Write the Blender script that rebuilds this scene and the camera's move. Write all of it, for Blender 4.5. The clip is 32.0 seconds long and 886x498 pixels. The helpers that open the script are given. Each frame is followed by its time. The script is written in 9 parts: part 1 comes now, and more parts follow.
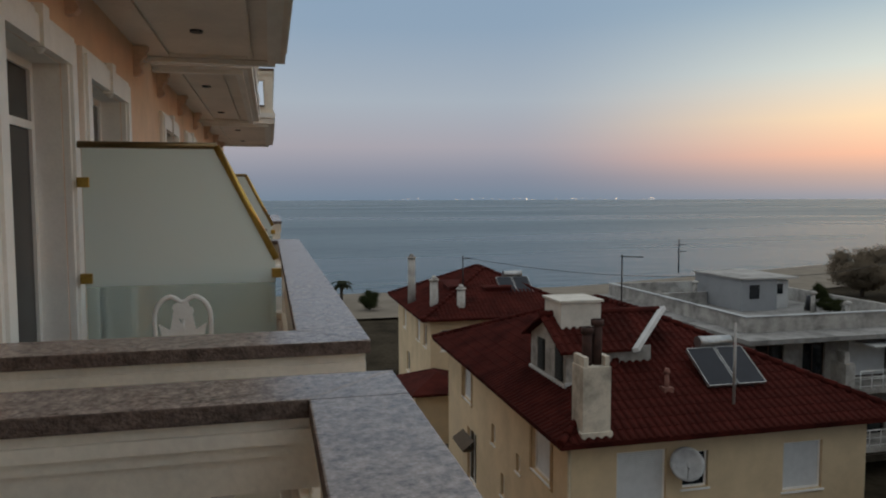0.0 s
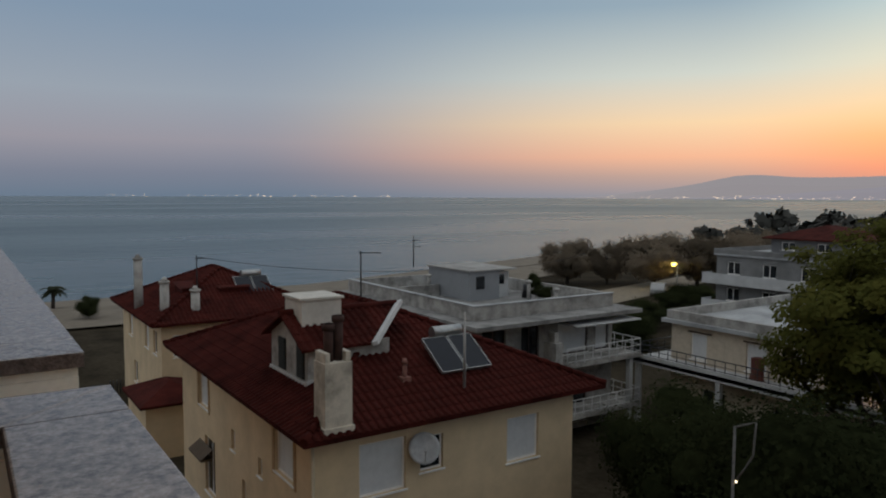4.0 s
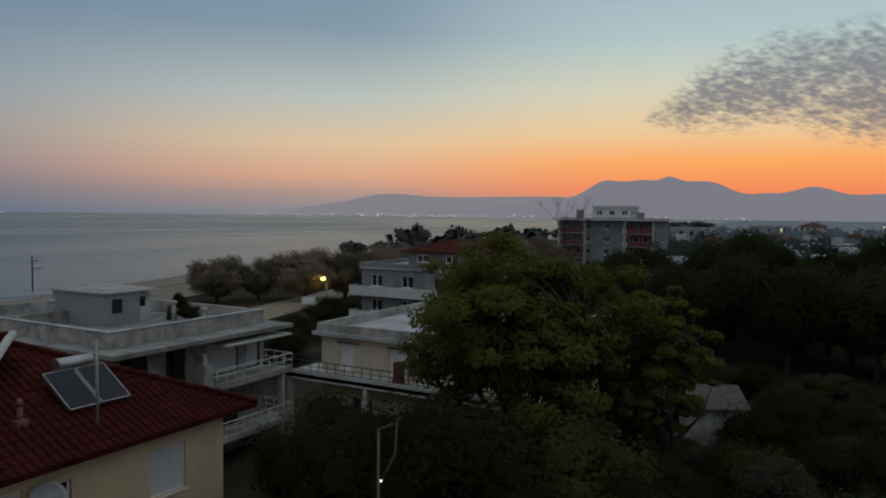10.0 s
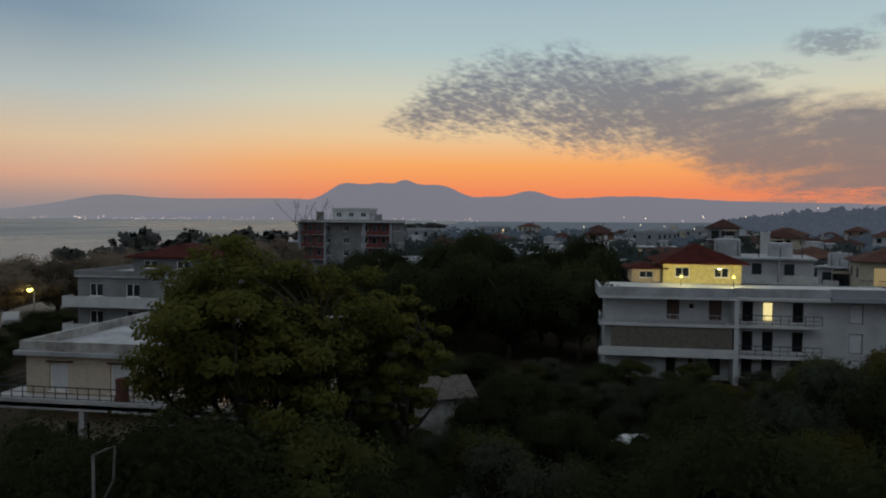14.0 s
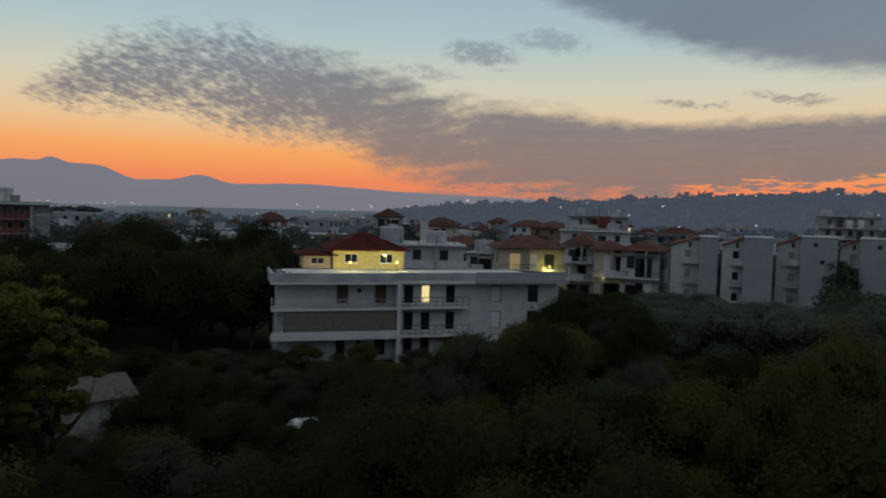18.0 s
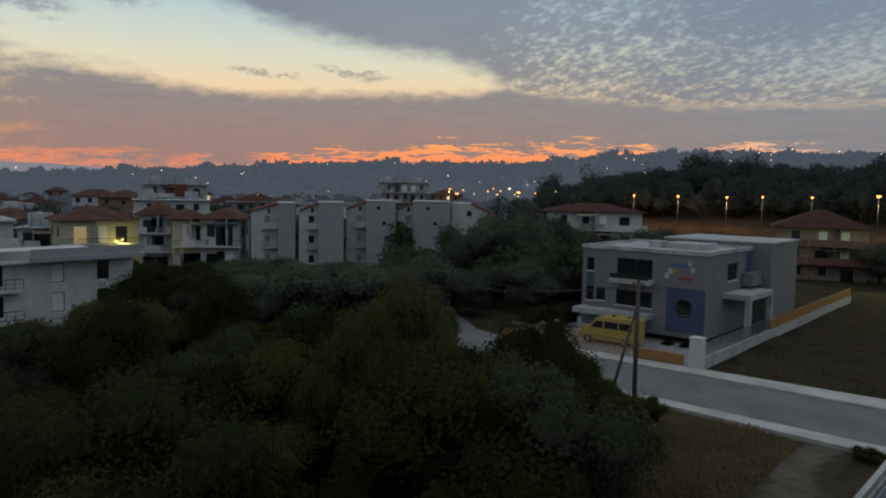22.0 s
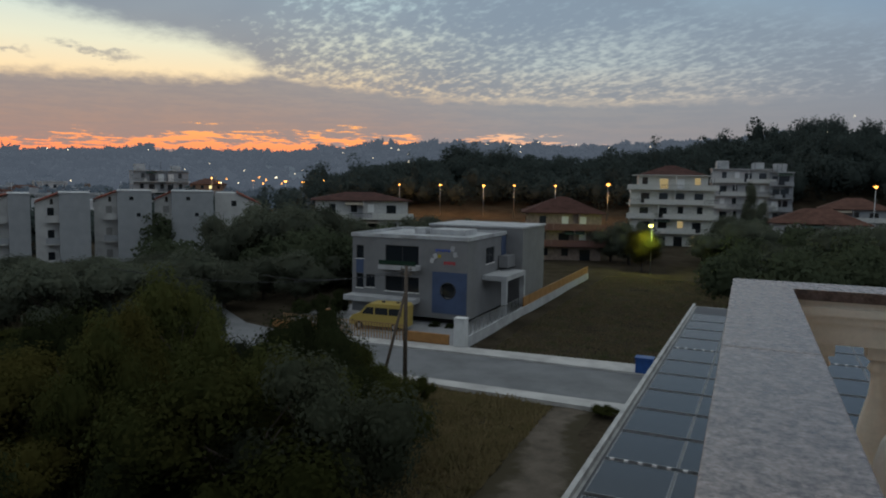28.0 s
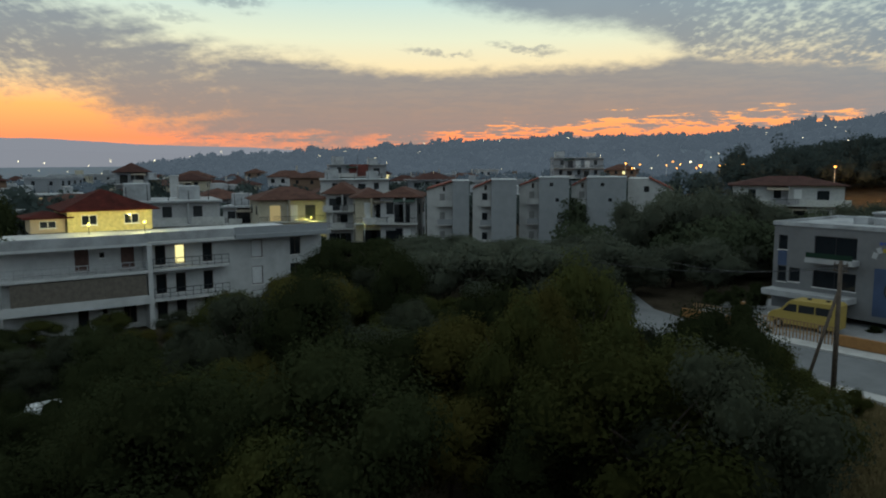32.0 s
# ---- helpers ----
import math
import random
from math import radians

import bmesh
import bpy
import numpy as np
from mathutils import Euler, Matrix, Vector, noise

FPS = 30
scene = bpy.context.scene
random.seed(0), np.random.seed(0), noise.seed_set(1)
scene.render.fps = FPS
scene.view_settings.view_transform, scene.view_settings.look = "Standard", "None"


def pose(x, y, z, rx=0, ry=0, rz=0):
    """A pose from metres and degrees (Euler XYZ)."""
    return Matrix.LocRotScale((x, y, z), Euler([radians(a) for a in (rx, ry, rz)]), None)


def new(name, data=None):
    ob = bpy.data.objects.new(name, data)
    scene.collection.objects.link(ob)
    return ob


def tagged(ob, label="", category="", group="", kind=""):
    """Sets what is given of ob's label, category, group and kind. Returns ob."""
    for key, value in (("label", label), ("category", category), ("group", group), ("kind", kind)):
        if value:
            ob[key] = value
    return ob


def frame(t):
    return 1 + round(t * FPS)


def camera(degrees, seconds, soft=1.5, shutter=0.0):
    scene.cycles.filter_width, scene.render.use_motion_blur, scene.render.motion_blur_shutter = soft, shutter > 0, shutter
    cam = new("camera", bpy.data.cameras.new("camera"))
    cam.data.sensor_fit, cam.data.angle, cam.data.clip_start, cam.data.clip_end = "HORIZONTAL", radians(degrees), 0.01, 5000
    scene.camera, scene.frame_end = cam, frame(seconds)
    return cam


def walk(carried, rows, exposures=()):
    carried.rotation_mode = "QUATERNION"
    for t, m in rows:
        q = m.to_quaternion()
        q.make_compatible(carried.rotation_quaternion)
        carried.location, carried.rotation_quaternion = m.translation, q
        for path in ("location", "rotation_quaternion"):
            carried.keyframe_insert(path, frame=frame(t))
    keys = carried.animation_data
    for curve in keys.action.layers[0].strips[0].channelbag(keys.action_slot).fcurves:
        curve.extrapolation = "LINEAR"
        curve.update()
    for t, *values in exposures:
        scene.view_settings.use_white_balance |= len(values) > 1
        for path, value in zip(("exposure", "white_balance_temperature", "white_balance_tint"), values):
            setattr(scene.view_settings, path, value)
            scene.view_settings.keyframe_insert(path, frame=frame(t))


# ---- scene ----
cam = camera(62.95, 32.0, 2.0)
PATH = [
    (0.0, pose(0.014, 0.014, 12.568, 85.976, 0.146, -13.433)),
    (0.5, pose(0.007, 0.024, 12.567, 85.839, 0.121, -16.154)),
    (1.0, pose(0.012, 0.030, 12.569, 85.662, 0.018, -19.277)),
    (1.5, pose(0.007, 0.028, 12.570, 85.544, -0.020, -22.057)),
    (2.0, pose(0.003, 0.027, 12.573, 85.550, -0.030, -24.383)),
    (2.5, pose(0.009, 0.032, 12.572, 85.631, -0.083, -26.581)),
    (3.0, pose(0.022, 0.044, 12.567, 85.740, -0.098, -28.694)),
    (3.5, pose(0.031, 0.059, 12.563, 85.808, -0.168, -31.248)),
    (5.5, pose(0.079, -0.000, 12.565, 85.644, -0.664, -41.257)),
    (6.0, pose(0.094, 0.000, 12.562, 85.790, -0.771, -43.693)),
    (6.5, pose(0.107, 0.002, 12.561, 86.074, -0.832, -45.970)),
    (7.0, pose(0.119, 0.007, 12.561, 86.446, -0.819, -48.128)),
    (7.5, pose(0.134, 0.013, 12.560, 86.784, -0.900, -50.118)),
    (8.0, pose(0.151, 0.019, 12.552, 87.026, -0.793, -52.308)),
    (8.5, pose(0.164, 0.027, 12.543, 87.163, -0.779, -54.581)),
    (9.0, pose(0.174, 0.036, 12.538, 87.210, -0.715, -56.771)),
    (9.5, pose(0.184, 0.043, 12.540, 87.240, -0.678, -58.894)),
    (10.0, pose(0.197, 0.045, 12.543, 87.287, -0.642, -60.942)),
    (10.5, pose(0.211, 0.041, 12.548, 87.337, -0.643, -63.094)),
    (11.0, pose(0.226, 0.030, 12.551, 87.369, -0.589, -65.356)),
    (11.5, pose(0.243, 0.012, 12.552, 87.405, -0.593, -67.493)),
    (12.0, pose(0.263, -0.014, 12.552, 87.439, -0.544, -69.717)),
    (12.5, pose(0.282, -0.044, 12.551, 87.492, -0.502, -72.023)),
    (13.0, pose(0.301, -0.073, 12.550, 87.538, -0.454, -74.927)),
    (13.5, pose(0.315, -0.102, 12.547, 87.600, -0.378, -78.015)),
    (14.0, pose(0.326, -0.130, 12.546, 87.639, -0.451, -81.222)),
    (14.5, pose(0.333, -0.157, 12.543, 87.607, -0.576, -84.061)),
    (16.5, pose(0.328, -0.162, 12.531, 86.985, -1.437, -96.845)),
    (17.0, pose(0.326, -0.179, 12.538, 86.972, -1.527, -99.723)),
    (17.5, pose(0.324, -0.203, 12.547, 87.021, -1.666, -103.171)),
    (18.0, pose(0.322, -0.237, 12.556, 87.072, -1.642, -106.633)),
    (18.5, pose(0.322, -0.281, 12.563, 87.033, -1.578, -110.123)),
    (19.0, pose(0.326, -0.325, 12.568, 86.977, -1.397, -113.700)),
    (19.5, pose(0.332, -0.365, 12.566, 86.886, -1.241, -117.533)),
    (20.0, pose(0.341, -0.399, 12.560, 86.781, -1.093, -120.954)),
    (20.5, pose(0.349, -0.425, 12.549, 86.615, -1.023, -125.138)),
    (21.0, pose(0.355, -0.440, 12.534, 86.323, -0.977, -129.243)),
    (21.5, pose(0.357, -0.448, 12.518, 85.849, -0.945, -133.879)),
    (22.0, pose(0.357, -0.451, 12.502, 85.288, -1.018, -138.965)),
    (22.5, pose(0.355, -0.450, 12.492, 84.791, -1.062, -144.389)),
    (23.0, pose(0.352, -0.440, 12.486, 84.624, -1.038, -149.290)),
    (23.5, pose(0.343, -0.424, 12.488, 84.825, -1.073, -153.684)),
    (24.0, pose(0.338, -0.408, 12.493, 85.121, -1.129, -156.915)),
    (24.5, pose(0.332, -0.392, 12.499, 85.527, -1.167, -159.737)),
    (25.0, pose(0.327, -0.381, 12.502, 85.888, -1.231, -162.233)),
    (25.5, pose(0.324, -0.373, 12.505, 86.101, -1.345, -164.076)),
    (27.5, pose(0.337, -0.403, 12.501, 85.127, -0.991, -160.840)),
    (28.0, pose(0.343, -0.408, 12.503, 84.736, -0.987, -157.143)),
    (28.5, pose(0.350, -0.413, 12.506, 84.465, -0.915, -152.956)),
    (29.0, pose(0.364, -0.419, 12.512, 84.281, -0.901, -148.843)),
    (29.5, pose(0.374, -0.423, 12.522, 84.194, -0.779, -144.695)),
    (30.0, pose(0.390, -0.425, 12.534, 84.117, -0.642, -140.972)),
    (30.5, pose(0.409, -0.426, 12.547, 83.968, -0.445, -137.434)),
    (31.0, pose(0.429, -0.427, 12.560, 83.732, -0.265, -134.050)),
    (31.5, pose(0.447, -0.430, 12.573, 83.492, -0.087, -130.408)),
    (32.0, pose(0.464, -0.433, 12.586, 83.318, 0.159, -125.456)),
]
walk(cam, PATH, [(0.0, 0.72, 6850, 7), (3.0, 0.52, 6750, 8), (6.0, 0.32, 6600, 7), (9.0, 0.12, 6400, 6), (13.0, 0.04, 6250, 7), (19.0, 0.02, 6200, 7), (22.0, 0.22, 6300, 6), (25.0, 0.45, 6350, 6), (29.0, 0.45, 6300, 3), (32.0, 0.50, 6150, -4)])

# ---- world: afterglow sky with altocumulus ----
def lin(r, g, b):
    f = lambda v: (v / 255 / 12.92) if v <= 10 else ((v / 255 + 0.055) / 1.055) ** 2.4
    return (f(r), f(g), f(b), 1.0)


def build_world():
    w = bpy.data.worlds.new("evening_sky")
    scene.world = w
    w.use_nodes = True
    nt = w.node_tree
    N, Lk = nt.nodes, nt.links
    for n in list(N):
        N.remove(n)

    def mth(op, a, b=0.0, c=0.0, clamp=False):
        n = N.new("ShaderNodeMath")
        n.operation, n.use_clamp = op, clamp
        for i, v in enumerate((a, b, c)):
            if isinstance(v, (int, float)):
                n.inputs[i].default_value = v
            else:
                Lk.new(v, n.inputs[i])
        return n.outputs[0]

    def smooth(v, lo, hi):
        n = N.new("ShaderNodeMapRange")
        n.interpolation_type = "SMOOTHSTEP"
        n.inputs[1].default_value, n.inputs[2].default_value = lo, hi
        Lk.new(v, n.inputs[0])
        return n.outputs[0]

    def ramp(v, stops, mode="LINEAR"):
        n = N.new("ShaderNodeValToRGB")
        n.color_ramp.interpolation = mode
        e = n.color_ramp.elements
        while len(e) < len(stops):
            e.new(0.5)
        for k, (p, c) in zip(e, stops):
            k.position, k.color = p, c
        Lk.new(v, n.inputs[0])
        return n.outputs[0]

    def mix(f, a, b):
        n = N.new("ShaderNodeMix")
        n.data_type = "RGBA"
        for s, v in ((n.inputs[0], f), (n.inputs[6], a), (n.inputs[7], b)):
            if isinstance(v, (tuple, float, int)):
                s.default_value = v
            else:
                Lk.new(v, s)
        return n.outputs[2]

    def tex(vec, scale, detail=4.0, rough=0.55):
        n = N.new("ShaderNodeTexNoise")
        n.inputs["Scale"].default_value, n.inputs["Detail"].default_value, n.inputs["Roughness"].default_value = scale, detail, rough
        Lk.new(vec, n.inputs["Vector"])
        return n.outputs[0]

    def vec(x, y, z=0.0):
        n = N.new("ShaderNodeCombineXYZ")
        for i, v in enumerate((x, y, z)):
            if isinstance(v, (int, float)):
                n.inputs[i].default_value = v
            else:
                Lk.new(v, n.inputs[i])
        return n.outputs[0]

    tc = N.new("ShaderNodeTexCoord")
    sp = N.new("ShaderNodeSeparateXYZ")
    Lk.new(tc.outputs["Generated"], sp.inputs[0])
    x, y, z = sp.outputs
    el = mth("MULTIPLY", mth("ARCSINE", z), 57.2958)
    az = mth("MULTIPLY", mth("ARCTAN2", y, x), 57.2958)
    # elevation 0..30 degrees on the ramps, the zenith past that
    ep = mth("MULTIPLY", mth("MAXIMUM", el, 0.0), 1 / 30.0, clamp=True)
    E = lambda d: d / 30.0
    core = ramp(ep, [(0, lin(186, 136, 118)), (E(2.0), lin(240, 134, 88)), (E(4.2), lin(248, 166, 96)), (E(6.5), lin(234, 197, 150)), (E(9.5), lin(212, 205, 181)), (E(13), lin(178, 194, 194)), (E(20), lin(148, 168, 186)), (1, lin(172, 176, 180))])
    mid = ramp(ep, [(0, lin(132, 130, 138)), (E(1.5), lin(172, 144, 134)), (E(3), lin(218, 164, 134)), (E(5.5), lin(220, 190, 154)), (E(9), lin(184, 188, 182)), (E(14), lin(132, 150, 164)), (E(20), lin(116, 137, 157)), (1, lin(172, 176, 180))])
    side = ramp(ep, [(0, lin(92, 106, 124)), (E(1.6), lin(106, 112, 128)), (E(4), lin(132, 130, 141)), (E(7.5), lin(132, 141, 154)), (E(13), lin(112, 130, 151)), (E(20), lin(104, 125, 150)), (1, lin(168, 172, 176))])
    back = ramp(ep, [(0, lin(134, 136, 142)), (E(5), lin(150, 152, 158)), (E(14), lin(158, 163, 170)), (1, lin(172, 178, 184))])
    # the glow keeps on towards the south-west under the cloud deck
    c = mth("ADD", mth("DIVIDE", x, mth("SQRT", mth("ADD", mth("MULTIPLY", x, x), mth("MULTIPLY", y, y)))), mth("MULTIPLY", mth("MAXIMUM", mth("MULTIPLY", y, -1.0), 0.0), 0.57))
    sky = mix(smooth(c, -0.9, 0.1), back, side)
    sky = mix(smooth(c, 0.30, 0.86), sky, mid)
    sky = mix(smooth(c, 0.80, 0.995), sky, core)
    # clouds: a slanting bank of small cells, a low deck torn along the glow, and a wide mackerel sheet
    flat = mth("ADD", z, 0.26)
    px, py = mth("DIVIDE", x, flat), mth("DIVIDE", y, flat)
    sub, add, mul = (lambda p, q: mth("SUBTRACT", p, q)), (lambda p, q: mth("ADD", p, q)), (lambda p, q: mth("MULTIPLY", p, q))
    wob = sub(tex(vec(mul(az, 0.10), mul(el, 0.30)), 1.0, 5.0, 0.6), 0.5)
    fray = sub(tex(vec(mul(az, 0.55), mul(el, 1.3), 4.0), 1.0, 4.0, 0.6), 0.5)
    e2 = add(el, add(mul(wob, 2.2), mul(fray, 1.6)))
    ap = mth("MULTIPLY", sub(20.0, az), 1 / 130.0, clamp=True)

    def level(*stops):
        """A height over the horizon that changes with the bearing."""
        return mul(ramp(ap, [((20.0 - p) / 130.0, (q / 20, q / 20, q / 20, 1)) for p, q in stops]), 20.0)

    upper = level((14.5, 6.8), (13, 8.4), (10, 11.2), (5, 13.2), (-1, 13.7), (-4, 12.6), (-9, 11.9), (-14, 10.4), (-20, 8.7), (-26, 8.3), (-31, 6.6), (-36, 2.0), (-39, 0.0))
    lower = level((14.5, 7.2), (11, 6.0), (4, 6.2), (-3, 4.6), (-7, 4.7), (-10, 3.7), (-12, 2.6), (-17, 1.8), (-22, 1.0))
    rim = level((-13, 3.0), (-16, 6.5), (-20, 8.5), (-26, 8.1), (-30, 7.5), (-35, 7.3), (-42, 7.6), (-50, 7.7), (-54, 8.3), (-58, 7.9), (-66, 7.0), (-80, 6.7), (-100, 7.2))
    foot = level((-20, 20), (-24, 15.8), (-28.5, 14.1), (-35, 11.8), (-40, 10.6), (-44, 9.9), (-49, 9.4), (-52.4, 8.2), (-54.5, 6.6), (-58, 5.4), (-100, 5.0))
    gap = level((-76, 20), (-80, 17), (-84, 14.2), (-88, 12.4), (-95, 11.0), (-108, 10.0))
    cn = vec(add(mul(px, 0.86), mul(py, -0.5)), add(mul(px, 0.7), mul(py, 1.2)))
    cells = add(mul(tex(cn, 16.0, 3.0, 0.5), 0.58), mul(tex(cn, 38.0, 2.0, 0.5), 0.42))
    broad = sub(tex(vec(mul(px, 0.8), mul(py, 1.3)), 1.7, 3.0, 0.6), 0.5)
    both = add(cells, mul(broad, 0.34))
    # the bank: solid in its heart, single flecks towards its rim
    heart = smooth(mth("MINIMUM", sub(upper, e2), sub(e2, lower)), -0.2, 2.9)
    west = smooth(az, 2.0, -14.0)
    streak = tex(vec(mul(az, 0.20), add(mul(el, 0.85), mul(az, 0.10)), 7.0), 1.0, 6.0, 0.56)
    drawn = add(mul(both, sub(1.0, mul(west, 0.72))), mul(streak, mul(west, 0.72)))
    bank = smooth(add(drawn, add(mul(heart, 0.21), mul(west, 0.08))), 0.42, 0.80)
    bank = mul(mul(bank, 0.92), mul(smooth(sub(upper, e2), -0.5, 0.7), smooth(sub(e2, lower), -0.4, 0.6)))
    # the deck: closed above, torn into glowing strips low down
    strips = add(mul(tex(vec(mul(az, 0.26), mul(el, 2.3)), 1.0, 5.0, 0.58), 0.70), mul(tex(vec(mul(az, 1.3), mul(el, 5.5), 2.0), 1.0, 3.0, 0.55), 0.30))
    shut = add(smooth(add(el, mul(smooth(az, -36.0, -52.0), -0.9)), 1.7, 4.7), add(mul(smooth(az, -72.0, -88.0), 0.8), mul(smooth(az, -52.0, -38.0), 0.06)))
    deck = smooth(add(strips, mul(shut, 0.36)), 0.505, 0.585)
    deck = mul(mul(deck, 0.94), mul(smooth(sub(rim, add(el, mul(fray, 1.5))), -0.2, 1.0), smooth(add(az, mul(fray, 10.0)), -10.0, -22.0)))
    deck = mul(deck, add(0.955, mul(smooth(strips, 0.40, 0.60), 0.045)))
    # the sheet: dense at its western rim, rippled with bright gaps to the south
    dense = smooth(az, -60.0, -44.0)
    ripple = smooth(add(both, add(mul(dense, 0.20), mul(smooth(el, 9.5, 14.0), 0.05))), 0.33, 0.58)
    wide = mul(add(add(0.34, mul(broad, 0.30)), mul(ripple, 0.56)), smooth(sub(add(el, mul(fray, 1.8)), foot), -0.3, 1.7))
    wide = mul(wide, sub(1.0, mul(smooth(sub(add(el, mul(wob, 3.0)), gap), -1.2, 2.0), 0.92)))
    alpha = mth("MAXIMUM", mth("MAXIMUM", bank, deck), wide)
    # loose dark shreds in the clear gap
    for p0, q0, rp, rq, k in ((-19.4, 12.3, 3.0, 0.95, 0.62), (-24.6, 13.1, 3.2, 0.85, 0.45), (-35.0, 8.45, 2.8, 0.32, 0.6), (-41.8, 8.75, 3.0, 0.35, 0.6), (-15.0, 10.9, 3.0, 0.5, 0.4)):
        da = mul(sub(az, p0), 1 / rp)
        de = mul(sub(e2, add(q0, mul(da, 0.35))), 1 / rq)
        shred = mul(smooth(add(mul(da, da), mul(de, de)), 1.5, 0.1), mul(smooth(both, 0.36, 0.56), k))
        alpha = mth("MAXIMUM", alpha, shred)
    grey_w = ramp(ep, [(0, lin(140, 117, 110)), (E(4), lin(134, 119, 116)), (E(8), lin(124, 119, 123)), (E(12), lin(120, 125, 136)), (E(17), lin(116, 126, 142)), (1, lin(146, 150, 156))])
    grey_s = ramp(ep, [(0, lin(126, 122, 126)), (E(4), lin(122, 121, 126)), (E(8), lin(118, 124, 134)), (E(12), lin(117, 128, 142)), (E(17), lin(118, 130, 145)), (1, lin(148, 152, 157))])
    greyc = mix(smooth(az, -46.0, -76.0), grey_w, grey_s)
    sky = mix(alpha, sky, greyc)
    below = smooth(z, -0.004, -0.03)
    sky = mix(below, sky, lin(60, 64, 72))
    bg = N.new("ShaderNodeBackground")
    bg.inputs[1].default_value = SKY_STRENGTH
    Lk.new(sky, bg.inputs[0])
    o = N.new("ShaderNodeOutputWorld")
    Lk.new(bg.outputs[0], o.inputs[0])


SKY_STRENGTH = 1.0
build_world()


# ---- materials ----
MATS = {}


def mat(name, color, rough=0.7, metal=0.0, scale=3.0, amount=0.25, bump=0.15, fine=40.0, spread=0.0, emit=None, spec=0.4):
    """A surface with stains and grain: color (linear), varied at two scales, and a fine relief."""
    if name in MATS:
        return MATS[name]
    m = bpy.data.materials.new(name)
    MATS[name] = m
    m.use_nodes = True
    nt = m.node_tree
    N, Lk = nt.nodes, nt.links
    b = N["Principled BSDF"]
    b.inputs["Roughness"].default_value, b.inputs["Metallic"].default_value = rough, metal
    b.inputs["Specular IOR Level"].default_value = spec
    tc = N.new("ShaderNodeTexCoord")
    big, small = N.new("ShaderNodeTexNoise"), N.new("ShaderNodeTexNoise")
    big.inputs["Scale"].default_value, big.inputs["Detail"].default_value, big.inputs["Roughness"].default_value = scale, 5, 0.65
    small.inputs["Scale"].default_value, small.inputs["Detail"].default_value = fine, 3
    for n in (big, small):
        Lk.new(tc.outputs["Object"], n.inputs["Vector"])
    r = N.new("ShaderNodeValToRGB")
    k = 1 - amount
    r.color_ramp.elements[0].position, r.color_ramp.elements[0].color = 0.33, (color[0] * k, color[1] * k, color[2] * k, 1)
    r.color_ramp.elements[1].position, r.color_ramp.elements[1].color = 0.62, (min(color[0] * (1 + amount * 0.4), 0.95), min(color[1] * (1 + amount * 0.4), 0.95), min(color[2] * (1 + amount * 0.4), 0.95), 1)
    Lk.new(big.outputs[0], r.inputs[0])
    mx = N.new("ShaderNodeMix")
    mx.data_type, mx.blend_type = "RGBA", "MULTIPLY"
    mx.inputs[0].default_value = min(1.0, amount * 1.4)
    Lk.new(r.outputs[0], mx.inputs[6])
    gr = N.new("ShaderNodeValToRGB")
    gr.color_ramp.elements[0].position, gr.color_ramp.elements[0].color = 0.3, (0.55, 0.55, 0.55, 1)
    gr.color_ramp.elements[1].position, gr.color_ramp.elements[1].color = 0.65, (1, 1, 1, 1)
    Lk.new(small.outputs[0], gr.inputs[0])
    Lk.new(gr.outputs[0], mx.inputs[7])
    out = mx.outputs[2]
    if spread:
        oi = N.new("ShaderNodeObjectInfo")
        hv = N.new("ShaderNodeHueSaturation")
        mr = N.new("ShaderNodeMapRange")
        mr.inputs[3].default_value, mr.inputs[4].default_value = 1 - spread, 1 + spread
        Lk.new(oi.outputs["Random"], mr.inputs[0])
        Lk.new(mr.outputs[0], hv.inputs["Value"])
        Lk.new(out, hv.inputs["Color"])
        out = hv.outputs[0]
    Lk.new(out, b.inputs["Base Color"])
    if bump:
        bp = N.new("ShaderNodeBump")
        bp.inputs["Strength"].default_value, bp.inputs["Distance"].default_value = bump, 0.02
        Lk.new(small.outputs[0], bp.inputs["Height"])
        Lk.new(bp.outputs[0], b.inputs["Normal"])
    if emit:
        b.inputs["Emission Color"].default_value = (*emit[0], 1)
        b.inputs["Emission Strength"].default_value = emit[1]
    return m


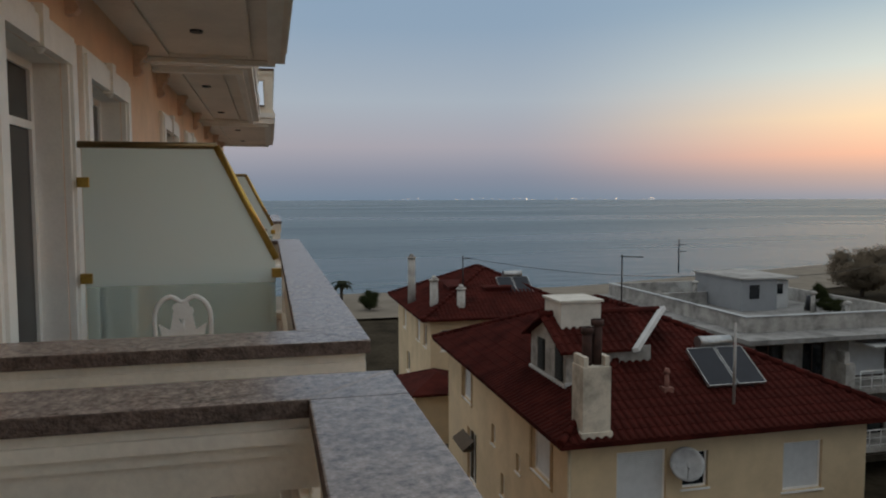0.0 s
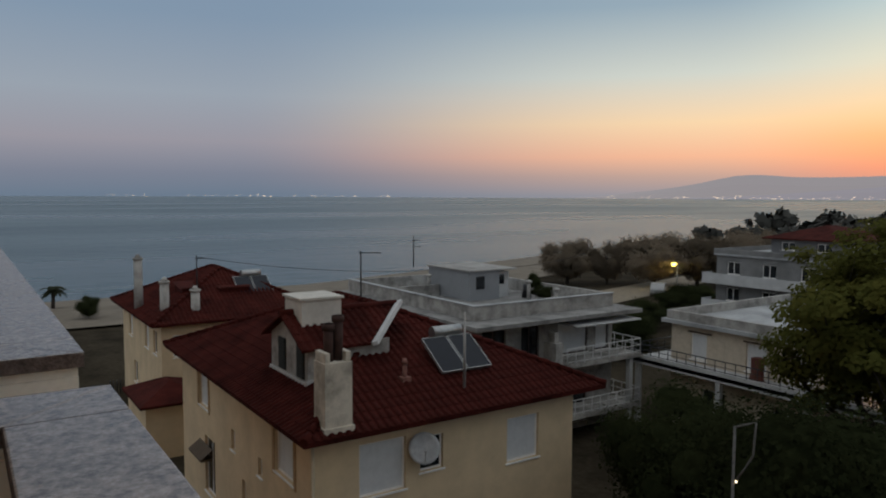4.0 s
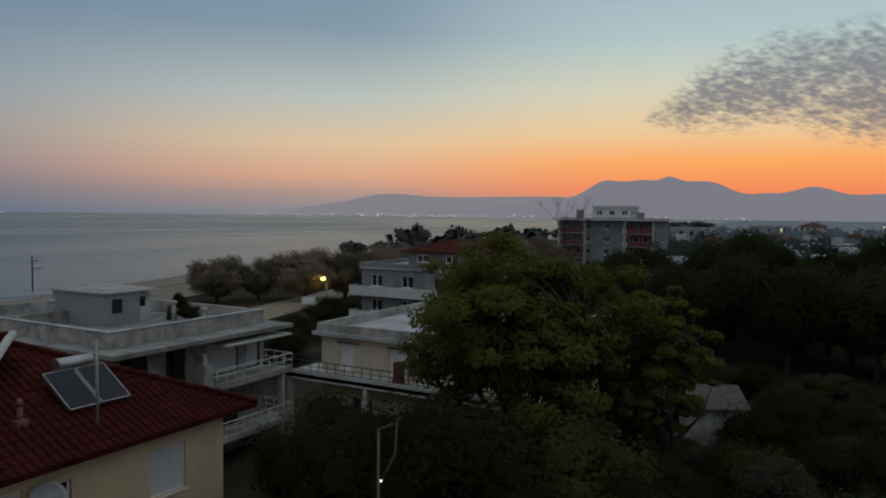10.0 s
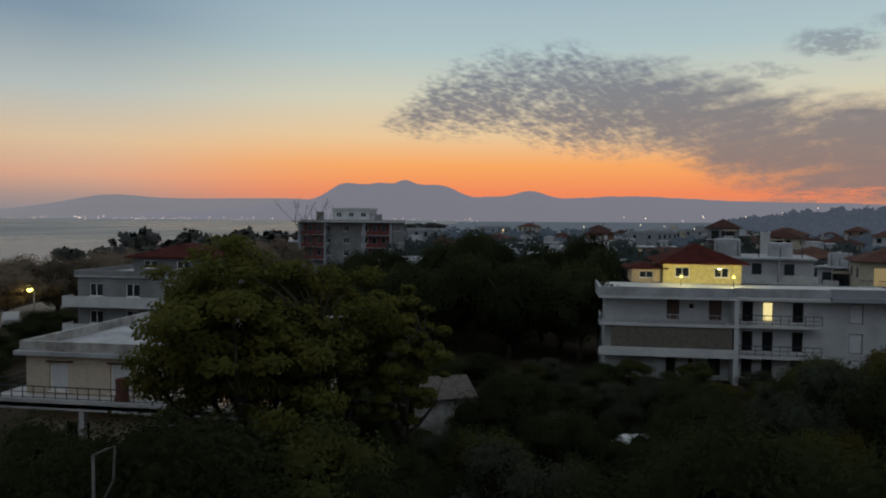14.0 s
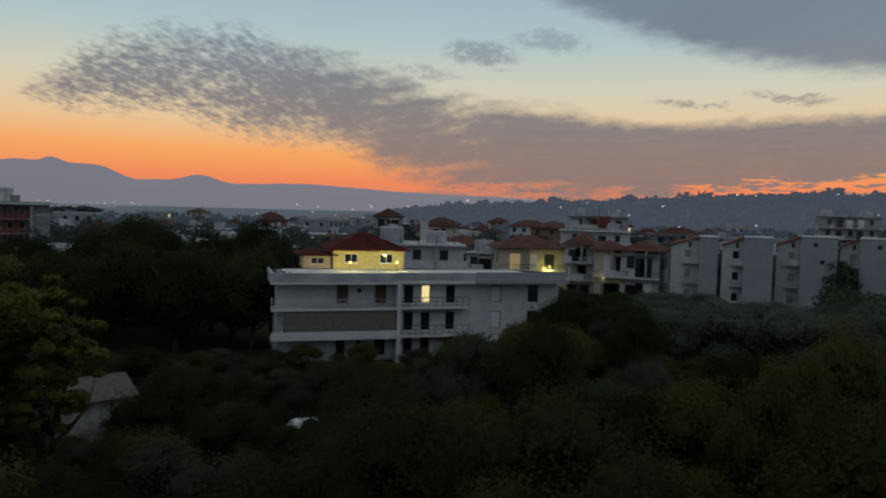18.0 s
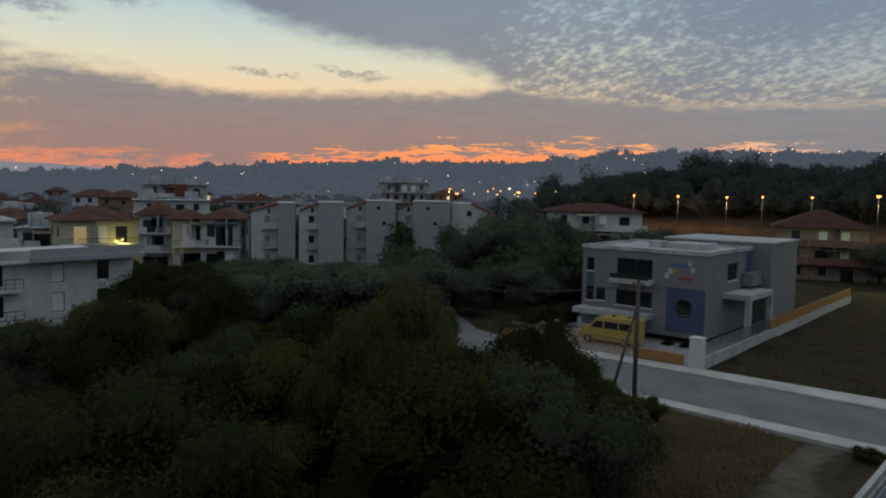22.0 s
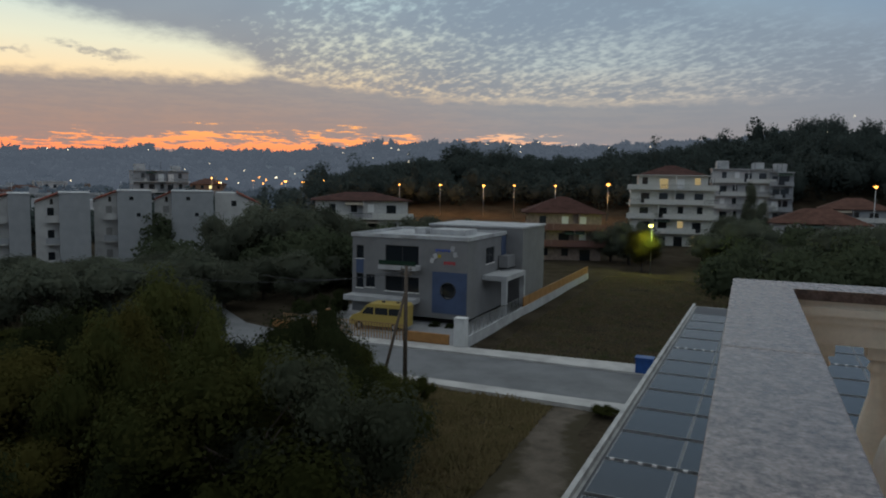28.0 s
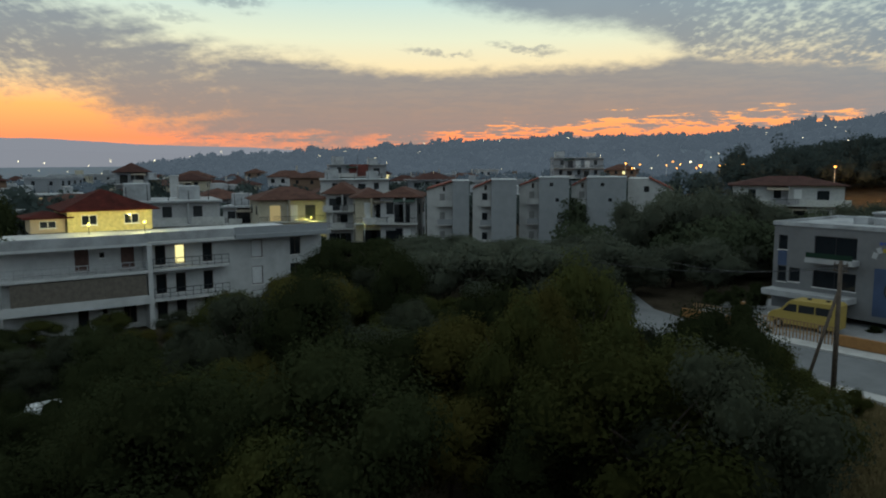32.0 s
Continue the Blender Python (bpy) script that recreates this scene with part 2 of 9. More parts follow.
def leaf_mat(name, color, warm=(0.10, 0.09, 0.02), share=0.25):
    """Thin leaves that let half of their light through: hue and value vary from clump to clump and from leaf to leaf."""
    if name in MATS:
        return MATS[name]
    m = bpy.data.materials.new(name)
    MATS[name] = m
    m.use_nodes = True
    N, Lk = m.node_tree.nodes, m.node_tree.links
    N.remove(N["Principled BSDF"])
    face, through_, blend = N.new("ShaderNodeBsdfDiffuse"), N.new("ShaderNodeBsdfTranslucent"), N.new("ShaderNodeMixShader")
    blend.inputs[0].default_value = 0.5
    Lk.new(face.outputs[0], blend.inputs[1])
    Lk.new(through_.outputs[0], blend.inputs[2])
    Lk.new(blend.outputs[0], N["Material Output"].inputs[0])
    g = N.new("ShaderNodeNewGeometry")
    tc = N.new("ShaderNodeTexCoord")
    n = N.new("ShaderNodeTexNoise")
    n.inputs["Scale"].default_value = 0.7
    Lk.new(tc.outputs["Object"], n.inputs["Vector"])
    r = N.new("ShaderNodeValToRGB")
    r.color_ramp.elements[0].color = (color[0] * 0.88, color[1] * 0.88, color[2] * 0.88, 1)
    r.color_ramp.elements[1].color = (color[0] * 1.12, color[1] * 1.12, color[2] * 1.12, 1)
    Lk.new(g.outputs["Random Per Island"], r.inputs[0])
    mx = N.new("ShaderNodeMix")
    mx.data_type = "RGBA"
    mr = N.new("ShaderNodeMapRange")
    mr.inputs[1].default_value, mr.inputs[2].default_value, mr.inputs[4].default_value = 0.45, 0.75, share * 2
    Lk.new(n.outputs[0], mr.inputs[0])
    Lk.new(mr.outputs[0], mx.inputs[0])
    Lk.new(r.outputs[0], mx.inputs[6])
    mx.inputs[7].default_value = (*warm, 1)
    oi = N.new("ShaderNodeObjectInfo")
    hv = N.new("ShaderNodeHueSaturation")
    m2 = N.new("ShaderNodeMapRange")
    m2.inputs[3].default_value, m2.inputs[4].default_value = 1.35, 2.45
    Lk.new(oi.outputs["Random"], m2.inputs[0])
    Lk.new(m2.outputs[0], hv.inputs["Value"])
    Lk.new(mx.outputs[2], hv.inputs["Color"])
    for sh in (face, through_):
        Lk.new(hv.outputs[0], sh.inputs["Color"])
    return m


def glow(name, color, strength):
    if name in MATS:
        return MATS[name]
    m = bpy.data.materials.new(name)
    MATS[name] = m
    m.use_nodes = True
    N, Lk = m.node_tree.nodes, m.node_tree.links
    N.remove(N["Principled BSDF"])
    e = N.new("ShaderNodeEmission")
    e.inputs[0].default_value, e.inputs[1].default_value = (*color, 1), strength
    Lk.new(e.outputs[0], N["Material Output"].inputs[0])
    return m


PLASTER = mat("white_plaster", (0.52, 0.525, 0.53), 0.85, amount=0.16, scale=0.8, bump=0.1)
PLASTER_OLD = mat("weathered_white_plaster", (0.40, 0.385, 0.365), 0.9, amount=0.5, scale=1.2, bump=0.2)
CREAM = mat("cream_plaster", (0.68, 0.53, 0.345), 0.88, amount=0.15, scale=0.7)
PEACH = mat("peach_plaster", (0.82, 0.57, 0.40), 0.85, amount=0.12, scale=1.5, bump=0.2, fine=120)
TRIM_WHITE = mat("white_painted_trim", (0.88, 0.86, 0.83), 0.55, amount=0.08, scale=2.0, bump=0.05)
SOFFIT = mat("beige_soffit_paint", (0.85, 0.79, 0.73), 0.8, amount=0.1, scale=1.0)
GREYWALL = mat("grey_render", (0.165, 0.166, 0.172), 0.85, amount=0.14, scale=0.6)
BLUEWALL = mat("blue_render", (0.052, 0.076, 0.145), 0.8, amount=0.15, scale=0.8)
CONCRETE = mat("concrete", (0.36, 0.35, 0.34), 0.9, amount=0.35, scale=0.9, bump=0.25)
ROOFPAINT = mat("pale_roof_coating", (0.39, 0.40, 0.415), 0.8, amount=0.35, scale=0.5)
TILE = mat("red_clay_tile", (0.066, 0.0135, 0.0105), 0.9, amount=0.5, scale=1.1, bump=0.3, spec=0.08)
TILE_ORANGE = mat("orange_clay_tile", (0.17, 0.050, 0.034), 0.85, amount=0.3, scale=1.2, bump=0.3, spec=0.15)
PANE = mat("dark_window_glass", (0.015, 0.018, 0.022), 0.06, amount=0.05, bump=0, spec=0.6)
SHUTTER = mat("white_roller_shutter", (0.66, 0.67, 0.68), 0.5, amount=0.08, scale=4)
WOODDARK = mat("dark_brown_wood", (0.05, 0.028, 0.02), 0.6, amount=0.3, scale=6)
METAL = mat("galvanised_metal", (0.45, 0.46, 0.47), 0.4, 0.9, amount=0.2, scale=8)
DARKMETAL = mat("dark_painted_metal", (0.03, 0.03, 0.035), 0.5, 0.3, amount=0.2)
WHITEMETAL = mat("white_painted_metal", (0.7, 0.7, 0.7), 0.4, amount=0.08)
GOLD = mat("brass_trim", (0.55, 0.36, 0.10), 0.3, 0.9, amount=0.15, scale=10, bump=0.02)
RUST = mat("rusty_flue", (0.06, 0.03, 0.025), 0.85, amount=0.4, scale=6)
PANEL = mat("solar_collector_glass", (0.010, 0.014, 0.024), 0.12, amount=0.1, bump=0, spec=0.22)
WOODPOLE = mat("weathered_pole_wood", (0.09, 0.07, 0.055), 0.9, amount=0.35, scale=5)
BARK = mat("bark", (0.07, 0.055, 0.045), 0.95, amount=0.4, scale=5, bump=0.5)
LEAF = leaf_mat("olive_green_leaves", (0.033, 0.037, 0.013), warm=(0.046, 0.041, 0.012))
LEAF_DARK = leaf_mat("dark_green_leaves", (0.018, 0.022, 0.010), warm=(0.026, 0.025, 0.010), share=0.15)
LEAF_YELLOW = leaf_mat("autumn_green_leaves", (0.070, 0.072, 0.020), warm=(0.094, 0.078, 0.019), share=0.3)
LEAF_RUSSET = leaf_mat("dull_autumn_leaves", (0.036, 0.034, 0.011), warm=(0.045, 0.037, 0.011), share=0.3)
# leaves of farther trees: paled and greyed in colour to stand for haze
LEAF_FAR = leaf_mat("hazed_garden_leaves", (0.050, 0.056, 0.042), warm=(0.058, 0.055, 0.036), share=0.2)
LEAF_GREY = leaf_mat("grey_green_leaves", (0.030, 0.034, 0.023), warm=(0.034, 0.034, 0.021))
LEAF_BROWN = leaf_mat("tamarisk_leaves", (0.108, 0.088, 0.066), warm=(0.130, 0.098, 0.072))
LAMPGLOW = glow("street_lamp_amber", (1.0, 0.36, 0.06), 5.0)
LAMPWHITE = glow("street_lamp_white", (1.0, 0.82, 0.55), 2.2)
LAMPYELLOW = glow("street_lamp_yellow", (1.0, 0.78, 0.14), 6.0)
WINDOWGLOW = glow("lit_window", (1.0, 0.80, 0.36), 0.9)


# ---- mesh helpers ----
def box(bm, x0, y0, z0, x1, y1, z1):
    v = [bm.verts.new(p) for p in ((x0, y0, z0), (x1, y0, z0), (x1, y1, z0), (x0, y1, z0), (x0, y0, z1), (x1, y0, z1), (x1, y1, z1), (x0, y1, z1))]
    for f in ((3, 2, 1, 0), (4, 5, 6, 7), (0, 1, 5, 4), (1, 2, 6, 5), (2, 3, 7, 6), (3, 0, 4, 7)):
        bm.faces.new([v[i] for i in f])
    return v


def boxm(bm, M, x0, y0, z0, x1, y1, z1):
    v = box(bm, x0, y0, z0, x1, y1, z1)
    for k in v:
        k.co = M @ k.co


def tube(bm, a, b, r0, r1=None, n=8, cap=True):
    a, b = Vector(a), Vector(b)
    r1 = r0 if r1 is None else r1
    q = (b - a).to_track_quat("Z", "Y")
    R0, R1 = [], []
    for i in range(n):
        d = q @ Vector((math.cos(6.28318 * i / n), math.sin(6.28318 * i / n), 0))
        R0.append(bm.verts.new(a + d * r0))
        R1.append(bm.verts.new(b + d * r1))
    for i in range(n):
        bm.faces.new((R0[i], R0[(i + 1) % n], R1[(i + 1) % n], R1[i])).smooth = True
    if cap:
        bm.faces.new(R0[::-1])
        bm.faces.new(R1)


def pipe(bm, pts, r, n=6):
    """A round bar swept along pts."""
    P = [Vector(p) for p in pts]
    rings = []
    nrm = None
    for i, p in enumerate(P):
        t = (P[min(i + 1, len(P) - 1)] - P[max(i - 1, 0)]).normalized()
        if nrm is None:
            nrm = t.orthogonal().normalized()
        nrm = (nrm - t * nrm.dot(t)).normalized()
        b = t.cross(nrm)
        rings.append([bm.verts.new(p + (nrm * math.cos(6.28318 * k / n) + b * math.sin(6.28318 * k / n)) * r) for k in range(n)])
    for A, C in zip(rings, rings[1:]):
        for k in range(n):
            bm.faces.new((A[k], A[(k + 1) % n], C[(k + 1) % n], C[k])).smooth = True
    bm.faces.new(rings[0][::-1])
    bm.faces.new(rings[-1])


def lathe(bm, prof, n=16, at=(0, 0, 0)):
    rings = []
    for r, z in prof:
        rings.append([bm.verts.new((at[0] + r * math.cos(6.28318 * i / n), at[1] + r * math.sin(6.28318 * i / n), at[2] + z)) for i in range(n)])
    for A, B in zip(rings, rings[1:]):
        for i in range(n):
            bm.faces.new((A[i], A[(i + 1) % n], B[(i + 1) % n], B[i])).smooth = True
    bm.faces.new(rings[0][::-1])
    bm.faces.new(rings[-1])


def mesh_of(name, bm, material, bevel=0.0):
    if bevel:
        bmesh.ops.bevel(bm, geom=bm.edges[:], offset=bevel, segments=2, affect="EDGES", profile=0.6)
    me = bpy.data.meshes.new(name)
    bm.to_mesh(me)
    bm.free()
    me.materials.append(material)
    return me


def part(name, bm, material, parent, label="", bevel=0.0, kind=""):
    ob = new(name, mesh_of(name, bm, material, bevel) if isinstance(bm, bmesh.types.BMesh) else bm)
    ob.parent = parent
    if label:
        ob["label"] = label
    if kind:
        ob["kind"] = kind
    return ob


def thing(name, at=(0, 0, 0), label="", category="", group="", kind="", rz=0):
    e = new(name)
    e.empty_display_size = 0.2
    e.matrix_basis = pose(*at, 0, 0, rz)
    return tagged(e, label, category, group, kind)


def solid(name, bm, material, at=(0, 0, 0), label="", category="", group="", kind="", bevel=0.0, rz=0):
    ob = new(name, mesh_of(name, bm, material, bevel))
    ob.matrix_basis = pose(*at, 0, 0, rz)
    return tagged(ob, label, category, group, kind)


def _box(*a):
    bm = B()
    box(bm, *a)
    return bm


def B():
    return bmesh.new()


def side_matrix(side, w, d):
    """Places a wall's (along, inward, up) on one side of a w x d block with its corner at 0, 0."""
    o, u, n = {"S": ((0, 0, 0), (1, 0, 0), (0, 1, 0)), "W": ((0, d, 0), (0, -1, 0), (1, 0, 0)), "N": ((w, d, 0), (-1, 0, 0), (0, -1, 0)), "E": ((w, 0, 0), (0, 1, 0), (-1, 0, 0))}[side]
    return Matrix(((u[0], n[0], 0, o[0]), (u[1], n[1], 0, o[1]), (u[2], n[2], 1, o[2]), (0, 0, 0, 1)))


def wall_cells(bm, M, L, z0, z1, th, holes):
    """A wall L long from z0 to z1 and th thick, with openings cut through, as one connected mesh."""
    us = sorted({0.0, L, *(min(max(h[0], 0), L) for h in holes), *(min(max(h[2], 0), L) for h in holes)})
    vs = sorted({z0, z1, *(min(max(h[1], z0), z1) for h in holes), *(min(max(h[3], z0), z1) for h in holes)})
    P = {}

    def at(i, j, k):
        if (i, j, k) not in P:
            P[i, j, k] = bm.verts.new(M @ Vector((us[i], th * k, vs[j])))
        return P[i, j, k]

    full = {(i, j) for i in range(len(us) - 1) for j in range(len(vs) - 1) if not any(h[0] < (us[i] + us[i + 1]) / 2 < h[2] and h[1] < (vs[j] + vs[j + 1]) / 2 < h[3] for h in holes)}
    new_faces = []
    for i, j in full:
        quad = ((i, j), (i + 1, j), (i + 1, j + 1), (i, j + 1))
        new_faces.append(bm.faces.new([at(a, b, 0) for a, b in quad]))
        new_faces.append(bm.faces.new([at(a, b, 1) for a, b in quad[::-1]]))
        for (di, dj), a, b in (((0, -1), 0, 1), ((1, 0), 1, 2), ((0, 1), 2, 3), ((-1, 0), 3, 0)):
            if (i + di, j + dj) not in full:
                p, q = quad[a], quad[b]
                new_faces.append(bm.faces.new((at(*q, 0), at(*p, 0), at(*p, 1), at(*q, 1))))
    if M.determinant() < 0:
        bmesh.ops.reverse_faces(bm, faces=new_faces)


def window(parent, M, u0, v0, u1, v1, style="glass", recess=0.10, frame_mat=None, sill=True):
    """A window in a wall's opening: frame, pane or shutter, and sill."""
    fm = frame_mat or TRIM_WHITE
    t = 0.06
    bm = B()
    for a, c, b, d in ((u0, v0, u0 + t, v1), (u1 - t, v0, u1, v1), (u0 + t, v1 - t, u1 - t, v1), (u0 + t, v0, u1 - t, v0 + t)):
        boxm(bm, M, a, recess, c, b, recess + 0.07, d)
    if style == "glass" and u1 - u0 > 0.9:
        m = (u0 + u1) / 2
        boxm(bm, M, m - 0.03, recess + 0.004, v0 + t, m + 0.03, recess + 0.066, v1 - t)
    w = part("window", bm, fm, parent)
    bm = B()
    if style == "shutter":
        n = max(3, int((v1 - v0) / 0.06))
        h = (v1 - v0 - 2 * t) / n
        prof = []
        for i in range(n):
            z = v0 + t + i * h
            prof += [(recess + 0.032, z), (recess + 0.018, z + h * 0.12), (recess + 0.016, z + h * 0.85)]
        prof.append((recess + 0.032, v1 - t))
        cols = [[bm.verts.new(M @ Vector((u, y, z))) for y, z in prof] for u in (u0 + t, u1 - t)]
        for i in range(len(prof) - 1):
            bm.faces.new((cols[0][i], cols[1][i], cols[1][i + 1], cols[0][i + 1]))
        part("shutter", bm, SHUTTER, w, "closed white roller shutter")
    elif style == "lit":
        boxm(bm, M, u0 + t, recess + 0.03, v0 + t, u1 - t, recess + 0.04, v1 - t)
        part("pane", bm, WINDOWGLOW, w, "lit window pane")
    else:
        boxm(bm, M, u0 + t, recess + 0.03, v0 + t, u1 - t, recess + 0.04, v1 - t)
        part("pane", bm, PANE, w)
    if sill:
        bm = B()
        boxm(bm, M, u0 - 0.06, -0.05, v0 - 0.05, u1 + 0.06, recess, v0 - 0.002)
        part("sill", bm, TRIM_WHITE, w)
    return w


def block(root, w, d, z0, z1, material, openings, th=0.25, frame_mat=None, name="wall", recess=0.1):
    """Four walls with real openings. openings: (side, u, v, width, height, style)."""
    for s in "SWNE":
        L = w if s in "SN" else d
        M = side_matrix(s, w, d)
        if s in "WE":
            M = M @ Matrix.Translation((th, 0, 0))
            L -= 2 * th
        hs = [(o[1] - (th if s in "WE" else 0), o[2], o[1] + o[3] - (th if s in "WE" else 0), o[2] + o[4]) for o in openings if o[0] == s]
        bm = B()
        wall_cells(bm, M, L, z0, z1, th, hs)
        bmesh.ops.remove_doubles(bm, verts=bm.verts[:], dist=0.0005)
        part(name, bm, material, root)
        for o in openings:
            if o[0] == s and o[5] != "hole":
                k = th if s in "WE" else 0
                window(root, M, o[1] - k, o[2], o[1] + o[3] - k, o[2] + o[4], o[5], recess, frame_mat, sill=o[5] != "door")


def tiles_on(bm, P0, P1, inward, k, run, hip0=1.0, hip1=1.0, valley=None, pitch=0.24, row=0.36, rise=0.036, skip=0):
    """Barrel tiles up a roof slope from the eave P0-P1; hips cut its ends."""
    P0, P1, n = Vector(P0), Vector(P1), Vector(inward)
    u = (P1 - P0)
    L = u.length
    u.normalize()
    m = int(L / pitch)
    pw = L / m
    for i in range(m):
        c = (i + 0.5) * pw
        smax = run
        if hip0:
            smax = min(smax, c / hip0)
        if hip1:
            smax = min(smax, (L - c) / hip1)
        s = -0.03
        if skip:
            s = -0.03 + skip * row
        if valley and c > valley[0]:
            s = (c - valley[0]) / valley[1]
        while s < smax - 0.05:
            e = min(s + row, smax)
            a0 = P0 + u * c + n * s + Vector((0, 0, k * s))
            a1 = P0 + u * c + n * (e + 0.03) + Vector((0, 0, k * (e + 0.03)))
            rows = []
            for p, r, lift in ((a0, pw * 0.36, 0.030), (a1, pw * 0.30, 0.004)):
                rows.append([bm.verts.new(p + u * (r * q) + Vector((0, 0, lift + rise * hgt))) for q, hgt in ((-1, 0), (-0.6, 0.75), (0, 1.05), (0.6, 0.75), (1, 0))])
            for q in range(4):
                bm.faces.new((rows[0][q], rows[0][q + 1], rows[1][q + 1], rows[1][q]))
            bm.faces.new(rows[0][::-1])
            s = e


def single_tiles(roof, x0, x1, y0, z, k, rows, material, pitch=0.24, row=0.36, rise=0.036):
    """The lowest rows of the front slope, tile by tile."""
    m = int((x1 - x0) / pitch)
    pw = (x1 - x0) / m
    bm = B()
    two = []
    for s, r, lift in ((0.0, pw * 0.36, 0.030), (row + 0.03, pw * 0.30, 0.004)):
        two.append([bm.verts.new((r * q, s, k * s + lift + rise * hgt)) for q, hgt in ((-1, 0), (-0.6, 0.75), (0, 1.05), (0.6, 0.75), (1, 0))])
    for q in range(4):
        bm.faces.new((two[0][q], two[0][q + 1], two[1][q + 1], two[1][q]))
    bm.faces.new(two[0][::-1])
    me = mesh_of("tile", bm, material)
    for i in range(m):
        c = (i + 0.5) * pw
        for j in range(rows):
            s = -0.03 + j * row
            if s + row * 0.6 < min(c, x1 - x0 - c):
                t = part("tile", me, None, roof)
                t.location = (x0 + c, y0 + s, z + k * s)


def hip_roof(root, x0, y0, x1, y1, z, k, material, tiles=True, soffit=0.12, single=0):
    """A hipped roof over x0..x1, y0..y1 with its eave at z and slope k."""
    w, d = x1 - x0, y1 - y0
    run = min(w, d) / 2
    zt = z + k * run
    if d >= w:
        ra, rb = (x0 + run, y0 + run, zt), (x0 + run, y1 - run, zt)
    else:
        ra, rb = (x0 + run, y0 + run, zt), (x1 - run, y0 + run, zt)
    bm = B()
    c = [bm.verts.new(p) for p in ((x0, y0, z), (x1, y0, z), (x1, y1, z), (x0, y1, z))]
    b = [bm.verts.new((p.co.x, p.co.y, z - soffit)) for p in c]
    a, e = bm.verts.new(ra), bm.verts.new(rb)
    if d >= w:
        fs = ((c[0], c[1], a), (c[1], c[2], e, a), (c[2], c[3], e), (c[3], c[0], a, e))
    else:
        fs = ((c[0], c[1], e, a), (c[1], c[2], e), (c[2], c[3], a, e), (c[3], c[0], a))
    for f in fs:
        bm.faces.new(f)
    for i in range(4):
        bm.faces.new((b[i], b[(i + 1) % 4], c[(i + 1) % 4], c[i]))
    bm.faces.new(b[::-1])
    roof = part("roof", bm, material, root)
    if tiles:
        for P0, P1, n in (((x0, y0, z), (x1, y0, z), (0, 1, 0)), ((x1, y0, z), (x1, y1, z), (-1, 0, 0)), ((x1, y1, z), (x0, y1, z), (0, -1, 0)), ((x0, y1, z), (x0, y0, z), (1, 0, 0))):
            bm = B()
            tiles_on(bm, P0, P1, n, k, run, skip=single if n == (0, 1, 0) else 0)
            part("roof_tiles", bm, material, roof, kind="stuff")
        if single:
            single_tiles(roof, x0, x1, y0, z, k, single, material)
        bm = B()
        for p, q in (((x0, y0, z), ra), ((x1, y0, z), ra if d >= w else rb), ((x1, y1, z), rb), ((x0, y1, z), rb if d >= w else ra), (ra, rb)):
            p, q = Vector(p), Vector(q)
            nn = max(2, int((q - p).length / 0.4))
            for i in range(nn):
                s, t = p.lerp(q, i / nn), p.lerp(q, (i + 1.1) / nn)
                tube(bm, s + Vector((0, 0, 0.05)), t + Vector((0, 0, 0.035)), 0.12, 0.10, 6)
        part("ridge_tiles", bm, material, roof, kind="stuff")
    return roof


# ---- ground, sea, distance ----
def sstep(v, a, b):
    t = np.clip((v - a) / (b - a), 0, 1)
    return t * t * (3 - 2 * t)


def shore(x):
    x = np.asarray(x, float)
    return 100 + 0.33 * np.clip(x - 45, 0, 115) + 0.088 * np.clip(x - 160, 0, 1e5)


def relief(x, y):
    """Height of the land: flat by the sea, wooded hills inland to the south."""
    x, y = np.asarray(x, float), np.asarray(y, float)
    r = np.hypot(x, y)
    az = np.degrees(np.arctan2(y, x))
    a = np.where(az > 90, az - 360, az)
    far = np.interp(a, [-200, -112, -100, -60, -42, -30, -20, -13, -8, 0], [14, 16, 24, 30, 28, 20, 12, 5, 2, 0])
    near = np.interp(a, [-200, -106, -103.5, -101, -98, -95, -88, -83, -77, -69, -62, -58, -55], [2, 3, 7, 15, 23, 26, 21, 16, 12.5, 14, 9, 3, 0])
    h = far * sstep(r, 420, 780) + near * sstep(r, 210, 330) + 1.5 * sstep(r, 120, 300) * sstep(-a, 20, 50)
    bumps = 0.12 * np.sin(x * 0.31 + 1.3) * np.sin(y * 0.27) * sstep(r, 20, 60)
    d = y - shore(x)
    return np.where(d > -12, (h + bumps) * np.clip(-d / 12, 0, 1) - 2.6 * sstep(d, -14, 10), h + bumps)


GROUND = mat("dry_grass_and_soil", (0.050, 0.041, 0.029), 1.0, amount=0.5, scale=0.25, bump=0.6, fine=3.0, spec=0.02)
SAND = mat("beach_sand", (0.19, 0.16, 0.125), 0.95, amount=0.25, scale=0.3, bump=0.3, fine=5)
ASPHALT = mat("asphalt", (0.145, 0.149, 0.157), 0.85, amount=0.25, scale=0.35, bump=0.2, fine=25)
PAVE = mat("pale_pavement", (0.42, 0.41, 0.40), 0.9, amount=0.25, scale=0.6)


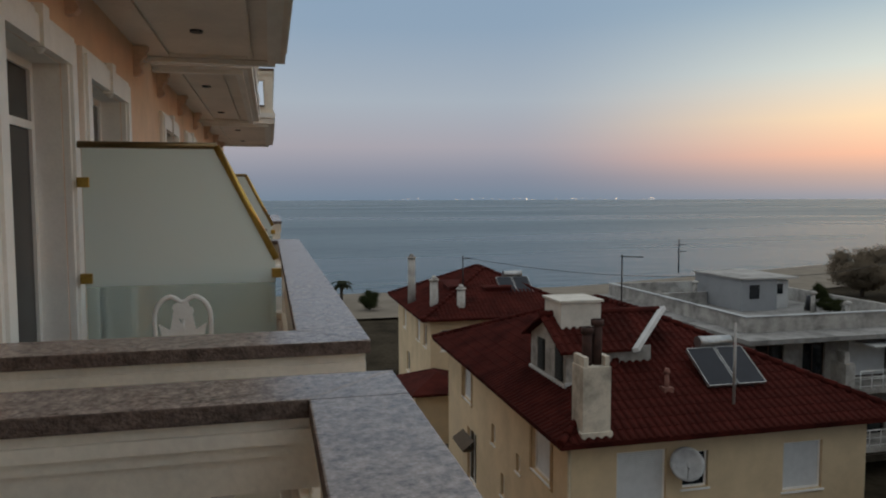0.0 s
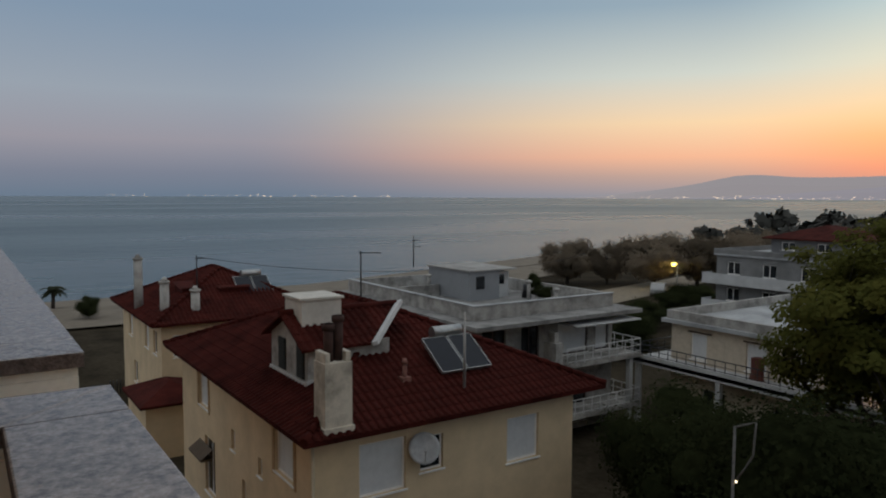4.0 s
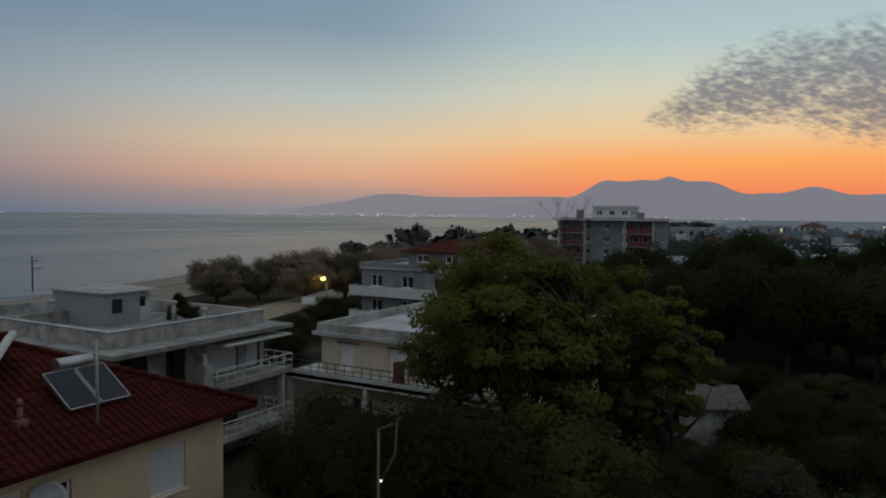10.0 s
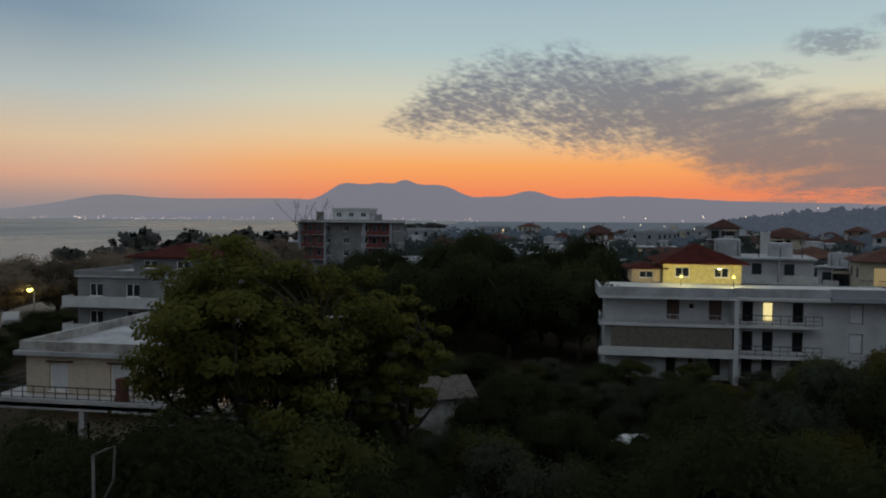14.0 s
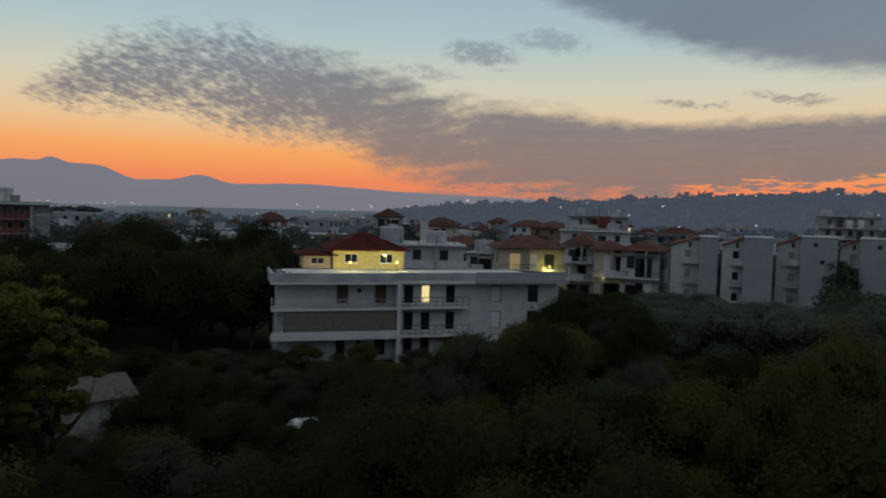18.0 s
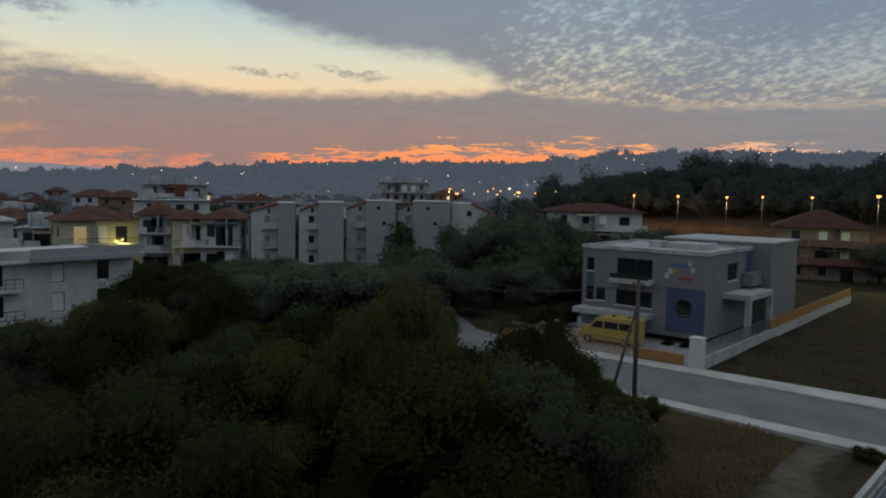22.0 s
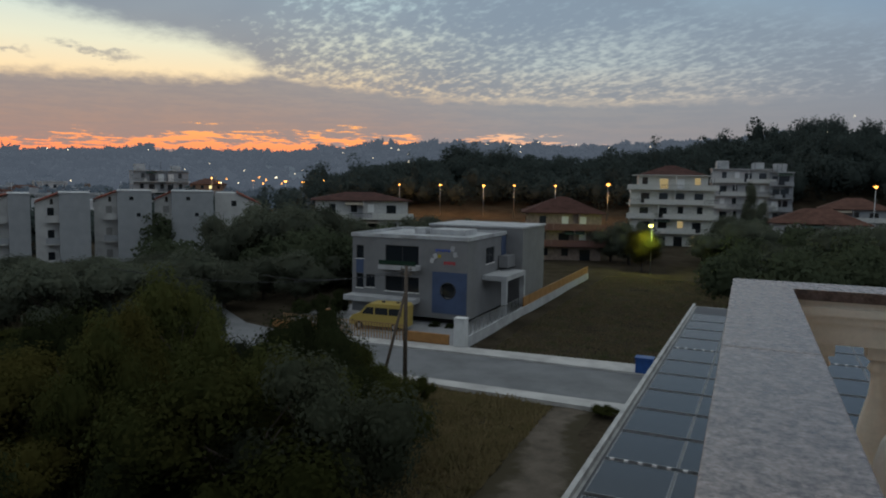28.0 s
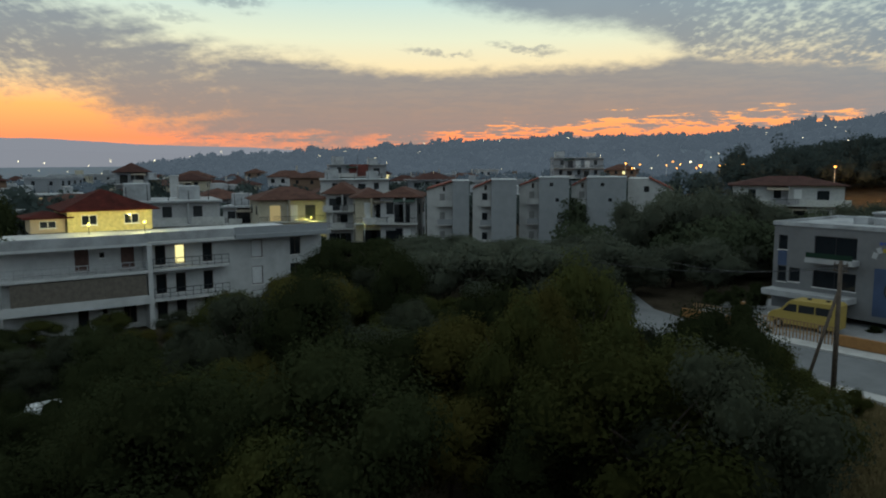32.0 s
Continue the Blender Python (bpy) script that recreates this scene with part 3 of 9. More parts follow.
def sheet(name, rs, azs, fn, material, label, cat, kind="structure"):
    vs, fs = [], []
    n = len(azs)
    for r in rs:
        for a in azs:
            x, y = r * math.cos(a), r * math.sin(a)
            vs.append((x, y, float(fn(x, y))))
    for i in range(len(rs) - 1):
        for j in range(n):
            k = (j + 1) % n
            fs.append((i * n + j, (i + 1) * n + j, (i + 1) * n + k, i * n + k))
    vs.append((0, 0, float(fn(0, 0))))
    for j in range(n):
        fs.append((len(vs) - 1, j, (j + 1) % n))
    me = bpy.data.meshes.new(name)
    me.from_pydata(vs, [], fs)
    me.materials.append(material)
    me.polygons.foreach_set("use_smooth", [True] * len(me.polygons))
    return tagged(new(name, me), label, cat, "", kind)


RS = [4 * (4800 / 4) ** (i / 90) for i in range(91)]
AZS = [6.283185 * i / 300 for i in range(300)]
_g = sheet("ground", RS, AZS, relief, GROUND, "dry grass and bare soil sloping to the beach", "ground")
# land past 400 m: haze painted on as a bluish, slightly glowing material
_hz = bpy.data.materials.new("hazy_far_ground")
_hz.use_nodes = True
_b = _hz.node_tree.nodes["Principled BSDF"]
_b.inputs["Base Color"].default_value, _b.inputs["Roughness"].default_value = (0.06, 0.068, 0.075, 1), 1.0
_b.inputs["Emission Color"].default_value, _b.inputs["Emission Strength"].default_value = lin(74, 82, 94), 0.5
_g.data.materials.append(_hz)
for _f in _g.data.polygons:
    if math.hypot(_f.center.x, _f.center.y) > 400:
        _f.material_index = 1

# the sea, a calm sheet with low swell
SEA = bpy.data.materials.new("calm_sea_water")
SEA.use_nodes = True
_n, _l = SEA.node_tree.nodes, SEA.node_tree.links
_b = _n["Principled BSDF"]
_b.inputs["Base Color"].default_value, _b.inputs["Roughness"].default_value = (0.022, 0.062, 0.080, 1), 0.34
_b.inputs["IOR"].default_value = 1.33
_tc, _mp, _t, _bp = _n.new("ShaderNodeTexCoord"), _n.new("ShaderNodeMapping"), _n.new("ShaderNodeTexNoise"), _n.new("ShaderNodeBump")
_mp.inputs["Scale"].default_value = (0.10, 0.22, 1)
_t.inputs["Scale"].default_value, _t.inputs["Detail"].default_value = 1.0, 6
_bp.inputs["Strength"].default_value, _bp.inputs["Distance"].default_value = 0.5, 1.6
_l.new(_tc.outputs["Object"], _mp.inputs[0])
_l.new(_mp.outputs[0], _t.inputs["Vector"])
_l.new(_t.outputs[0], _bp.inputs["Height"])
_l.new(_bp.outputs[0], _b.inputs["Normal"])
_m2, _t2, _mr = _n.new("ShaderNodeMapping"), _n.new("ShaderNodeTexNoise"), _n.new("ShaderNodeMapRange")
_m2.inputs["Scale"].default_value = (0.0022, 0.011, 1)
_t2.inputs["Scale"].default_value, _t2.inputs["Detail"].default_value = 1.0, 3
_mr.inputs[1].default_value, _mr.inputs[2].default_value, _mr.inputs[3].default_value, _mr.inputs[4].default_value = 0.36, 0.64, 0.25, 0.36
_l.new(_tc.outputs["Object"], _m2.inputs[0])
_l.new(_m2.outputs[0], _t2.inputs["Vector"])
_l.new(_t2.outputs[0], _mr.inputs[0])
_l.new(_mr.outputs[0], _b.inputs["Roughness"])
bm = B()
for i in range(24):
    for j in range(12):
        xs = [-4800 + 400 * i, -4400 + 400 * i]
        ys = [86 + 392 * j, 86 + 392 * (j + 1)]
        bm.faces.new([bm.verts.new((xs[a], ys[c], -0.9)) for a, c in ((0, 0), (1, 0), (1, 1), (0, 1))])
bmesh.ops.remove_doubles(bm, verts=bm.verts[:], dist=0.01)
solid("water", bm, SEA, label="calm grey-blue evening sea out to the horizon", category="sea", kind="structure")

bm = B()
for i in range(60):
    x0, x1 = -90 + i * 7, -83 + i * 7
    for (p, q, zz, zw) in ((-26, -13, 0.16, 0.16), (-13, -2, 0.16, -0.55), (-2, 4, -0.55, -1.1)):
        bm.faces.new([bm.verts.new(v) for v in ((x0, float(shore(x0)) + p, zz), (x1, float(shore(x1)) + p, zz), (x1, float(shore(x1)) + q, zw), (x0, float(shore(x0)) + q, zw))])
solid("beach", bm, SAND, label="strip of pale sand along the water", category="beach", kind="structure")


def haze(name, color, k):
    """Far land in evening haze: the haze is painted in as a pale glow."""
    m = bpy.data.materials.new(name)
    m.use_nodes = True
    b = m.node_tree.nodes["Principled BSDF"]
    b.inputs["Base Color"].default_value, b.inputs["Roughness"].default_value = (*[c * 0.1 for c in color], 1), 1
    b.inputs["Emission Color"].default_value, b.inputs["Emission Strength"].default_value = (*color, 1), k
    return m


def range_of_hills(name, R, a0, a1, peaks, base, material, label, rough=0.6):
    """A far ridge: broad peaks (azimuth, height, width) on a base height, with a rough crest."""
    bm = B()
    n = 260
    rows = []
    for i in range(n + 1):
        a = a0 + (a1 - a0) * i / n
        fade = min(1.0, (i + 1) / 70, (n - i + 1) / 90)
        fade = fade * fade * (3 - 2 * fade)
        h = base
        for p, t, w in peaks:
            h += t * math.exp(-((a - p) / w) ** 2)
        h += rough * (noise.fractal(Vector((a * 0.9, 3.1, 0)), 0.9, 2.1, 5) * 12)
        h *= fade
        x, y = R * math.cos(radians(a)), R * math.sin(radians(a))
        rows.append((bm.verts.new((x, y, -6)), bm.verts.new((x * 1.03, y * 1.03, max(h * 0.6, 0))), bm.verts.new((x * 1.06, y * 1.06, max(h, 0)))))
    for p, q in zip(rows, rows[1:]):
        bm.faces.new((p[0], q[0], q[1], p[1]))
        bm.faces.new((p[1], q[1], q[2], p[2]))
    return solid(name, bm, material, label=label, category="mountains", kind="structure")


# each ridge emits its haze colour; there is no hazy air in between
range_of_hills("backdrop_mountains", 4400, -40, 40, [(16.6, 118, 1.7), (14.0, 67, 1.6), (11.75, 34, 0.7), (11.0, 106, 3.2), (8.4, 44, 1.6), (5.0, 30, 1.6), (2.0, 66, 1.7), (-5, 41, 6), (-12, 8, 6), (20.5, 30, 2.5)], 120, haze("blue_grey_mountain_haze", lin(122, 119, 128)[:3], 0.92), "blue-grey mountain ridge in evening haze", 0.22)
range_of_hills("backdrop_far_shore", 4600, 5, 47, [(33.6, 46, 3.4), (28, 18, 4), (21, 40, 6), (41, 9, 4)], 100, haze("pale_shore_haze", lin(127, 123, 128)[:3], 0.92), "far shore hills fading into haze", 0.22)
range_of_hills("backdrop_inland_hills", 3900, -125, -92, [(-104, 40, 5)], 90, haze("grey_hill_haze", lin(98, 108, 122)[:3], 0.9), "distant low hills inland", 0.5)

# lights of the towns on the far shore
_r = random.Random(5)
bm = B()
for i in range(170):
    a = _r.choice([_r.uniform(22, 44), _r.uniform(22, 36), _r.uniform(5, 20), _r.uniform(60, 82)])
    R = 3900
    x, y, z = R * math.cos(radians(a)), R * math.sin(radians(a)), _r.uniform(2, 16) if a < 50 else _r.uniform(4, 12)
    s = _r.uniform(0.8, 2.0)
    box(bm, x - s, y - s, z - s * 0.7, x + s, y + s, z + s * 0.7)
solid("backdrop_town_lights", bm, glow("far_lights", (1.0, 0.76, 0.55), 1.5), label="tiny town lights strung along the far shore", category="lights", kind="structure")


# ---- hotel ----
GRANITE = bpy.data.materials.new("grey_pink_granite")
GRANITE.use_nodes = True
_n, _l = GRANITE.node_tree.nodes, GRANITE.node_tree.links
_b = _n["Principled BSDF"]
_b.inputs["Roughness"].default_value, _b.inputs["Specular IOR Level"].default_value = 0.26, 0.6
_tc, _v, _t, _r1, _mx = _n.new("ShaderNodeTexCoord"), _n.new("ShaderNodeTexVoronoi"), _n.new("ShaderNodeTexNoise"), _n.new("ShaderNodeValToRGB"), _n.new("ShaderNodeMix")
_v.inputs["Scale"].default_value, _t.inputs["Scale"].default_value, _t.inputs["Detail"].default_value, _t.inputs["Roughness"].default_value = 120, 34, 6, 0.72
_l.new(_tc.outputs["Object"], _v.inputs["Vector"])
_l.new(_tc.outputs["Object"], _t.inputs["Vector"])
_r1.color_ramp.elements[0].position, _r1.color_ramp.elements[0].color = 0.34, (0.105, 0.082, 0.075, 1)
_r1.color_ramp.elements[1].position, _r1.color_ramp.elements[1].color = 0.64, (0.40, 0.335, 0.305, 1)
_l.new(_t.outputs[0], _r1.inputs[0])
_mx.data_type, _mx.blend_type = "RGBA", "SOFT_LIGHT"
_mx.inputs[0].default_value = 0.40
_l.new(_r1.outputs[0], _mx.inputs[6])
_bw = _n.new("ShaderNodeRGBToBW")
_l.new(_v.outputs["Color"], _bw.inputs[0])
_l.new(_bw.outputs[0], _mx.inputs[7])
_s = _n.new("ShaderNodeHueSaturation")
_s.inputs["Saturation"].default_value = 1.0
_l.new(_mx.outputs[2], _s.inputs["Color"])
_l.new(_s.outputs[0], _b.inputs["Base Color"])
GRANITE_EDGE = mat("rough_granite_edge", (0.17, 0.125, 0.108), 0.9, amount=0.55, scale=22, bump=0.5, fine=90)
FROST = bpy.data.materials.new("frosted_glass")
FROST.use_nodes = True
_b = FROST.node_tree.nodes["Principled BSDF"]
_b.inputs["Base Color"].default_value, _b.inputs["Roughness"].default_value = (0.86, 0.95, 0.92, 1), 0.5
_b.inputs["Transmission Weight"].default_value, _b.inputs["IOR"].default_value = 0.20, 1.25
FROST_LOW = bpy.data.materials.new("frosted_glass_lower")
FROST_LOW.use_nodes = True
_b = FROST_LOW.node_tree.nodes["Principled BSDF"]
_b.inputs["Base Color"].default_value, _b.inputs["Roughness"].default_value = (0.72, 0.82, 0.79, 1), 0.12
_b.inputs["Transmission Weight"].default_value, _b.inputs["IOR"].default_value = 0.62, 1.1
FLOORTILE = mat("balcony_floor_tile", (0.55, 0.50, 0.45), 0.6, amount=0.2, scale=2)
RAILWHITE = mat("cream_white_balustrade", (0.86, 0.80, 0.70), 0.6, amount=0.12, scale=3, bump=0.1)
XW = -1.55
FLOOR_Z = 10.9


def baluster_mesh():
    bm = B()
    box(bm, -0.065, -0.065, 0, 0.065, 0.065, 0.07)
    lathe(bm, [(0.045, 0.07), (0.06, 0.09), (0.045, 0.115), (0.05, 0.14), (0.075, 0.20), (0.085, 0.27), (0.07, 0.36), (0.045, 0.46), (0.036, 0.54), (0.04, 0.58), (0.058, 0.60), (0.042, 0.63), (0.05, 0.655)], 14)
    box(bm, -0.065, -0.065, 0.655, 0.065, 0.065, 0.72)
    return mesh_of("baluster", bm, RAILWHITE)


BALUSTER = baluster_mesh()


def balcony(y0, y1, xo, zf, label, detail=True, depth_moulding=True):
    """A balcony with stone coping on a moulded beam, balusters and a coffered soffit; zf is its floor."""
    root = thing("balcony", (0, 0, zf), label, "balcony", "hotel balconies")
    xi = XW
    bm = B()
    box(bm, xi, y0 + 0.03, -0.24, xo - 0.03, y1 - 0.03, 0.0)
    part("floor_slab", bm, SOFFIT, root)
    # stepped moulding below the slab's edge
    bm = B()
    for k, (o, a, b) in enumerate(((0.0, -0.10, 0.02), (-0.05, -0.17, -0.10), (-0.10, -0.25, -0.17), (-0.16, -0.31, -0.25))):
        w = 0.10
        box(bm, xo + o - w, y0 - o, a, xo + o, y1 + o, b)
        box(bm, xi, y0 - o, a, xo + o - w, y0 - o + w, b)
        box(bm, xi, y1 + o - w, a, xo + o - w, y1 + o, b)
    part("edge_moulding", bm, TRIM_WHITE, root)
    bm = B()
    for a, b in ((y0 + 0.45, y1 - 0.45),):
        for p in ((xi + 0.3, a, xi + 0.36, b), (xo - 0.51, a, xo - 0.45, b), (xi + 0.36, a, xo - 0.51, a + 0.06), (xi + 0.36, b - 0.06, xo - 0.51, b)):
            box(bm, p[0], p[1], -0.275, p[2], p[3], -0.24)
    part("soffit_frame", bm, SOFFIT, root)
    n = max(2, int((y1 - y0) / 3.2))
    for i in range(n):
        bm = B()
        lathe(bm, [(0.07, -0.262), (0.07, -0.24)], 14, ((xi + xo) / 2 - 0.1, y0 + (i + 0.5) * (y1 - y0) / n, 0))
        part("spotlight", bm, DARKMETAL, root, "round recessed soffit spotlight")
    bm = B()
    box(bm, xi, y0 + 0.30, 0.002, xo - 0.30, y1 - 0.30, 0.012)
    part("floor_tiles", bm, FLOORTILE, root)
    # plinth, balusters, beam, coping
    bm = B()
    box(bm, xo - 0.26, y0 + 0.03, 0.0, xo - 0.03, y1 - 0.03, 0.10)
    box(bm, xi, y0 + 0.03, 0.0, xo - 0.26, y0 + 0.26, 0.10)
    box(bm, xi, y1 - 0.26, 0.0, xo - 0.26, y1 - 0.03, 0.10)
    part("plinth", bm, RAILWHITE, root)
    zb = 0.82
    steps = ((0.055, zb), (0.055, 0.93), (0.035, 0.93), (0.035, 0.97), (0.015, 0.97), (0.015, 1.01), (0.03, 1.01), (0.03, 1.045))
    prof = list(steps) + [(0.295 - o, z) for o, z in steps[::-1]]
    for axis, at, lo_, hi_ in (("y", xo - 0.295, y0 + 0.26, y1 - 0.26), ("x", y0, xi, xo - 0.02), ("x", y1 - 0.295, xi, xo - 0.02)):
        bm = B()
        ends = [[bm.verts.new((at + o, q, z) if axis == "y" else (q, at + o, z)) for o, z in prof] for q in (lo_, hi_)]
        n_ = len(prof)
        for i in range(n_):
            bm.faces.new((ends[0][i], ends[0][(i + 1) % n_], ends[1][(i + 1) % n_], ends[1][i]))
        bm.faces.new(ends[0])
        bm.faces.new(ends[1][::-1])
        bmesh.ops.recalc_face_normals(bm, faces=bm.faces[:])
        part("rail_beam", bm, RAILWHITE, root)
    for (x, y) in ((xo - 0.145, y0 + 0.145), (xo - 0.145, y1 - 0.145)):
        bm = B()
        box(bm, x - 0.10, y - 0.10, 0.10, x + 0.10, y + 0.10, zb)
        part("pedestal", bm, RAILWHITE, root, bevel=0.01)
    pts = []
    m = int((y1 - y0 - 0.6) / 0.27)
    pts += [(xo - 0.145, y0 + 0.3 + (i + 0.5) * (y1 - y0 - 0.6) / m) for i in range(m)]
    k = int((xo - 0.3 - xi) / 0.27)
    for yy in (y0 + 0.145, y1 - 0.145):
        pts += [(xo - 0.30 - (i + 0.5) * (xo - 0.3 - xi) / k, yy) for i in range(k)]
    for x, y in pts:
        ob = part("baluster", BALUSTER, None, root)
        ob.location = (x, y, 0.10)
    # coping of granite slabs, mitred at the corners
    g = 0.002
    ys = [y0 + 0.295]
    while ys[-1] + 2.6 < y1 - 0.295:
        ys.append(ys[-1] + 1.58)
    ys.append(y1 - 0.295)
    z0, z1 = 1.045, 1.10
    for a, b in zip(ys, ys[1:]):
        bm = B()
        box(bm, xo - 0.29, a + g, z0, xo, b - g, z1)
        part("coping_slab", bm, GRANITE, root, bevel=0.006)
    for ya, yb, s in ((y0, y0 + 0.295, 0), (y1 - 0.295, y1, 1)):
        bm = B()
        p = [(xi, ya), (xo - 0.29, ya), (xo, ya), (xo, yb), (xo - 0.29, yb), (xi, yb)]
        q = (p[0], p[2], p[4], p[5]) if s == 0 else (p[0], p[1], p[3], p[5])
        lo = [bm.verts.new((x, y, z0)) for x, y in q]
        hi = [bm.verts.new((x, y, z1)) for x, y in q]
        bm.faces.new(lo[::-1])
        bm.faces.new(hi)
        for i in range(4):
            bm.faces.new((lo[i], lo[(i + 1) % 4], hi[(i + 1) % 4], hi[i]))
        part("coping_slab", bm, GRANITE, root, bevel=0.006)
        bm = B()
        q = ((xo - 0.29 + g, yb), (xo - g, ya + g * 2), (xo - g, yb)) if s == 0 else ((xo - 0.29 + g, ya), (xo - g, ya), (xo - g, yb - g * 2))
        lo = [bm.verts.new((x, y, z0)) for x, y in q]
        hi = [bm.verts.new((x, y, z1 - 0.0005)) for x, y in q]
        bm.faces.new(lo[::-1])
        bm.faces.new(hi)
        for i in range(3):
            bm.faces.new((lo[i], lo[(i + 1) % 3], hi[(i + 1) % 3], hi[i]))
        part("coping_slab", bm, GRANITE, root)
    for ob in root.children:
        if ob.name.startswith("coping_slab"):
            ob.data.materials.append(GRANITE_EDGE)
            for f in ob.data.polygons:
                f.material_index = 1 if abs(f.normal.z) < 0.3 else 0
    return root


MODULES = [(-4.73, 2.36, 0.40), (2.88, 10.38, 0.40), (10.75, 18.1, -0.05), (18.5, 26.0, 0.30)]
for i, (a, b, xo) in enumerate(MODULES):
    balcony(a, b, xo, FLOOR_Z, "white balcony with granite coping and turned balusters")
for a, b, xo in MODULES:
    balcony(a, b, xo - 0.12, FLOOR_Z + 3.75, "upper balcony with moulded edge and soffit spotlights")

# facade wall with deep openings, white surrounds and corbels
DOORS = [(-3.4, -2.0), (0.6, 2.0), (4.86, 6.26), (7.0, 8.6), (11.7, 13.1), (14.8, 16.2), (19.5, 21.0), (22.8, 24.2)]
bm = B()
M = Matrix(((0, -1, 0, XW), (1, 0, 0, -6.0), (0, 0, 1, 0), (0, 0, 0, 1)))
holes = [(a + 6.0, FLOOR_Z, b + 6.0, 13.62) for a, b in DOORS] + [(a + 6.0, FLOOR_Z + 3.75, b + 6.0, 17.3) for a, b in DOORS]
wall_cells(bm, M, 33.0, 0, 19.5, 0.28, holes)
solid("wall_east", bm, PEACH, label="peach plaster hotel facade", category="wall", kind="structure")
bm = B()
box(bm, -14, -6.0, 0, XW - 0.28, -5.75, 19.5)
box(bm, -14, 26.75, 0, XW - 0.28, 27, 19.5)
box(bm, -14.25, -6, 0, -14, 27, 19.5)
solid("wall_west", bm, PEACH, label="peach plaster hotel end walls", category="wall", kind="structure")
bm = B()
box(bm, -14.3, -6.1, 19.5, XW + 0.3, 27.1, 19.8)
solid("ceiling", bm, CONCRETE, label="flat concrete hotel roof", category="roof", kind="structure")


def balcony_door(a, b, z0, z1):
    root = thing("balcony_door", (XW, a, z0), "white framed sliding balcony door with drawn grey curtain", "door", "balcony doors", "structure")
    w, h = b - a, z1 - z0
    bm = B()
    for p in ((-0.26, 0, -0.20, 0.07, 0, h), (-0.26, w - 0.07, -0.20, w, 0, h), (-0.26, 0.07, -0.20, w - 0.07, h - 0.07, h), (-0.26, 0.07, -0.20, w - 0.07, h - 0.52, h - 0.46), (-0.26, w / 2 - 0.04, -0.20, w / 2 + 0.04, 0.0, h - 0.52)):
        box(bm, p[0], p[1], p[4], p[2], p[3], p[5])
    part("door_frame", bm, TRIM_WHITE, root)
    bm = B()
    box(bm, -0.235, 0.07, 0, -0.225, w - 0.07, h - 0.07)
    part("pane", bm, PANE, root)
    # surround
    bm = B()
    t = 0.24
    for p in ((-t, 0, 0, h), (w, w + t, 0, h), (-t, w + t, h, h + t)):
        box(bm, 0.0, p[0], p[2], 0.05, p[1], p[3])
        box(bm, 0.05, p[0] + 0.05, p[2], 0.075, p[1] - 0.05, p[3] - (0.05 if p[2] else 0))
    part("surround", bm, TRIM_WHITE, root)
    bm = B()
    box(bm, 0.0, w / 2 - 0.075, h - 0.02, 0.10, w / 2 + 0.075, h + t + 0.03)
    lathe(bm, [(0.015, -0.07), (0.045, -0.03), (0.06, 0.0)], 10, (0.045, w / 2, h + 0.01))
    part("keystone", bm, TRIM_WHITE, root)
    bm = B()
    for p in ((-0.28, -0.005, 0, 0.004, 0, h), (-0.28, -0.005, w - 0.004, w, 0, h), (-0.28, -0.005, 0.004, w - 0.004, h - 0.004, h)):
        box(bm, p[0], p[2], p[4], p[1], p[3], p[5])
    part("reveal", bm, TRIM_WHITE, root)


for a, b in DOORS:
    balcony_door(a, b, FLOOR_Z, 13.62)
    balcony_door(a, b, FLOOR_Z + 3.75, 17.3)


def corbel_mesh():
    bm = B()
    prof = [(0, 0), (0.17, 0), (0.17, -0.04), (0.14, -0.07), (0.15, -0.11), (0.10, -0.16), (0.07, -0.22), (0.08, -0.26), (0.105, -0.30), (0.07, -0.345), (0, -0.36)]
    lo = [bm.verts.new((x, -0.055, z)) for x, z in prof]
    hi = [bm.verts.new((x, 0.055, z)) for x, z in prof]
    bm.faces.new(lo)
    bm.faces.new(hi[::-1])
    for i in range(len(prof)):
        k = (i + 1) % len(prof)
        bm.faces.new((lo[k], lo[i], hi[i], hi[k]))
    return mesh_of("corbel", bm, mat("dusky_pink_stucco", (0.76, 0.56, 0.45), 0.8, amount=0.2))


CORBEL = corbel_mesh()
for y in (0.4, 3.4, 6.5, 9.5, 11.4, 13.8, 16.5, 19.2, 22.0, 24.8):
    ob = new("corbel", CORBEL)
    ob.matrix_basis = pose(XW, y, FLOOR_Z + 3.75 - 0.25)
    tagged(ob, "scrolled stucco corbel under the soffit", "corbel", "corbels")


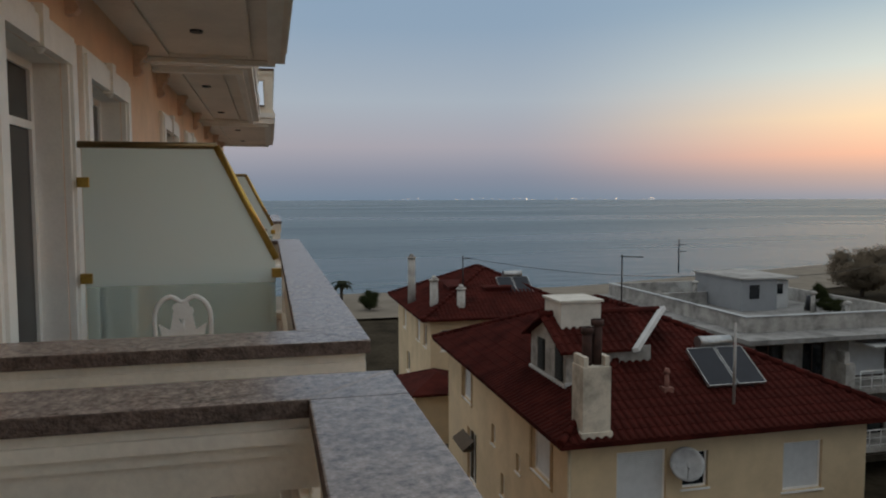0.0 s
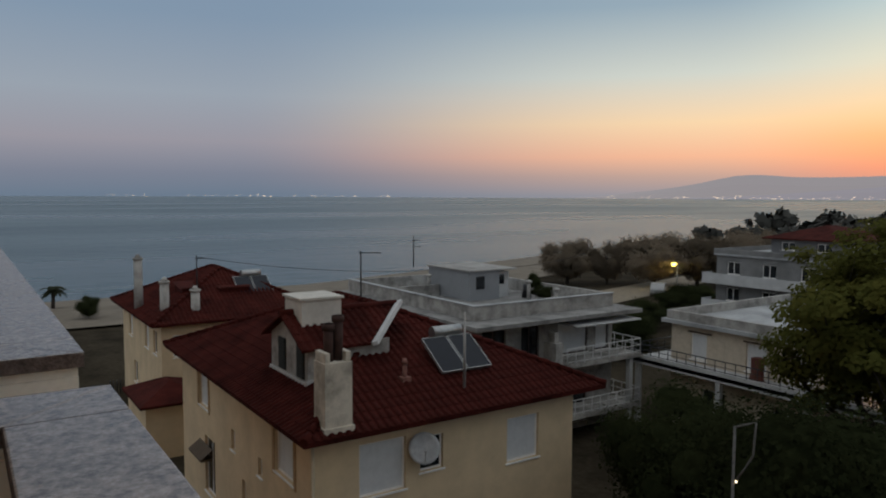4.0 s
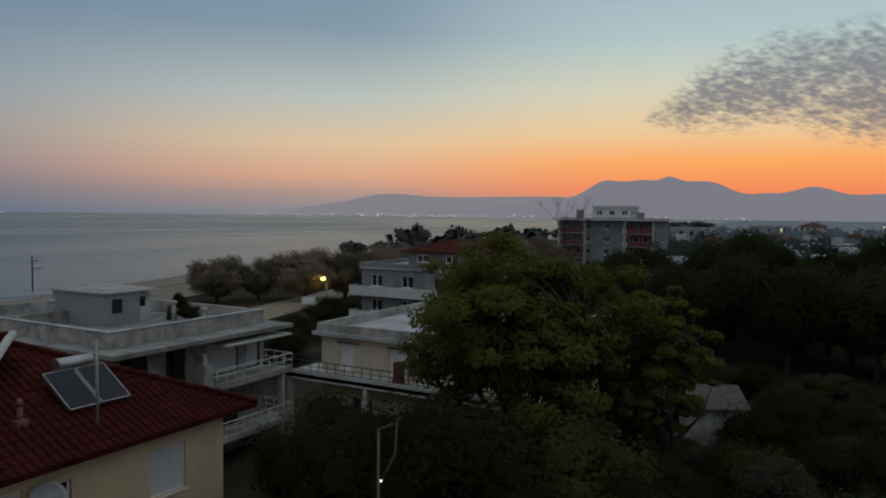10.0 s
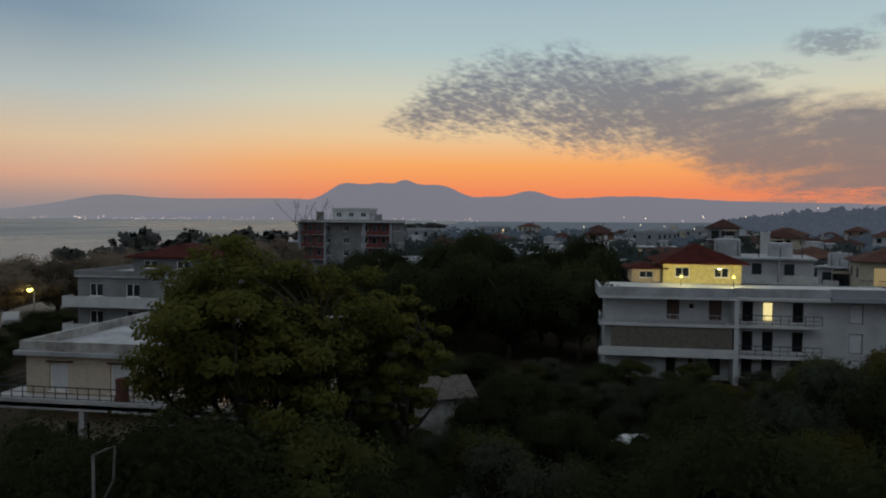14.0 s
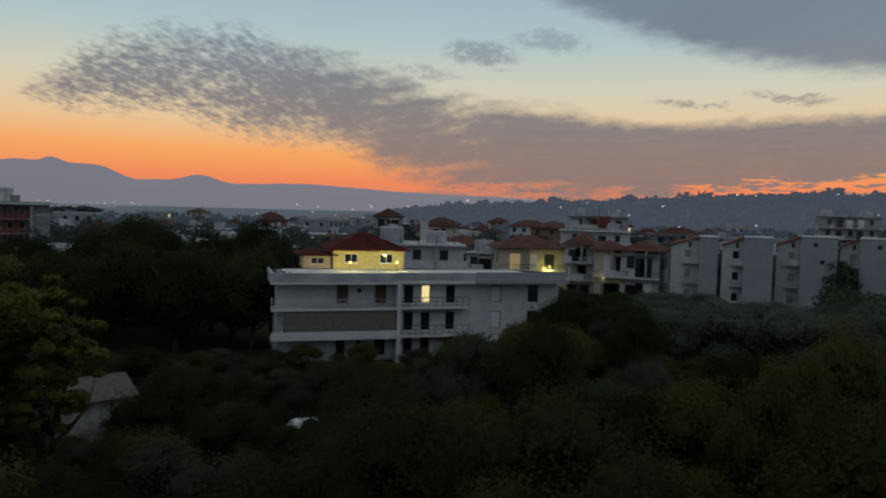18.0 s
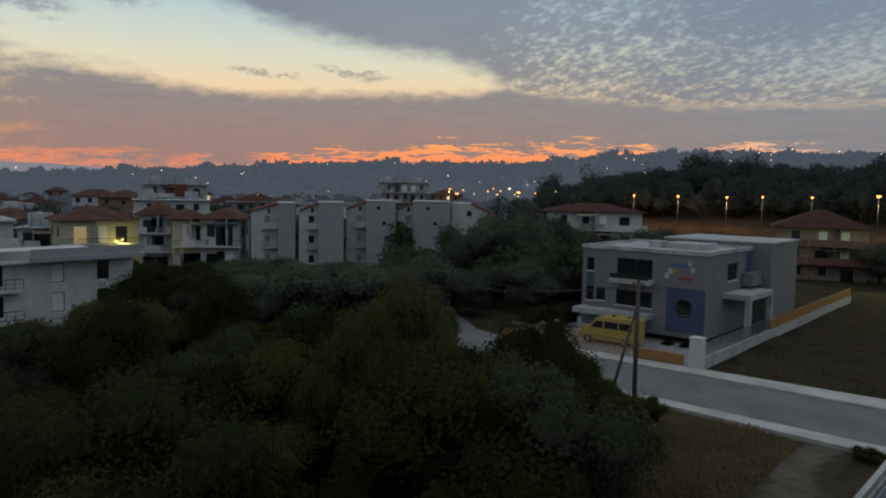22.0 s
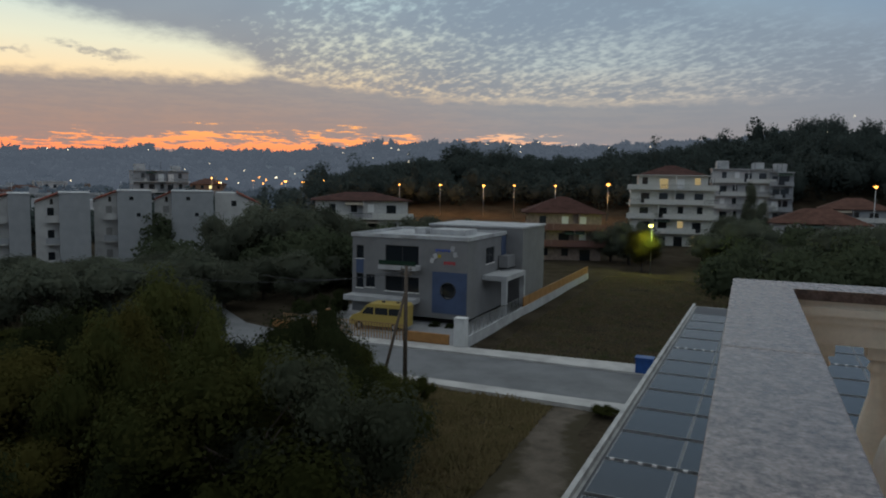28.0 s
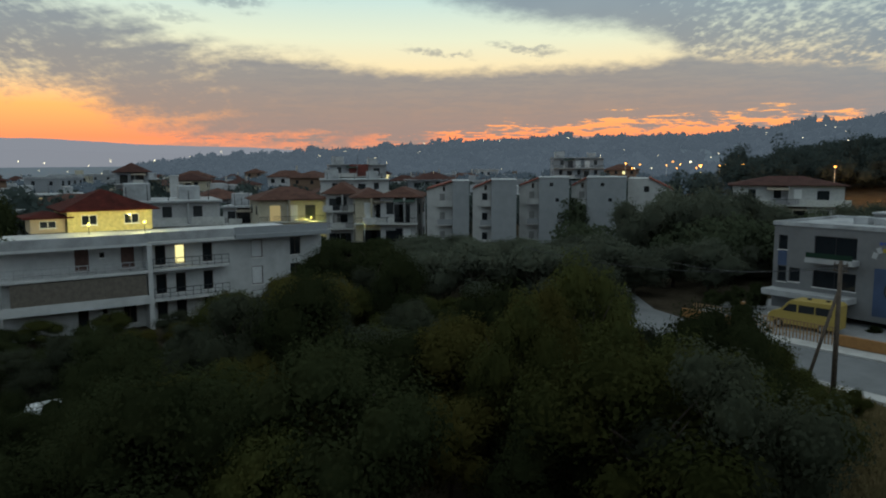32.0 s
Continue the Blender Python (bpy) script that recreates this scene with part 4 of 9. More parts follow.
# frosted glass partition with brass trim
def partition(y, label):
    root = thing("glass_partition", (0, y, FLOOR_Z), label, "partition", "balcony partitions")
    for za, zb, m in ((0.06, 0.96, FROST_LOW), (0.96, 2.08, FROST)):
        bm = B()
        xs = [(-1.43, za), (0.05, za), (0.05, min(zb, 1.16)), (-0.41 if zb > 1 else 0.05, zb), (-1.43, zb)]
        lo = [bm.verts.new((p, -0.006, q)) for p, q in xs]
        hi = [bm.verts.new((p, 0.006, q)) for p, q in xs]
        bm.faces.new(lo)
        bm.faces.new(hi[::-1])
        for i in range(5):
            k = (i + 1) % 5
            bm.faces.new((lo[k], lo[i], hi[i], hi[k]))
        bmesh.ops.remove_doubles(bm, verts=bm.verts[:], dist=0.0005)
        part("glass_pane", bm, m, root)
    bm = B()
    tube(bm, (-1.46, 0, 2.10), (-0.40, 0, 2.10), 0.028, None, 8)
    part("top_rail", bm, mat("bronze_trim", (0.20, 0.14, 0.07), 0.35, 0.8, amount=0.1), root)
    bm = B()
    tube(bm, (-0.41, 0, 2.10), (0.06, 0, 1.16), 0.03, None, 8)
    part("sloping_rail", bm, GOLD, root)
    for z in (1.03, 1.80):
        bm = B()
        box(bm, -1.47, -0.03, z - 0.04, -1.38, 0.03, z + 0.04)
        part("wall_clamp", bm, GOLD, root, bevel=0.006)
    bm = B()
    box(bm, 0.02, -0.03, 1.0, 0.10, 0.03, 1.08)
    part("wall_clamp", bm, GOLD, root, bevel=0.006)
    return root


partition(6.3, "frosted glass balcony partition with brass sloping edge")
partition(14.0, "far frosted glass balcony partition with brass edge")


# white garden chairs with a cast tulip back
CASTWHITE = mat("white_cast_metal", (0.90, 0.89, 0.87), 0.45, amount=0.06, scale=6)


def cast_chair(x, y, rz):
    root = thing("garden_chair", (x, y, FLOOR_Z + 0.012), "white cast metal garden chair with leaf-pattern back", "chair", "balcony chairs", rz=rz)
    bm = B()
    lathe(bm, [(0.19, 0.42), (0.205, 0.43), (0.19, 0.445)], 20)
    part("seat", bm, CASTWHITE, root)
    for a in (45, 135, 225, 315):
        bm = B()
        c, s = math.cos(radians(a)), math.sin(radians(a))
        pipe(bm, [(0.15 * c, 0.15 * s, 0.42), (0.18 * c, 0.18 * s, 0.2), (0.21 * c, 0.21 * s, 0.0)], 0.013)
        part("leg", bm, CASTWHITE, root)
    bm = B()
    P = []
    for i in range(25):
        t = math.pi * (i / 24)
        P.append((-0.200 * math.cos(t) * (1 + 0.22 * math.sin(2 * t) ** 2), 0.20, 0.44 + 0.51 * math.sin(t) ** 0.6 - 0.085 * math.exp(-((t - math.pi / 2) / 0.30) ** 2)))
    pipe(bm, P, 0.019)
    part("back_hoop", bm, CASTWHITE, root)
    bm = B()
    lift = 0
    for s in (-1, 1):
        for a, ln, w in ((0.20, 0.34, 0.058), (0.62, 0.30, 0.055), (1.15, 0.19, 0.048)):
            base = Vector((0.0, 0.19 + 0.0035 * lift, 0.46))
            lift += 1
            d = Vector((math.sin(a) * s, 0, math.cos(a)))
            n = Vector((d.z, 0, -d.x))
            ring = [base + d * (ln * k) + n * (w * math.sin(math.pi * k) * q) for k, q in ((0, 0), (0.3, 1), (0.6, 1), (1, 0), (0.6, -1), (0.3, -1))]
            f = [bm.verts.new(p + Vector((0, -0.006, 0))) for p in ring]
            g = [bm.verts.new(p + Vector((0, 0.006, 0))) for p in ring]
            bm.faces.new(f)
            bm.faces.new(g[::-1])
            for i in range(6):
                bm.faces.new((f[(i + 1) % 6], f[i], g[i], g[(i + 1) % 6]))
    for k in range(5):
        a = k * 6.28318 / 5
        tube(bm, (0.045 * math.cos(a), 0.183 + 0.003 * k, 0.80 + 0.045 * math.sin(a)), (0.045 * math.cos(a), 0.213 + 0.003 * k, 0.80 + 0.045 * math.sin(a)), 0.04, 0.035, 8)
    tube(bm, (0, 0.178, 0.80), (0, 0.230, 0.80), 0.058, 0.055, 12)
    pipe(bm, [(0, 0.20, 0.44), (0, 0.20, 0.78)], 0.014)
    part("leaf_pattern", bm, CASTWHITE, root)
    return root


cast_chair(-0.65, 5.62, 0)
near_chair = cast_chair(-0.24, -2.73, 0)
near_chair.scale = (1.15, 1.15, 1.15)

# lower wing with solar roof
root = thing("solar_roof_wing", (0.58, 0, 0), "lower hotel wing roofed with dark photovoltaic panels", "building", rz=-1.5)
bm = B()
box(bm, -13.5, -26.0, 0, 1.7, -6.6, 8.35)
part("wall", bm, PLASTER, root)
bm = B()
box(bm, -13.6, -26.2, 8.35, 1.95, -6.6, 8.45)
box(bm, 1.92, -26.2, 8.45, 2.0, -6.6, 8.54)
part("roof_edge", bm, mat("weathered_edge_metal", (0.40, 0.40, 0.39), 0.6, amount=0.35, scale=3), root)
bm = B()
box(bm, -13.4, -26.0, 8.45, 1.86, -6.65, 8.47)
part("roof_deck", bm, DARKMETAL, root)
bm = B()
box(bm, -0.485, -0.60, 0, 0.485, 0.60, 0.035)
PV = mesh_of("solar_panel", bm, mat("photovoltaic_cells", (0.013, 0.018, 0.027), 0.22, amount=0.3, scale=0.8, bump=0, spec=0.32))
bm = B()
for a, b, c, d in ((-0.505, -0.615, 0.505, -0.60), (-0.505, 0.60, 0.505, 0.615), (-0.505, -0.60, -0.485, 0.60), (0.485, -0.60, 0.505, 0.60)):
    box(bm, a, b, 0.0, c, d, 0.039)
PVF = mesh_of("panel_frame", bm, mat("grey_aluminium", (0.20, 0.21, 0.22), 0.5, 0.3, amount=0.1))
bm = B()
for k in range(5):
    box(bm, -0.4 + k * 0.2 - 0.03, -0.02, 0.03, -0.4 + k * 0.2 + 0.03, 0.02, 0.055)
PVC = mesh_of("panel_clip", bm, WHITEMETAL)
for i in range(14):
    for j in range(13):
        y = -7.39 - j * 1.345
        p = part("solar_panel", PV, None, root)
        p.location = (1.28 - i * 1.02, y, 8.50)
        part("panel_frame", PVF, None, p)
        if j in (2, 8) and i < 8:
            part("panel_clip", PVC, None, p).location = (0, -0.672, 0)


# ---- red-roofed house with dormer ----
def near_house():
    root = thing("red_roofed_house", (0, 0, 0), "cream house with dark red tiled hip roof and dormer", "house")
    x0, y0, x1, y1 = 7.7, 17.6, 17.15, 31.2
    w, d = x1 - x0, y1 - y0
    hs = thing("house_body", (x0, y0, 0))
    hs.parent = root
    op = [("S", 1.35, 4.1, 1.5, 1.55, "shutter"), ("S", 3.35, 4.45, 0.8, 1.05, "glass"), ("S", 6.6, 4.05, 1.32, 1.45, "shutter"),
          ("S", 1.35, 1.0, 1.5, 1.5, "shutter"), ("S", 6.6, 1.0, 1.3, 1.4, "shutter"),
          ("W", 2.5, 4.35, 1.3, 1.35, "shutter"), ("W", 10.7, 4.3, 1.5, 1.35, "shutter"), ("W", 6.5, 3.7, 0.45, 0.72, "glass"), ("W", 9.2, 3.65, 0.4, 0.6, "glass"),
          ("W", 3.2, 1.1, 1.3, 2.2, "glass"), ("W", 7.6, 2.2, 0.4, 0.8, "glass"), ("W", 10.7, 1.0, 1.4, 1.4, "shutter")]
    for s in "SWNE":
        L = w if s in "SN" else d
        M = side_matrix(s, w, d)
        if s in "WE":
            M = M @ Matrix.Translation((0.25, 0, 0))
            L -= 0.5
        k = 0.25 if s in "WE" else 0
        bm = B()
        wall_cells(bm, M, L, 0, 6.1, 0.25, [(o[1] - k, o[2], o[1] + o[3] - k, o[2] + o[4]) for o in op if o[0] == s])
        bmesh.ops.remove_doubles(bm, verts=bm.verts[:], dist=0.0005)
        wl = part("wall", bm, CREAM, root)
        wl.location = (x0, y0, 0)
        for o in op:
            if o[0] == s:
                wn = window(root, Matrix.Translation((x0, y0, 0)) @ M, o[1] - k, o[2], o[1] + o[3] - k, o[2] + o[4], o[5], 0.10)
                if s == "W" and o[3] > 1.2 and o[2] > 3:
                    bm = B()
                    MM = Matrix.Translation((x0, y0, 0)) @ M
                    a, c, b2, e = o[1] - k, o[2], o[1] + o[3] - k, o[2] + o[4]
                    for q in ((a - 0.16, c - 0.12, a, e + 0.12), (b2, c - 0.12, b2 + 0.16, e + 0.12), (a, e, b2, e + 0.12)):
                        boxm(bm, MM, q[0], -0.03, q[1], q[2], 0.0, q[3])
                    part("window_surround", bm, mat("ochre_surround", (0.42, 0.28, 0.15), 0.85), wn)
    bpy.data.objects.remove(hs)
    hip_roof(root, 7.16, 17.0, 18.1, 32.0, 6.2, 0.4364, TILE, single=7)
    bm = B()
    for a, b, c, e in ((7.2, 17.03, 18.05, 17.09), (7.2, 17.09, 7.26, 31.95)):
        box(bm, a, b, 6.06, c, e, 6.2)
    part("fascia", bm, mat("dark_red_fascia", (0.11, 0.03, 0.022), 0.6), root)
    # drainpipe at the corner
    bm = B()
    tube(bm, (7.62, 17.5, 0), (7.62, 17.5, 6.0), 0.05)
    part("drainpipe", bm, mat("cream_pipe", (0.5, 0.42, 0.30), 0.6), root)
    # dormer
    dx0, dy0, dy1 = 8.6, 20.05, 23.05
    ym, zr, k = (dy0 + dy1) / 2, 8.78, 0.5
    ze = zr - k * 1.5
    bm = B()
    v = [bm.verts.new(p) for p in ((dx0, dy0, 6.5), (dx0, dy1, 6.5), (dx0, dy1, ze), (dx0, ym, zr - 0.03), (dx0, dy0, ze), (11.4, dy0, 6.5), (11.4, dy0, ze), (11.4, dy1, 6.5), (11.4, dy1, ze))]
    bm.faces.new((v[0], v[4], v[3], v[2], v[1]))
    bm.faces.new((v[0], v[5], v[6], v[4]))
    bm.faces.new((v[1], v[2], v[8], v[7]))
    dm = part("dormer", bm, PLASTER_OLD, root, "white plastered dormer")
    bm = B()
    box(bm, dx0 - 0.06, dy0 - 0.05, 6.74, dx0 - 0.002, dy1 + 0.05, 6.92)
    box(bm, dx0 - 0.06, dy0 - 0.06, 6.80, 9.4, dy0 - 0.002, 7.0)
    part("dormer_flashing", bm, PLASTER, dm)
    for y in (20.55, 22.05):
        bm = B()
        box(bm, dx0 - 0.05, y - 0.27, 6.98, dx0 - 0.003, y + 0.27, 8.0)
        for i in range(9):
            box(bm, dx0 - 0.075, y - 0.22, 7.02 + i * 0.105, dx0 - 0.05, y + 0.22, 7.08 + i * 0.105)
        part("louvre_shutter", bm, mat("black_green_shutter", (0.018, 0.022, 0.02), 0.6), dm)
    # gable roof running back into the main slope along a white valley
    zl = zr - k * 1.75
    xa, xb = 10.6, 12.5
    bm = B()
    for s in (-1, 1):
        q = [(dx0 - 0.28, ym + s * 1.75, zl), (xa, ym + s * 1.75, zl), (xb, ym, zr), (dx0 - 0.28, ym, zr)]
        lo = [bm.verts.new(p) for p in q]
        hi = [bm.verts.new((p[0], p[1], p[2] + 0.06)) for p in q]
        bm.faces.new(lo)
        bm.faces.new(hi[::-1])
        for i in range(4):
            bm.faces.new((lo[i], lo[(i + 1) % 4], hi[(i + 1) % 4], hi[i]))
    bmesh.ops.recalc_face_normals(bm, faces=bm.faces[:])
    part("dormer_roof", bm, TILE, dm, "small red tiled gable roof")
    bm = B()
    tiles_on(bm, (dx0 - 0.28, ym - 1.75, zl + 0.06), (xb, ym - 1.75, zl + 0.06), (0, 1, 0), k, 1.72, 0, 0, (xa - dx0 + 0.28, (xb - xa) / 1.75))
    part("dormer_tiles", bm, TILE, dm, kind="stuff")
    bm = B()
    tube(bm, (dx0 - 0.3, ym, zr + 0.08), (xb, ym, zr + 0.08), 0.12, 0.12, 8)
    part("dormer_ridge", bm, TILE, dm)
    bm = B()
    a_, b_ = Vector((xa + 0.06, ym - 1.80, zl - 0.02)), Vector((xb + 0.1, ym, zr + 0.06))
    o1, o2 = Vector((-0.04, 0.03, 0.11)), Vector((0.15, -0.08, 0.04))
    q = [a_, a_ + o2, a_ + o1 + o2, a_ + o1]
    lo = [bm.verts.new(p) for p in q]
    hi = [bm.verts.new(p + (b_ - a_)) for p in q]
    bm.faces.new(lo[::-1])
    bm.faces.new(hi)
    for i in range(4):
        bm.faces.new((lo[i], lo[(i + 1) % 4], hi[(i + 1) % 4], hi[i]))
    part("white_valley", bm, PLASTER, dm, "white cement valley")
    bm = B()
    box(bm, 8.75, 20.85, 8.2, 10.1, 22.2, 9.30)
    box(bm, 8.68, 20.78, 9.30, 10.17, 22.27, 9.38)
    part("roof_box", bm, mat("stained_white_render", (0.60, 0.575, 0.53), 0.9, amount=0.2, scale=1.5), root, "white rendered box on the dormer roof", bevel=0.012)
    # corner chimney with two flues
    bm = B()
    box(bm, 7.85, 17.2, 6.1, 8.65, 17.9, 8.15)
    box(bm, 7.8, 17.15, 6.1, 8.7, 17.95, 6.42)
    box(bm, 7.88, 17.23, 8.15, 8.02, 17.87, 8.42)
    box(bm, 8.48, 17.23, 8.15, 8.62, 17.87, 8.42)
    ch = part("chimney", bm, mat("rust_streaked_render", (0.58, 0.53, 0.45), 0.9, amount=0.42, scale=1.6, bump=0.3), root, "weathered white chimney with rust streaks", bevel=0.012)
    for x, h in ((8.12, 9.15), (8.40, 9.35)):
        bm = B()
        tube(bm, (x, 17.55, 8.1), (x, 17.55, h), 0.13, 0.13, 12)
        tube(bm, (x, 17.55, h - 0.16), (x, 17.55, h), 0.17, 0.17, 12)
        part("flue", bm, RUST, ch, "rusty metal flue")
    bm = B()
    tube(bm, (11.2, 18.75, 6.8), (11.2, 18.75, 7.45), 0.07)
    tube(bm, (11.2, 18.75, 7.45), (11.2, 18.75, 7.6), 0.11, 0.06)
    box(bm, 11.05, 18.6, 6.78, 11.35, 18.9, 7.05)
    part("roof_vent", bm, mat("faded_red_vent", (0.22, 0.10, 0.08), 0.8), root)
    # door canopy on the side wall
    bm = B()
    box(bm, 7.25, 27.0, 2.55, 7.7, 28.7, 2.62)
    v = [(7.25, 27.0, 2.62), (7.25, 28.7, 2.62), (7.7, 28.7, 2.95), (7.7, 27.0, 2.95)]
    bm.faces.new([bm.verts.new(p) for p in v])
    part("door_canopy", bm, mat("brown_awning", (0.10, 0.07, 0.045), 0.8), root)
    # small front balcony at the corner
    bm = B()
    box(bm, 17.15, 18.5, 2.9, 17.5, 21.5, 3.1)
    box(bm, 17.4, 18.5, 3.1, 17.5, 21.5, 3.9)
    part("balcony", bm, CREAM, root)
    return root


near_house()


def solar_heater(x, y, z, rz, label, s=1.0):
    """Two tilted collectors and a horizontal tank on a frame."""
    root = thing("solar_water_heater", (x, y, z), label, "solar heater", "solar heaters", rz=rz)
    t = radians(34)
    for k in (-0.62 * s, 0.62 * s):
        M = Matrix.Translation((k, 0, 0.1)) @ Matrix.Rotation(t, 4, "X")
        bm = B()
        boxm(bm, M, -0.56 * s, 0, 0, 0.56 * s, 1.85 * s, 0.07)
        p = part("collector", bm, PANEL, root)
        bm = B()
        for q in ((-0.59, 0, -0.56, 1.85), (0.56, 0, 0.59, 1.85), (-0.56, -0.03, 0.56, 0.0), (-0.56, 1.85, 0.56, 1.88)):
            boxm(bm, M, q[0] * s, q[1] * s, -0.01, q[2] * s, q[3] * s, 0.085)
        part("collector_frame", bm, METAL, p)
    bm = B()
    tube(bm, (-0.55 * s, 1.75 * s, 1.40 * s), (0.85 * s, 1.75 * s, 1.40 * s), 0.25 * s, 0.25 * s, 20)
    part("tank", bm, METAL, root, "shiny steel water tank")
    bm = B()
    for a in (-0.7 * s, 0.7 * s):
        pipe(bm, [(a, 0, 0.0), (a, 1.55 * s, 1.15 * s), (a, 1.6 * s, 0.1)], 0.025)
        pipe(bm, [(a, 1.75 * s, 1.2 * s), (a, 1.9 * s, 0.1)], 0.025)
    part("stand", bm, DARKMETAL, root)
    return root


solar_heater(13.43, 18.6, 6.9, 0, "solar water heater with two dark collectors on the red roof", 0.8)


def mast(x, y, z0, z1, label, arms=(), thick=0.04, paint=None):
    root = thing("roof_antenna", (x, y, z0), label, "antenna", "roof antennas")
    bm = B()
    tube(bm, (0, 0, 0), (0, 0, z1 - z0), thick, thick * 0.8)
    part("pole", bm, paint or DARKMETAL, root)
    for h, L, a in arms:
        bm = B()
        c, s = math.cos(a), math.sin(a)
        tube(bm, (-0.1 * c, -0.1 * s, h), (L * c, L * s, h), 0.025)
        for i in range(5):
            q = L * (i + 1) / 5
            tube(bm, (q * c + 0.16 * s, q * s - 0.16 * c, h), (q * c - 0.16 * s, q * s + 0.16 * c, h), 0.014, None, 5)
        part("aerial", bm, DARKMETAL, root)
    return root


mast(12.87, 17.95, 6.6, 9.0, "white painted vent mast on the red roof", (), 0.045, mat("dulled_white_metal", (0.36, 0.35, 0.34), 0.5, amount=0.2))
mast(15.2, 29.35, 7.0, 10.05, "tall thin roof antenna with a side aerial", ((2.95, 0.9, -0.5),))


def dish(x, y, z, face, label):
    root = thing("satellite_dish", (x, y, z), label, "satellite dish")
    bm = B()
    rings = []
    for i in range(6):
        r = 0.46 * i / 5
        rings.append([bm.verts.new((r * math.cos(6.28318 * j / 20), -0.42 * r * r - 0.22, r * math.sin(6.28318 * j / 20))) for j in range(20)])
    for A_, B_ in zip(rings, rings[1:]):
        for j in range(20):
            bm.faces.new((A_[j], A_[(j + 1) % 20], B_[(j + 1) % 20], B_[j])).smooth = True
    g = bmesh.ops.extrude_face_region(bm, geom=bm.faces[:])
    for v in [e for e in g["geom"] if isinstance(e, bmesh.types.BMVert)]:
        v.co.y += 0.012
    part("reflector", bm, mat("grey_dish", (0.42, 0.43, 0.44), 0.5), root)
    bm = B()
    pipe(bm, [(0, -0.26, -0.44), (0, -0.60, -0.12)], 0.012)
    tube(bm, (0, -0.62, -0.14), (0, -0.55, -0.10), 0.035)
    part("feed_arm", bm, METAL, root)
    bm = B()
    pipe(bm, [(0, -0.21, 0), (0.0, 0.12, -0.05)], 0.03)
    part("wall_mount", bm, METAL, root)
    root.rotation_euler = (-0.42, 0, face)


dish(11.06, 17.45, 5.2, -0.45, "round grey satellite dish fixed to the cream wall")


def railing(root, pts, z, h=0.8, material=None, step=0.14, panel=False):
    """A metal railing along pts: posts, top and bottom rail, uprights."""
    m = material or WHITEMETAL
    for a, b in zip(pts, pts[1:]):
        a, b = Vector((*a, z)), Vector((*b, z))
        bm = B()
        tube(bm, a + Vector((0, 0, h)), b + Vector((0, 0, h)), 0.03)
        tube(bm, a + Vector((0, 0, 0.1)), b + Vector((0, 0, 0.1)), 0.018)
        tube(bm, a + Vector((0, 0, h * 0.55)), b + Vector((0, 0, h * 0.55)), 0.018)
        n = max(2, int((b - a).length / (step * 4)))
        for i in range(n + 1):
            p = a.lerp(b, i / n)
            tube(bm, p, p + Vector((0, 0, h)), 0.022, None, 6)
        part("railing", bm, m, root)


# ---- second red-roofed house towards the sea ----
def house_b():
    x0, y0, x1, y1 = 8.7, 39.5, 17.6, 50.0
    root = thing("red_roofed_house", (x0, y0, 0), "cream house with red tiled roof and tall chimneys", "house")
    w, d = x1 - x0, y1 - y0
    block(root, w, d, 0, 5.75, CREAM, [("S", 0.6, 3.9, 0.9, 1.2, "glass"), ("W", 2.0, 3.9, 1.0, 1.3, "shutter"), ("W", 6.5, 3.9, 1.0, 1.3, "shutter"), ("W", 8.6, 3.9, 0.9, 1.3, "glass"), ("W", 8.4, 1.2, 1.0, 1.3, "glass"), ("W", 3.2, 1.2, 1.0, 1.3, "glass")])
    hip_roof(root, -0.6, -0.6, w + 0.6, d + 0.6, 5.8, 0.46, TILE)
    for x, y, z, h in ((-0.1, 5.0, 6.0, 9.1), (0.55, 1.5, 5.6, 8.05), (1.95, 0.6, 5.6, 7.6)):
        bm = B()
        tube(bm, (x, y, z - 0.6), (x, y, h - 0.3), 0.26, 0.24, 12)
        tube(bm, (x, y, h - 0.3), (x, y, h - 0.2), 0.30, 0.30, 12)
        tube(bm, (x, y, h - 0.2), (x, y, h), 0.20, 0.10, 12)
        part("chimney", bm, PLASTER_OLD, root, "round-capped pale chimney")
    for x, y in ((2.6, 3.2), (4.6, 2.4)):
        bm = B()
        box(bm, x - 0.8, y - 0.5, 6.5, x + 0.8, y + 1.2, 7.25)
        v = [(x - 0.95, y - 0.6, 7.2), (x + 0.95, y - 0.6, 7.2), (x + 0.95, y + 1.4, 7.45), (x - 0.95, y + 1.4, 7.45)]
        bm.faces.new([bm.verts.new(p) for p in v])
        part("dormer", bm, TILE, root)
    bm = B()
    box(bm, -1.7, -4.2, 0, 1.2, -0.05, 2.7)
    part("annex", bm, CREAM, root)
    hip_roof(root, -2.0, -4.5, 1.5, -0.05, 2.7, 0.4, TILE, tiles=False)
    bm = B()
    for i in range(4):
        tube(bm, (-1.1 + 0.2 * i, 9.2, 0), (-1.1 + 0.2 * i, 9.2, 0.9), 0.03)
    part("gate_bars", bm, DARKMETAL, root)


house_b()
solar_heater(14.5, 41.2, 6.65, 0, "solar water heater with dark collectors on the far red roof", 0.85)
mast(11.0, 41.0, 7.0, 9.2, "thin wooden roof mast carrying a wire", ((2.0, 0.6, 0.2),))


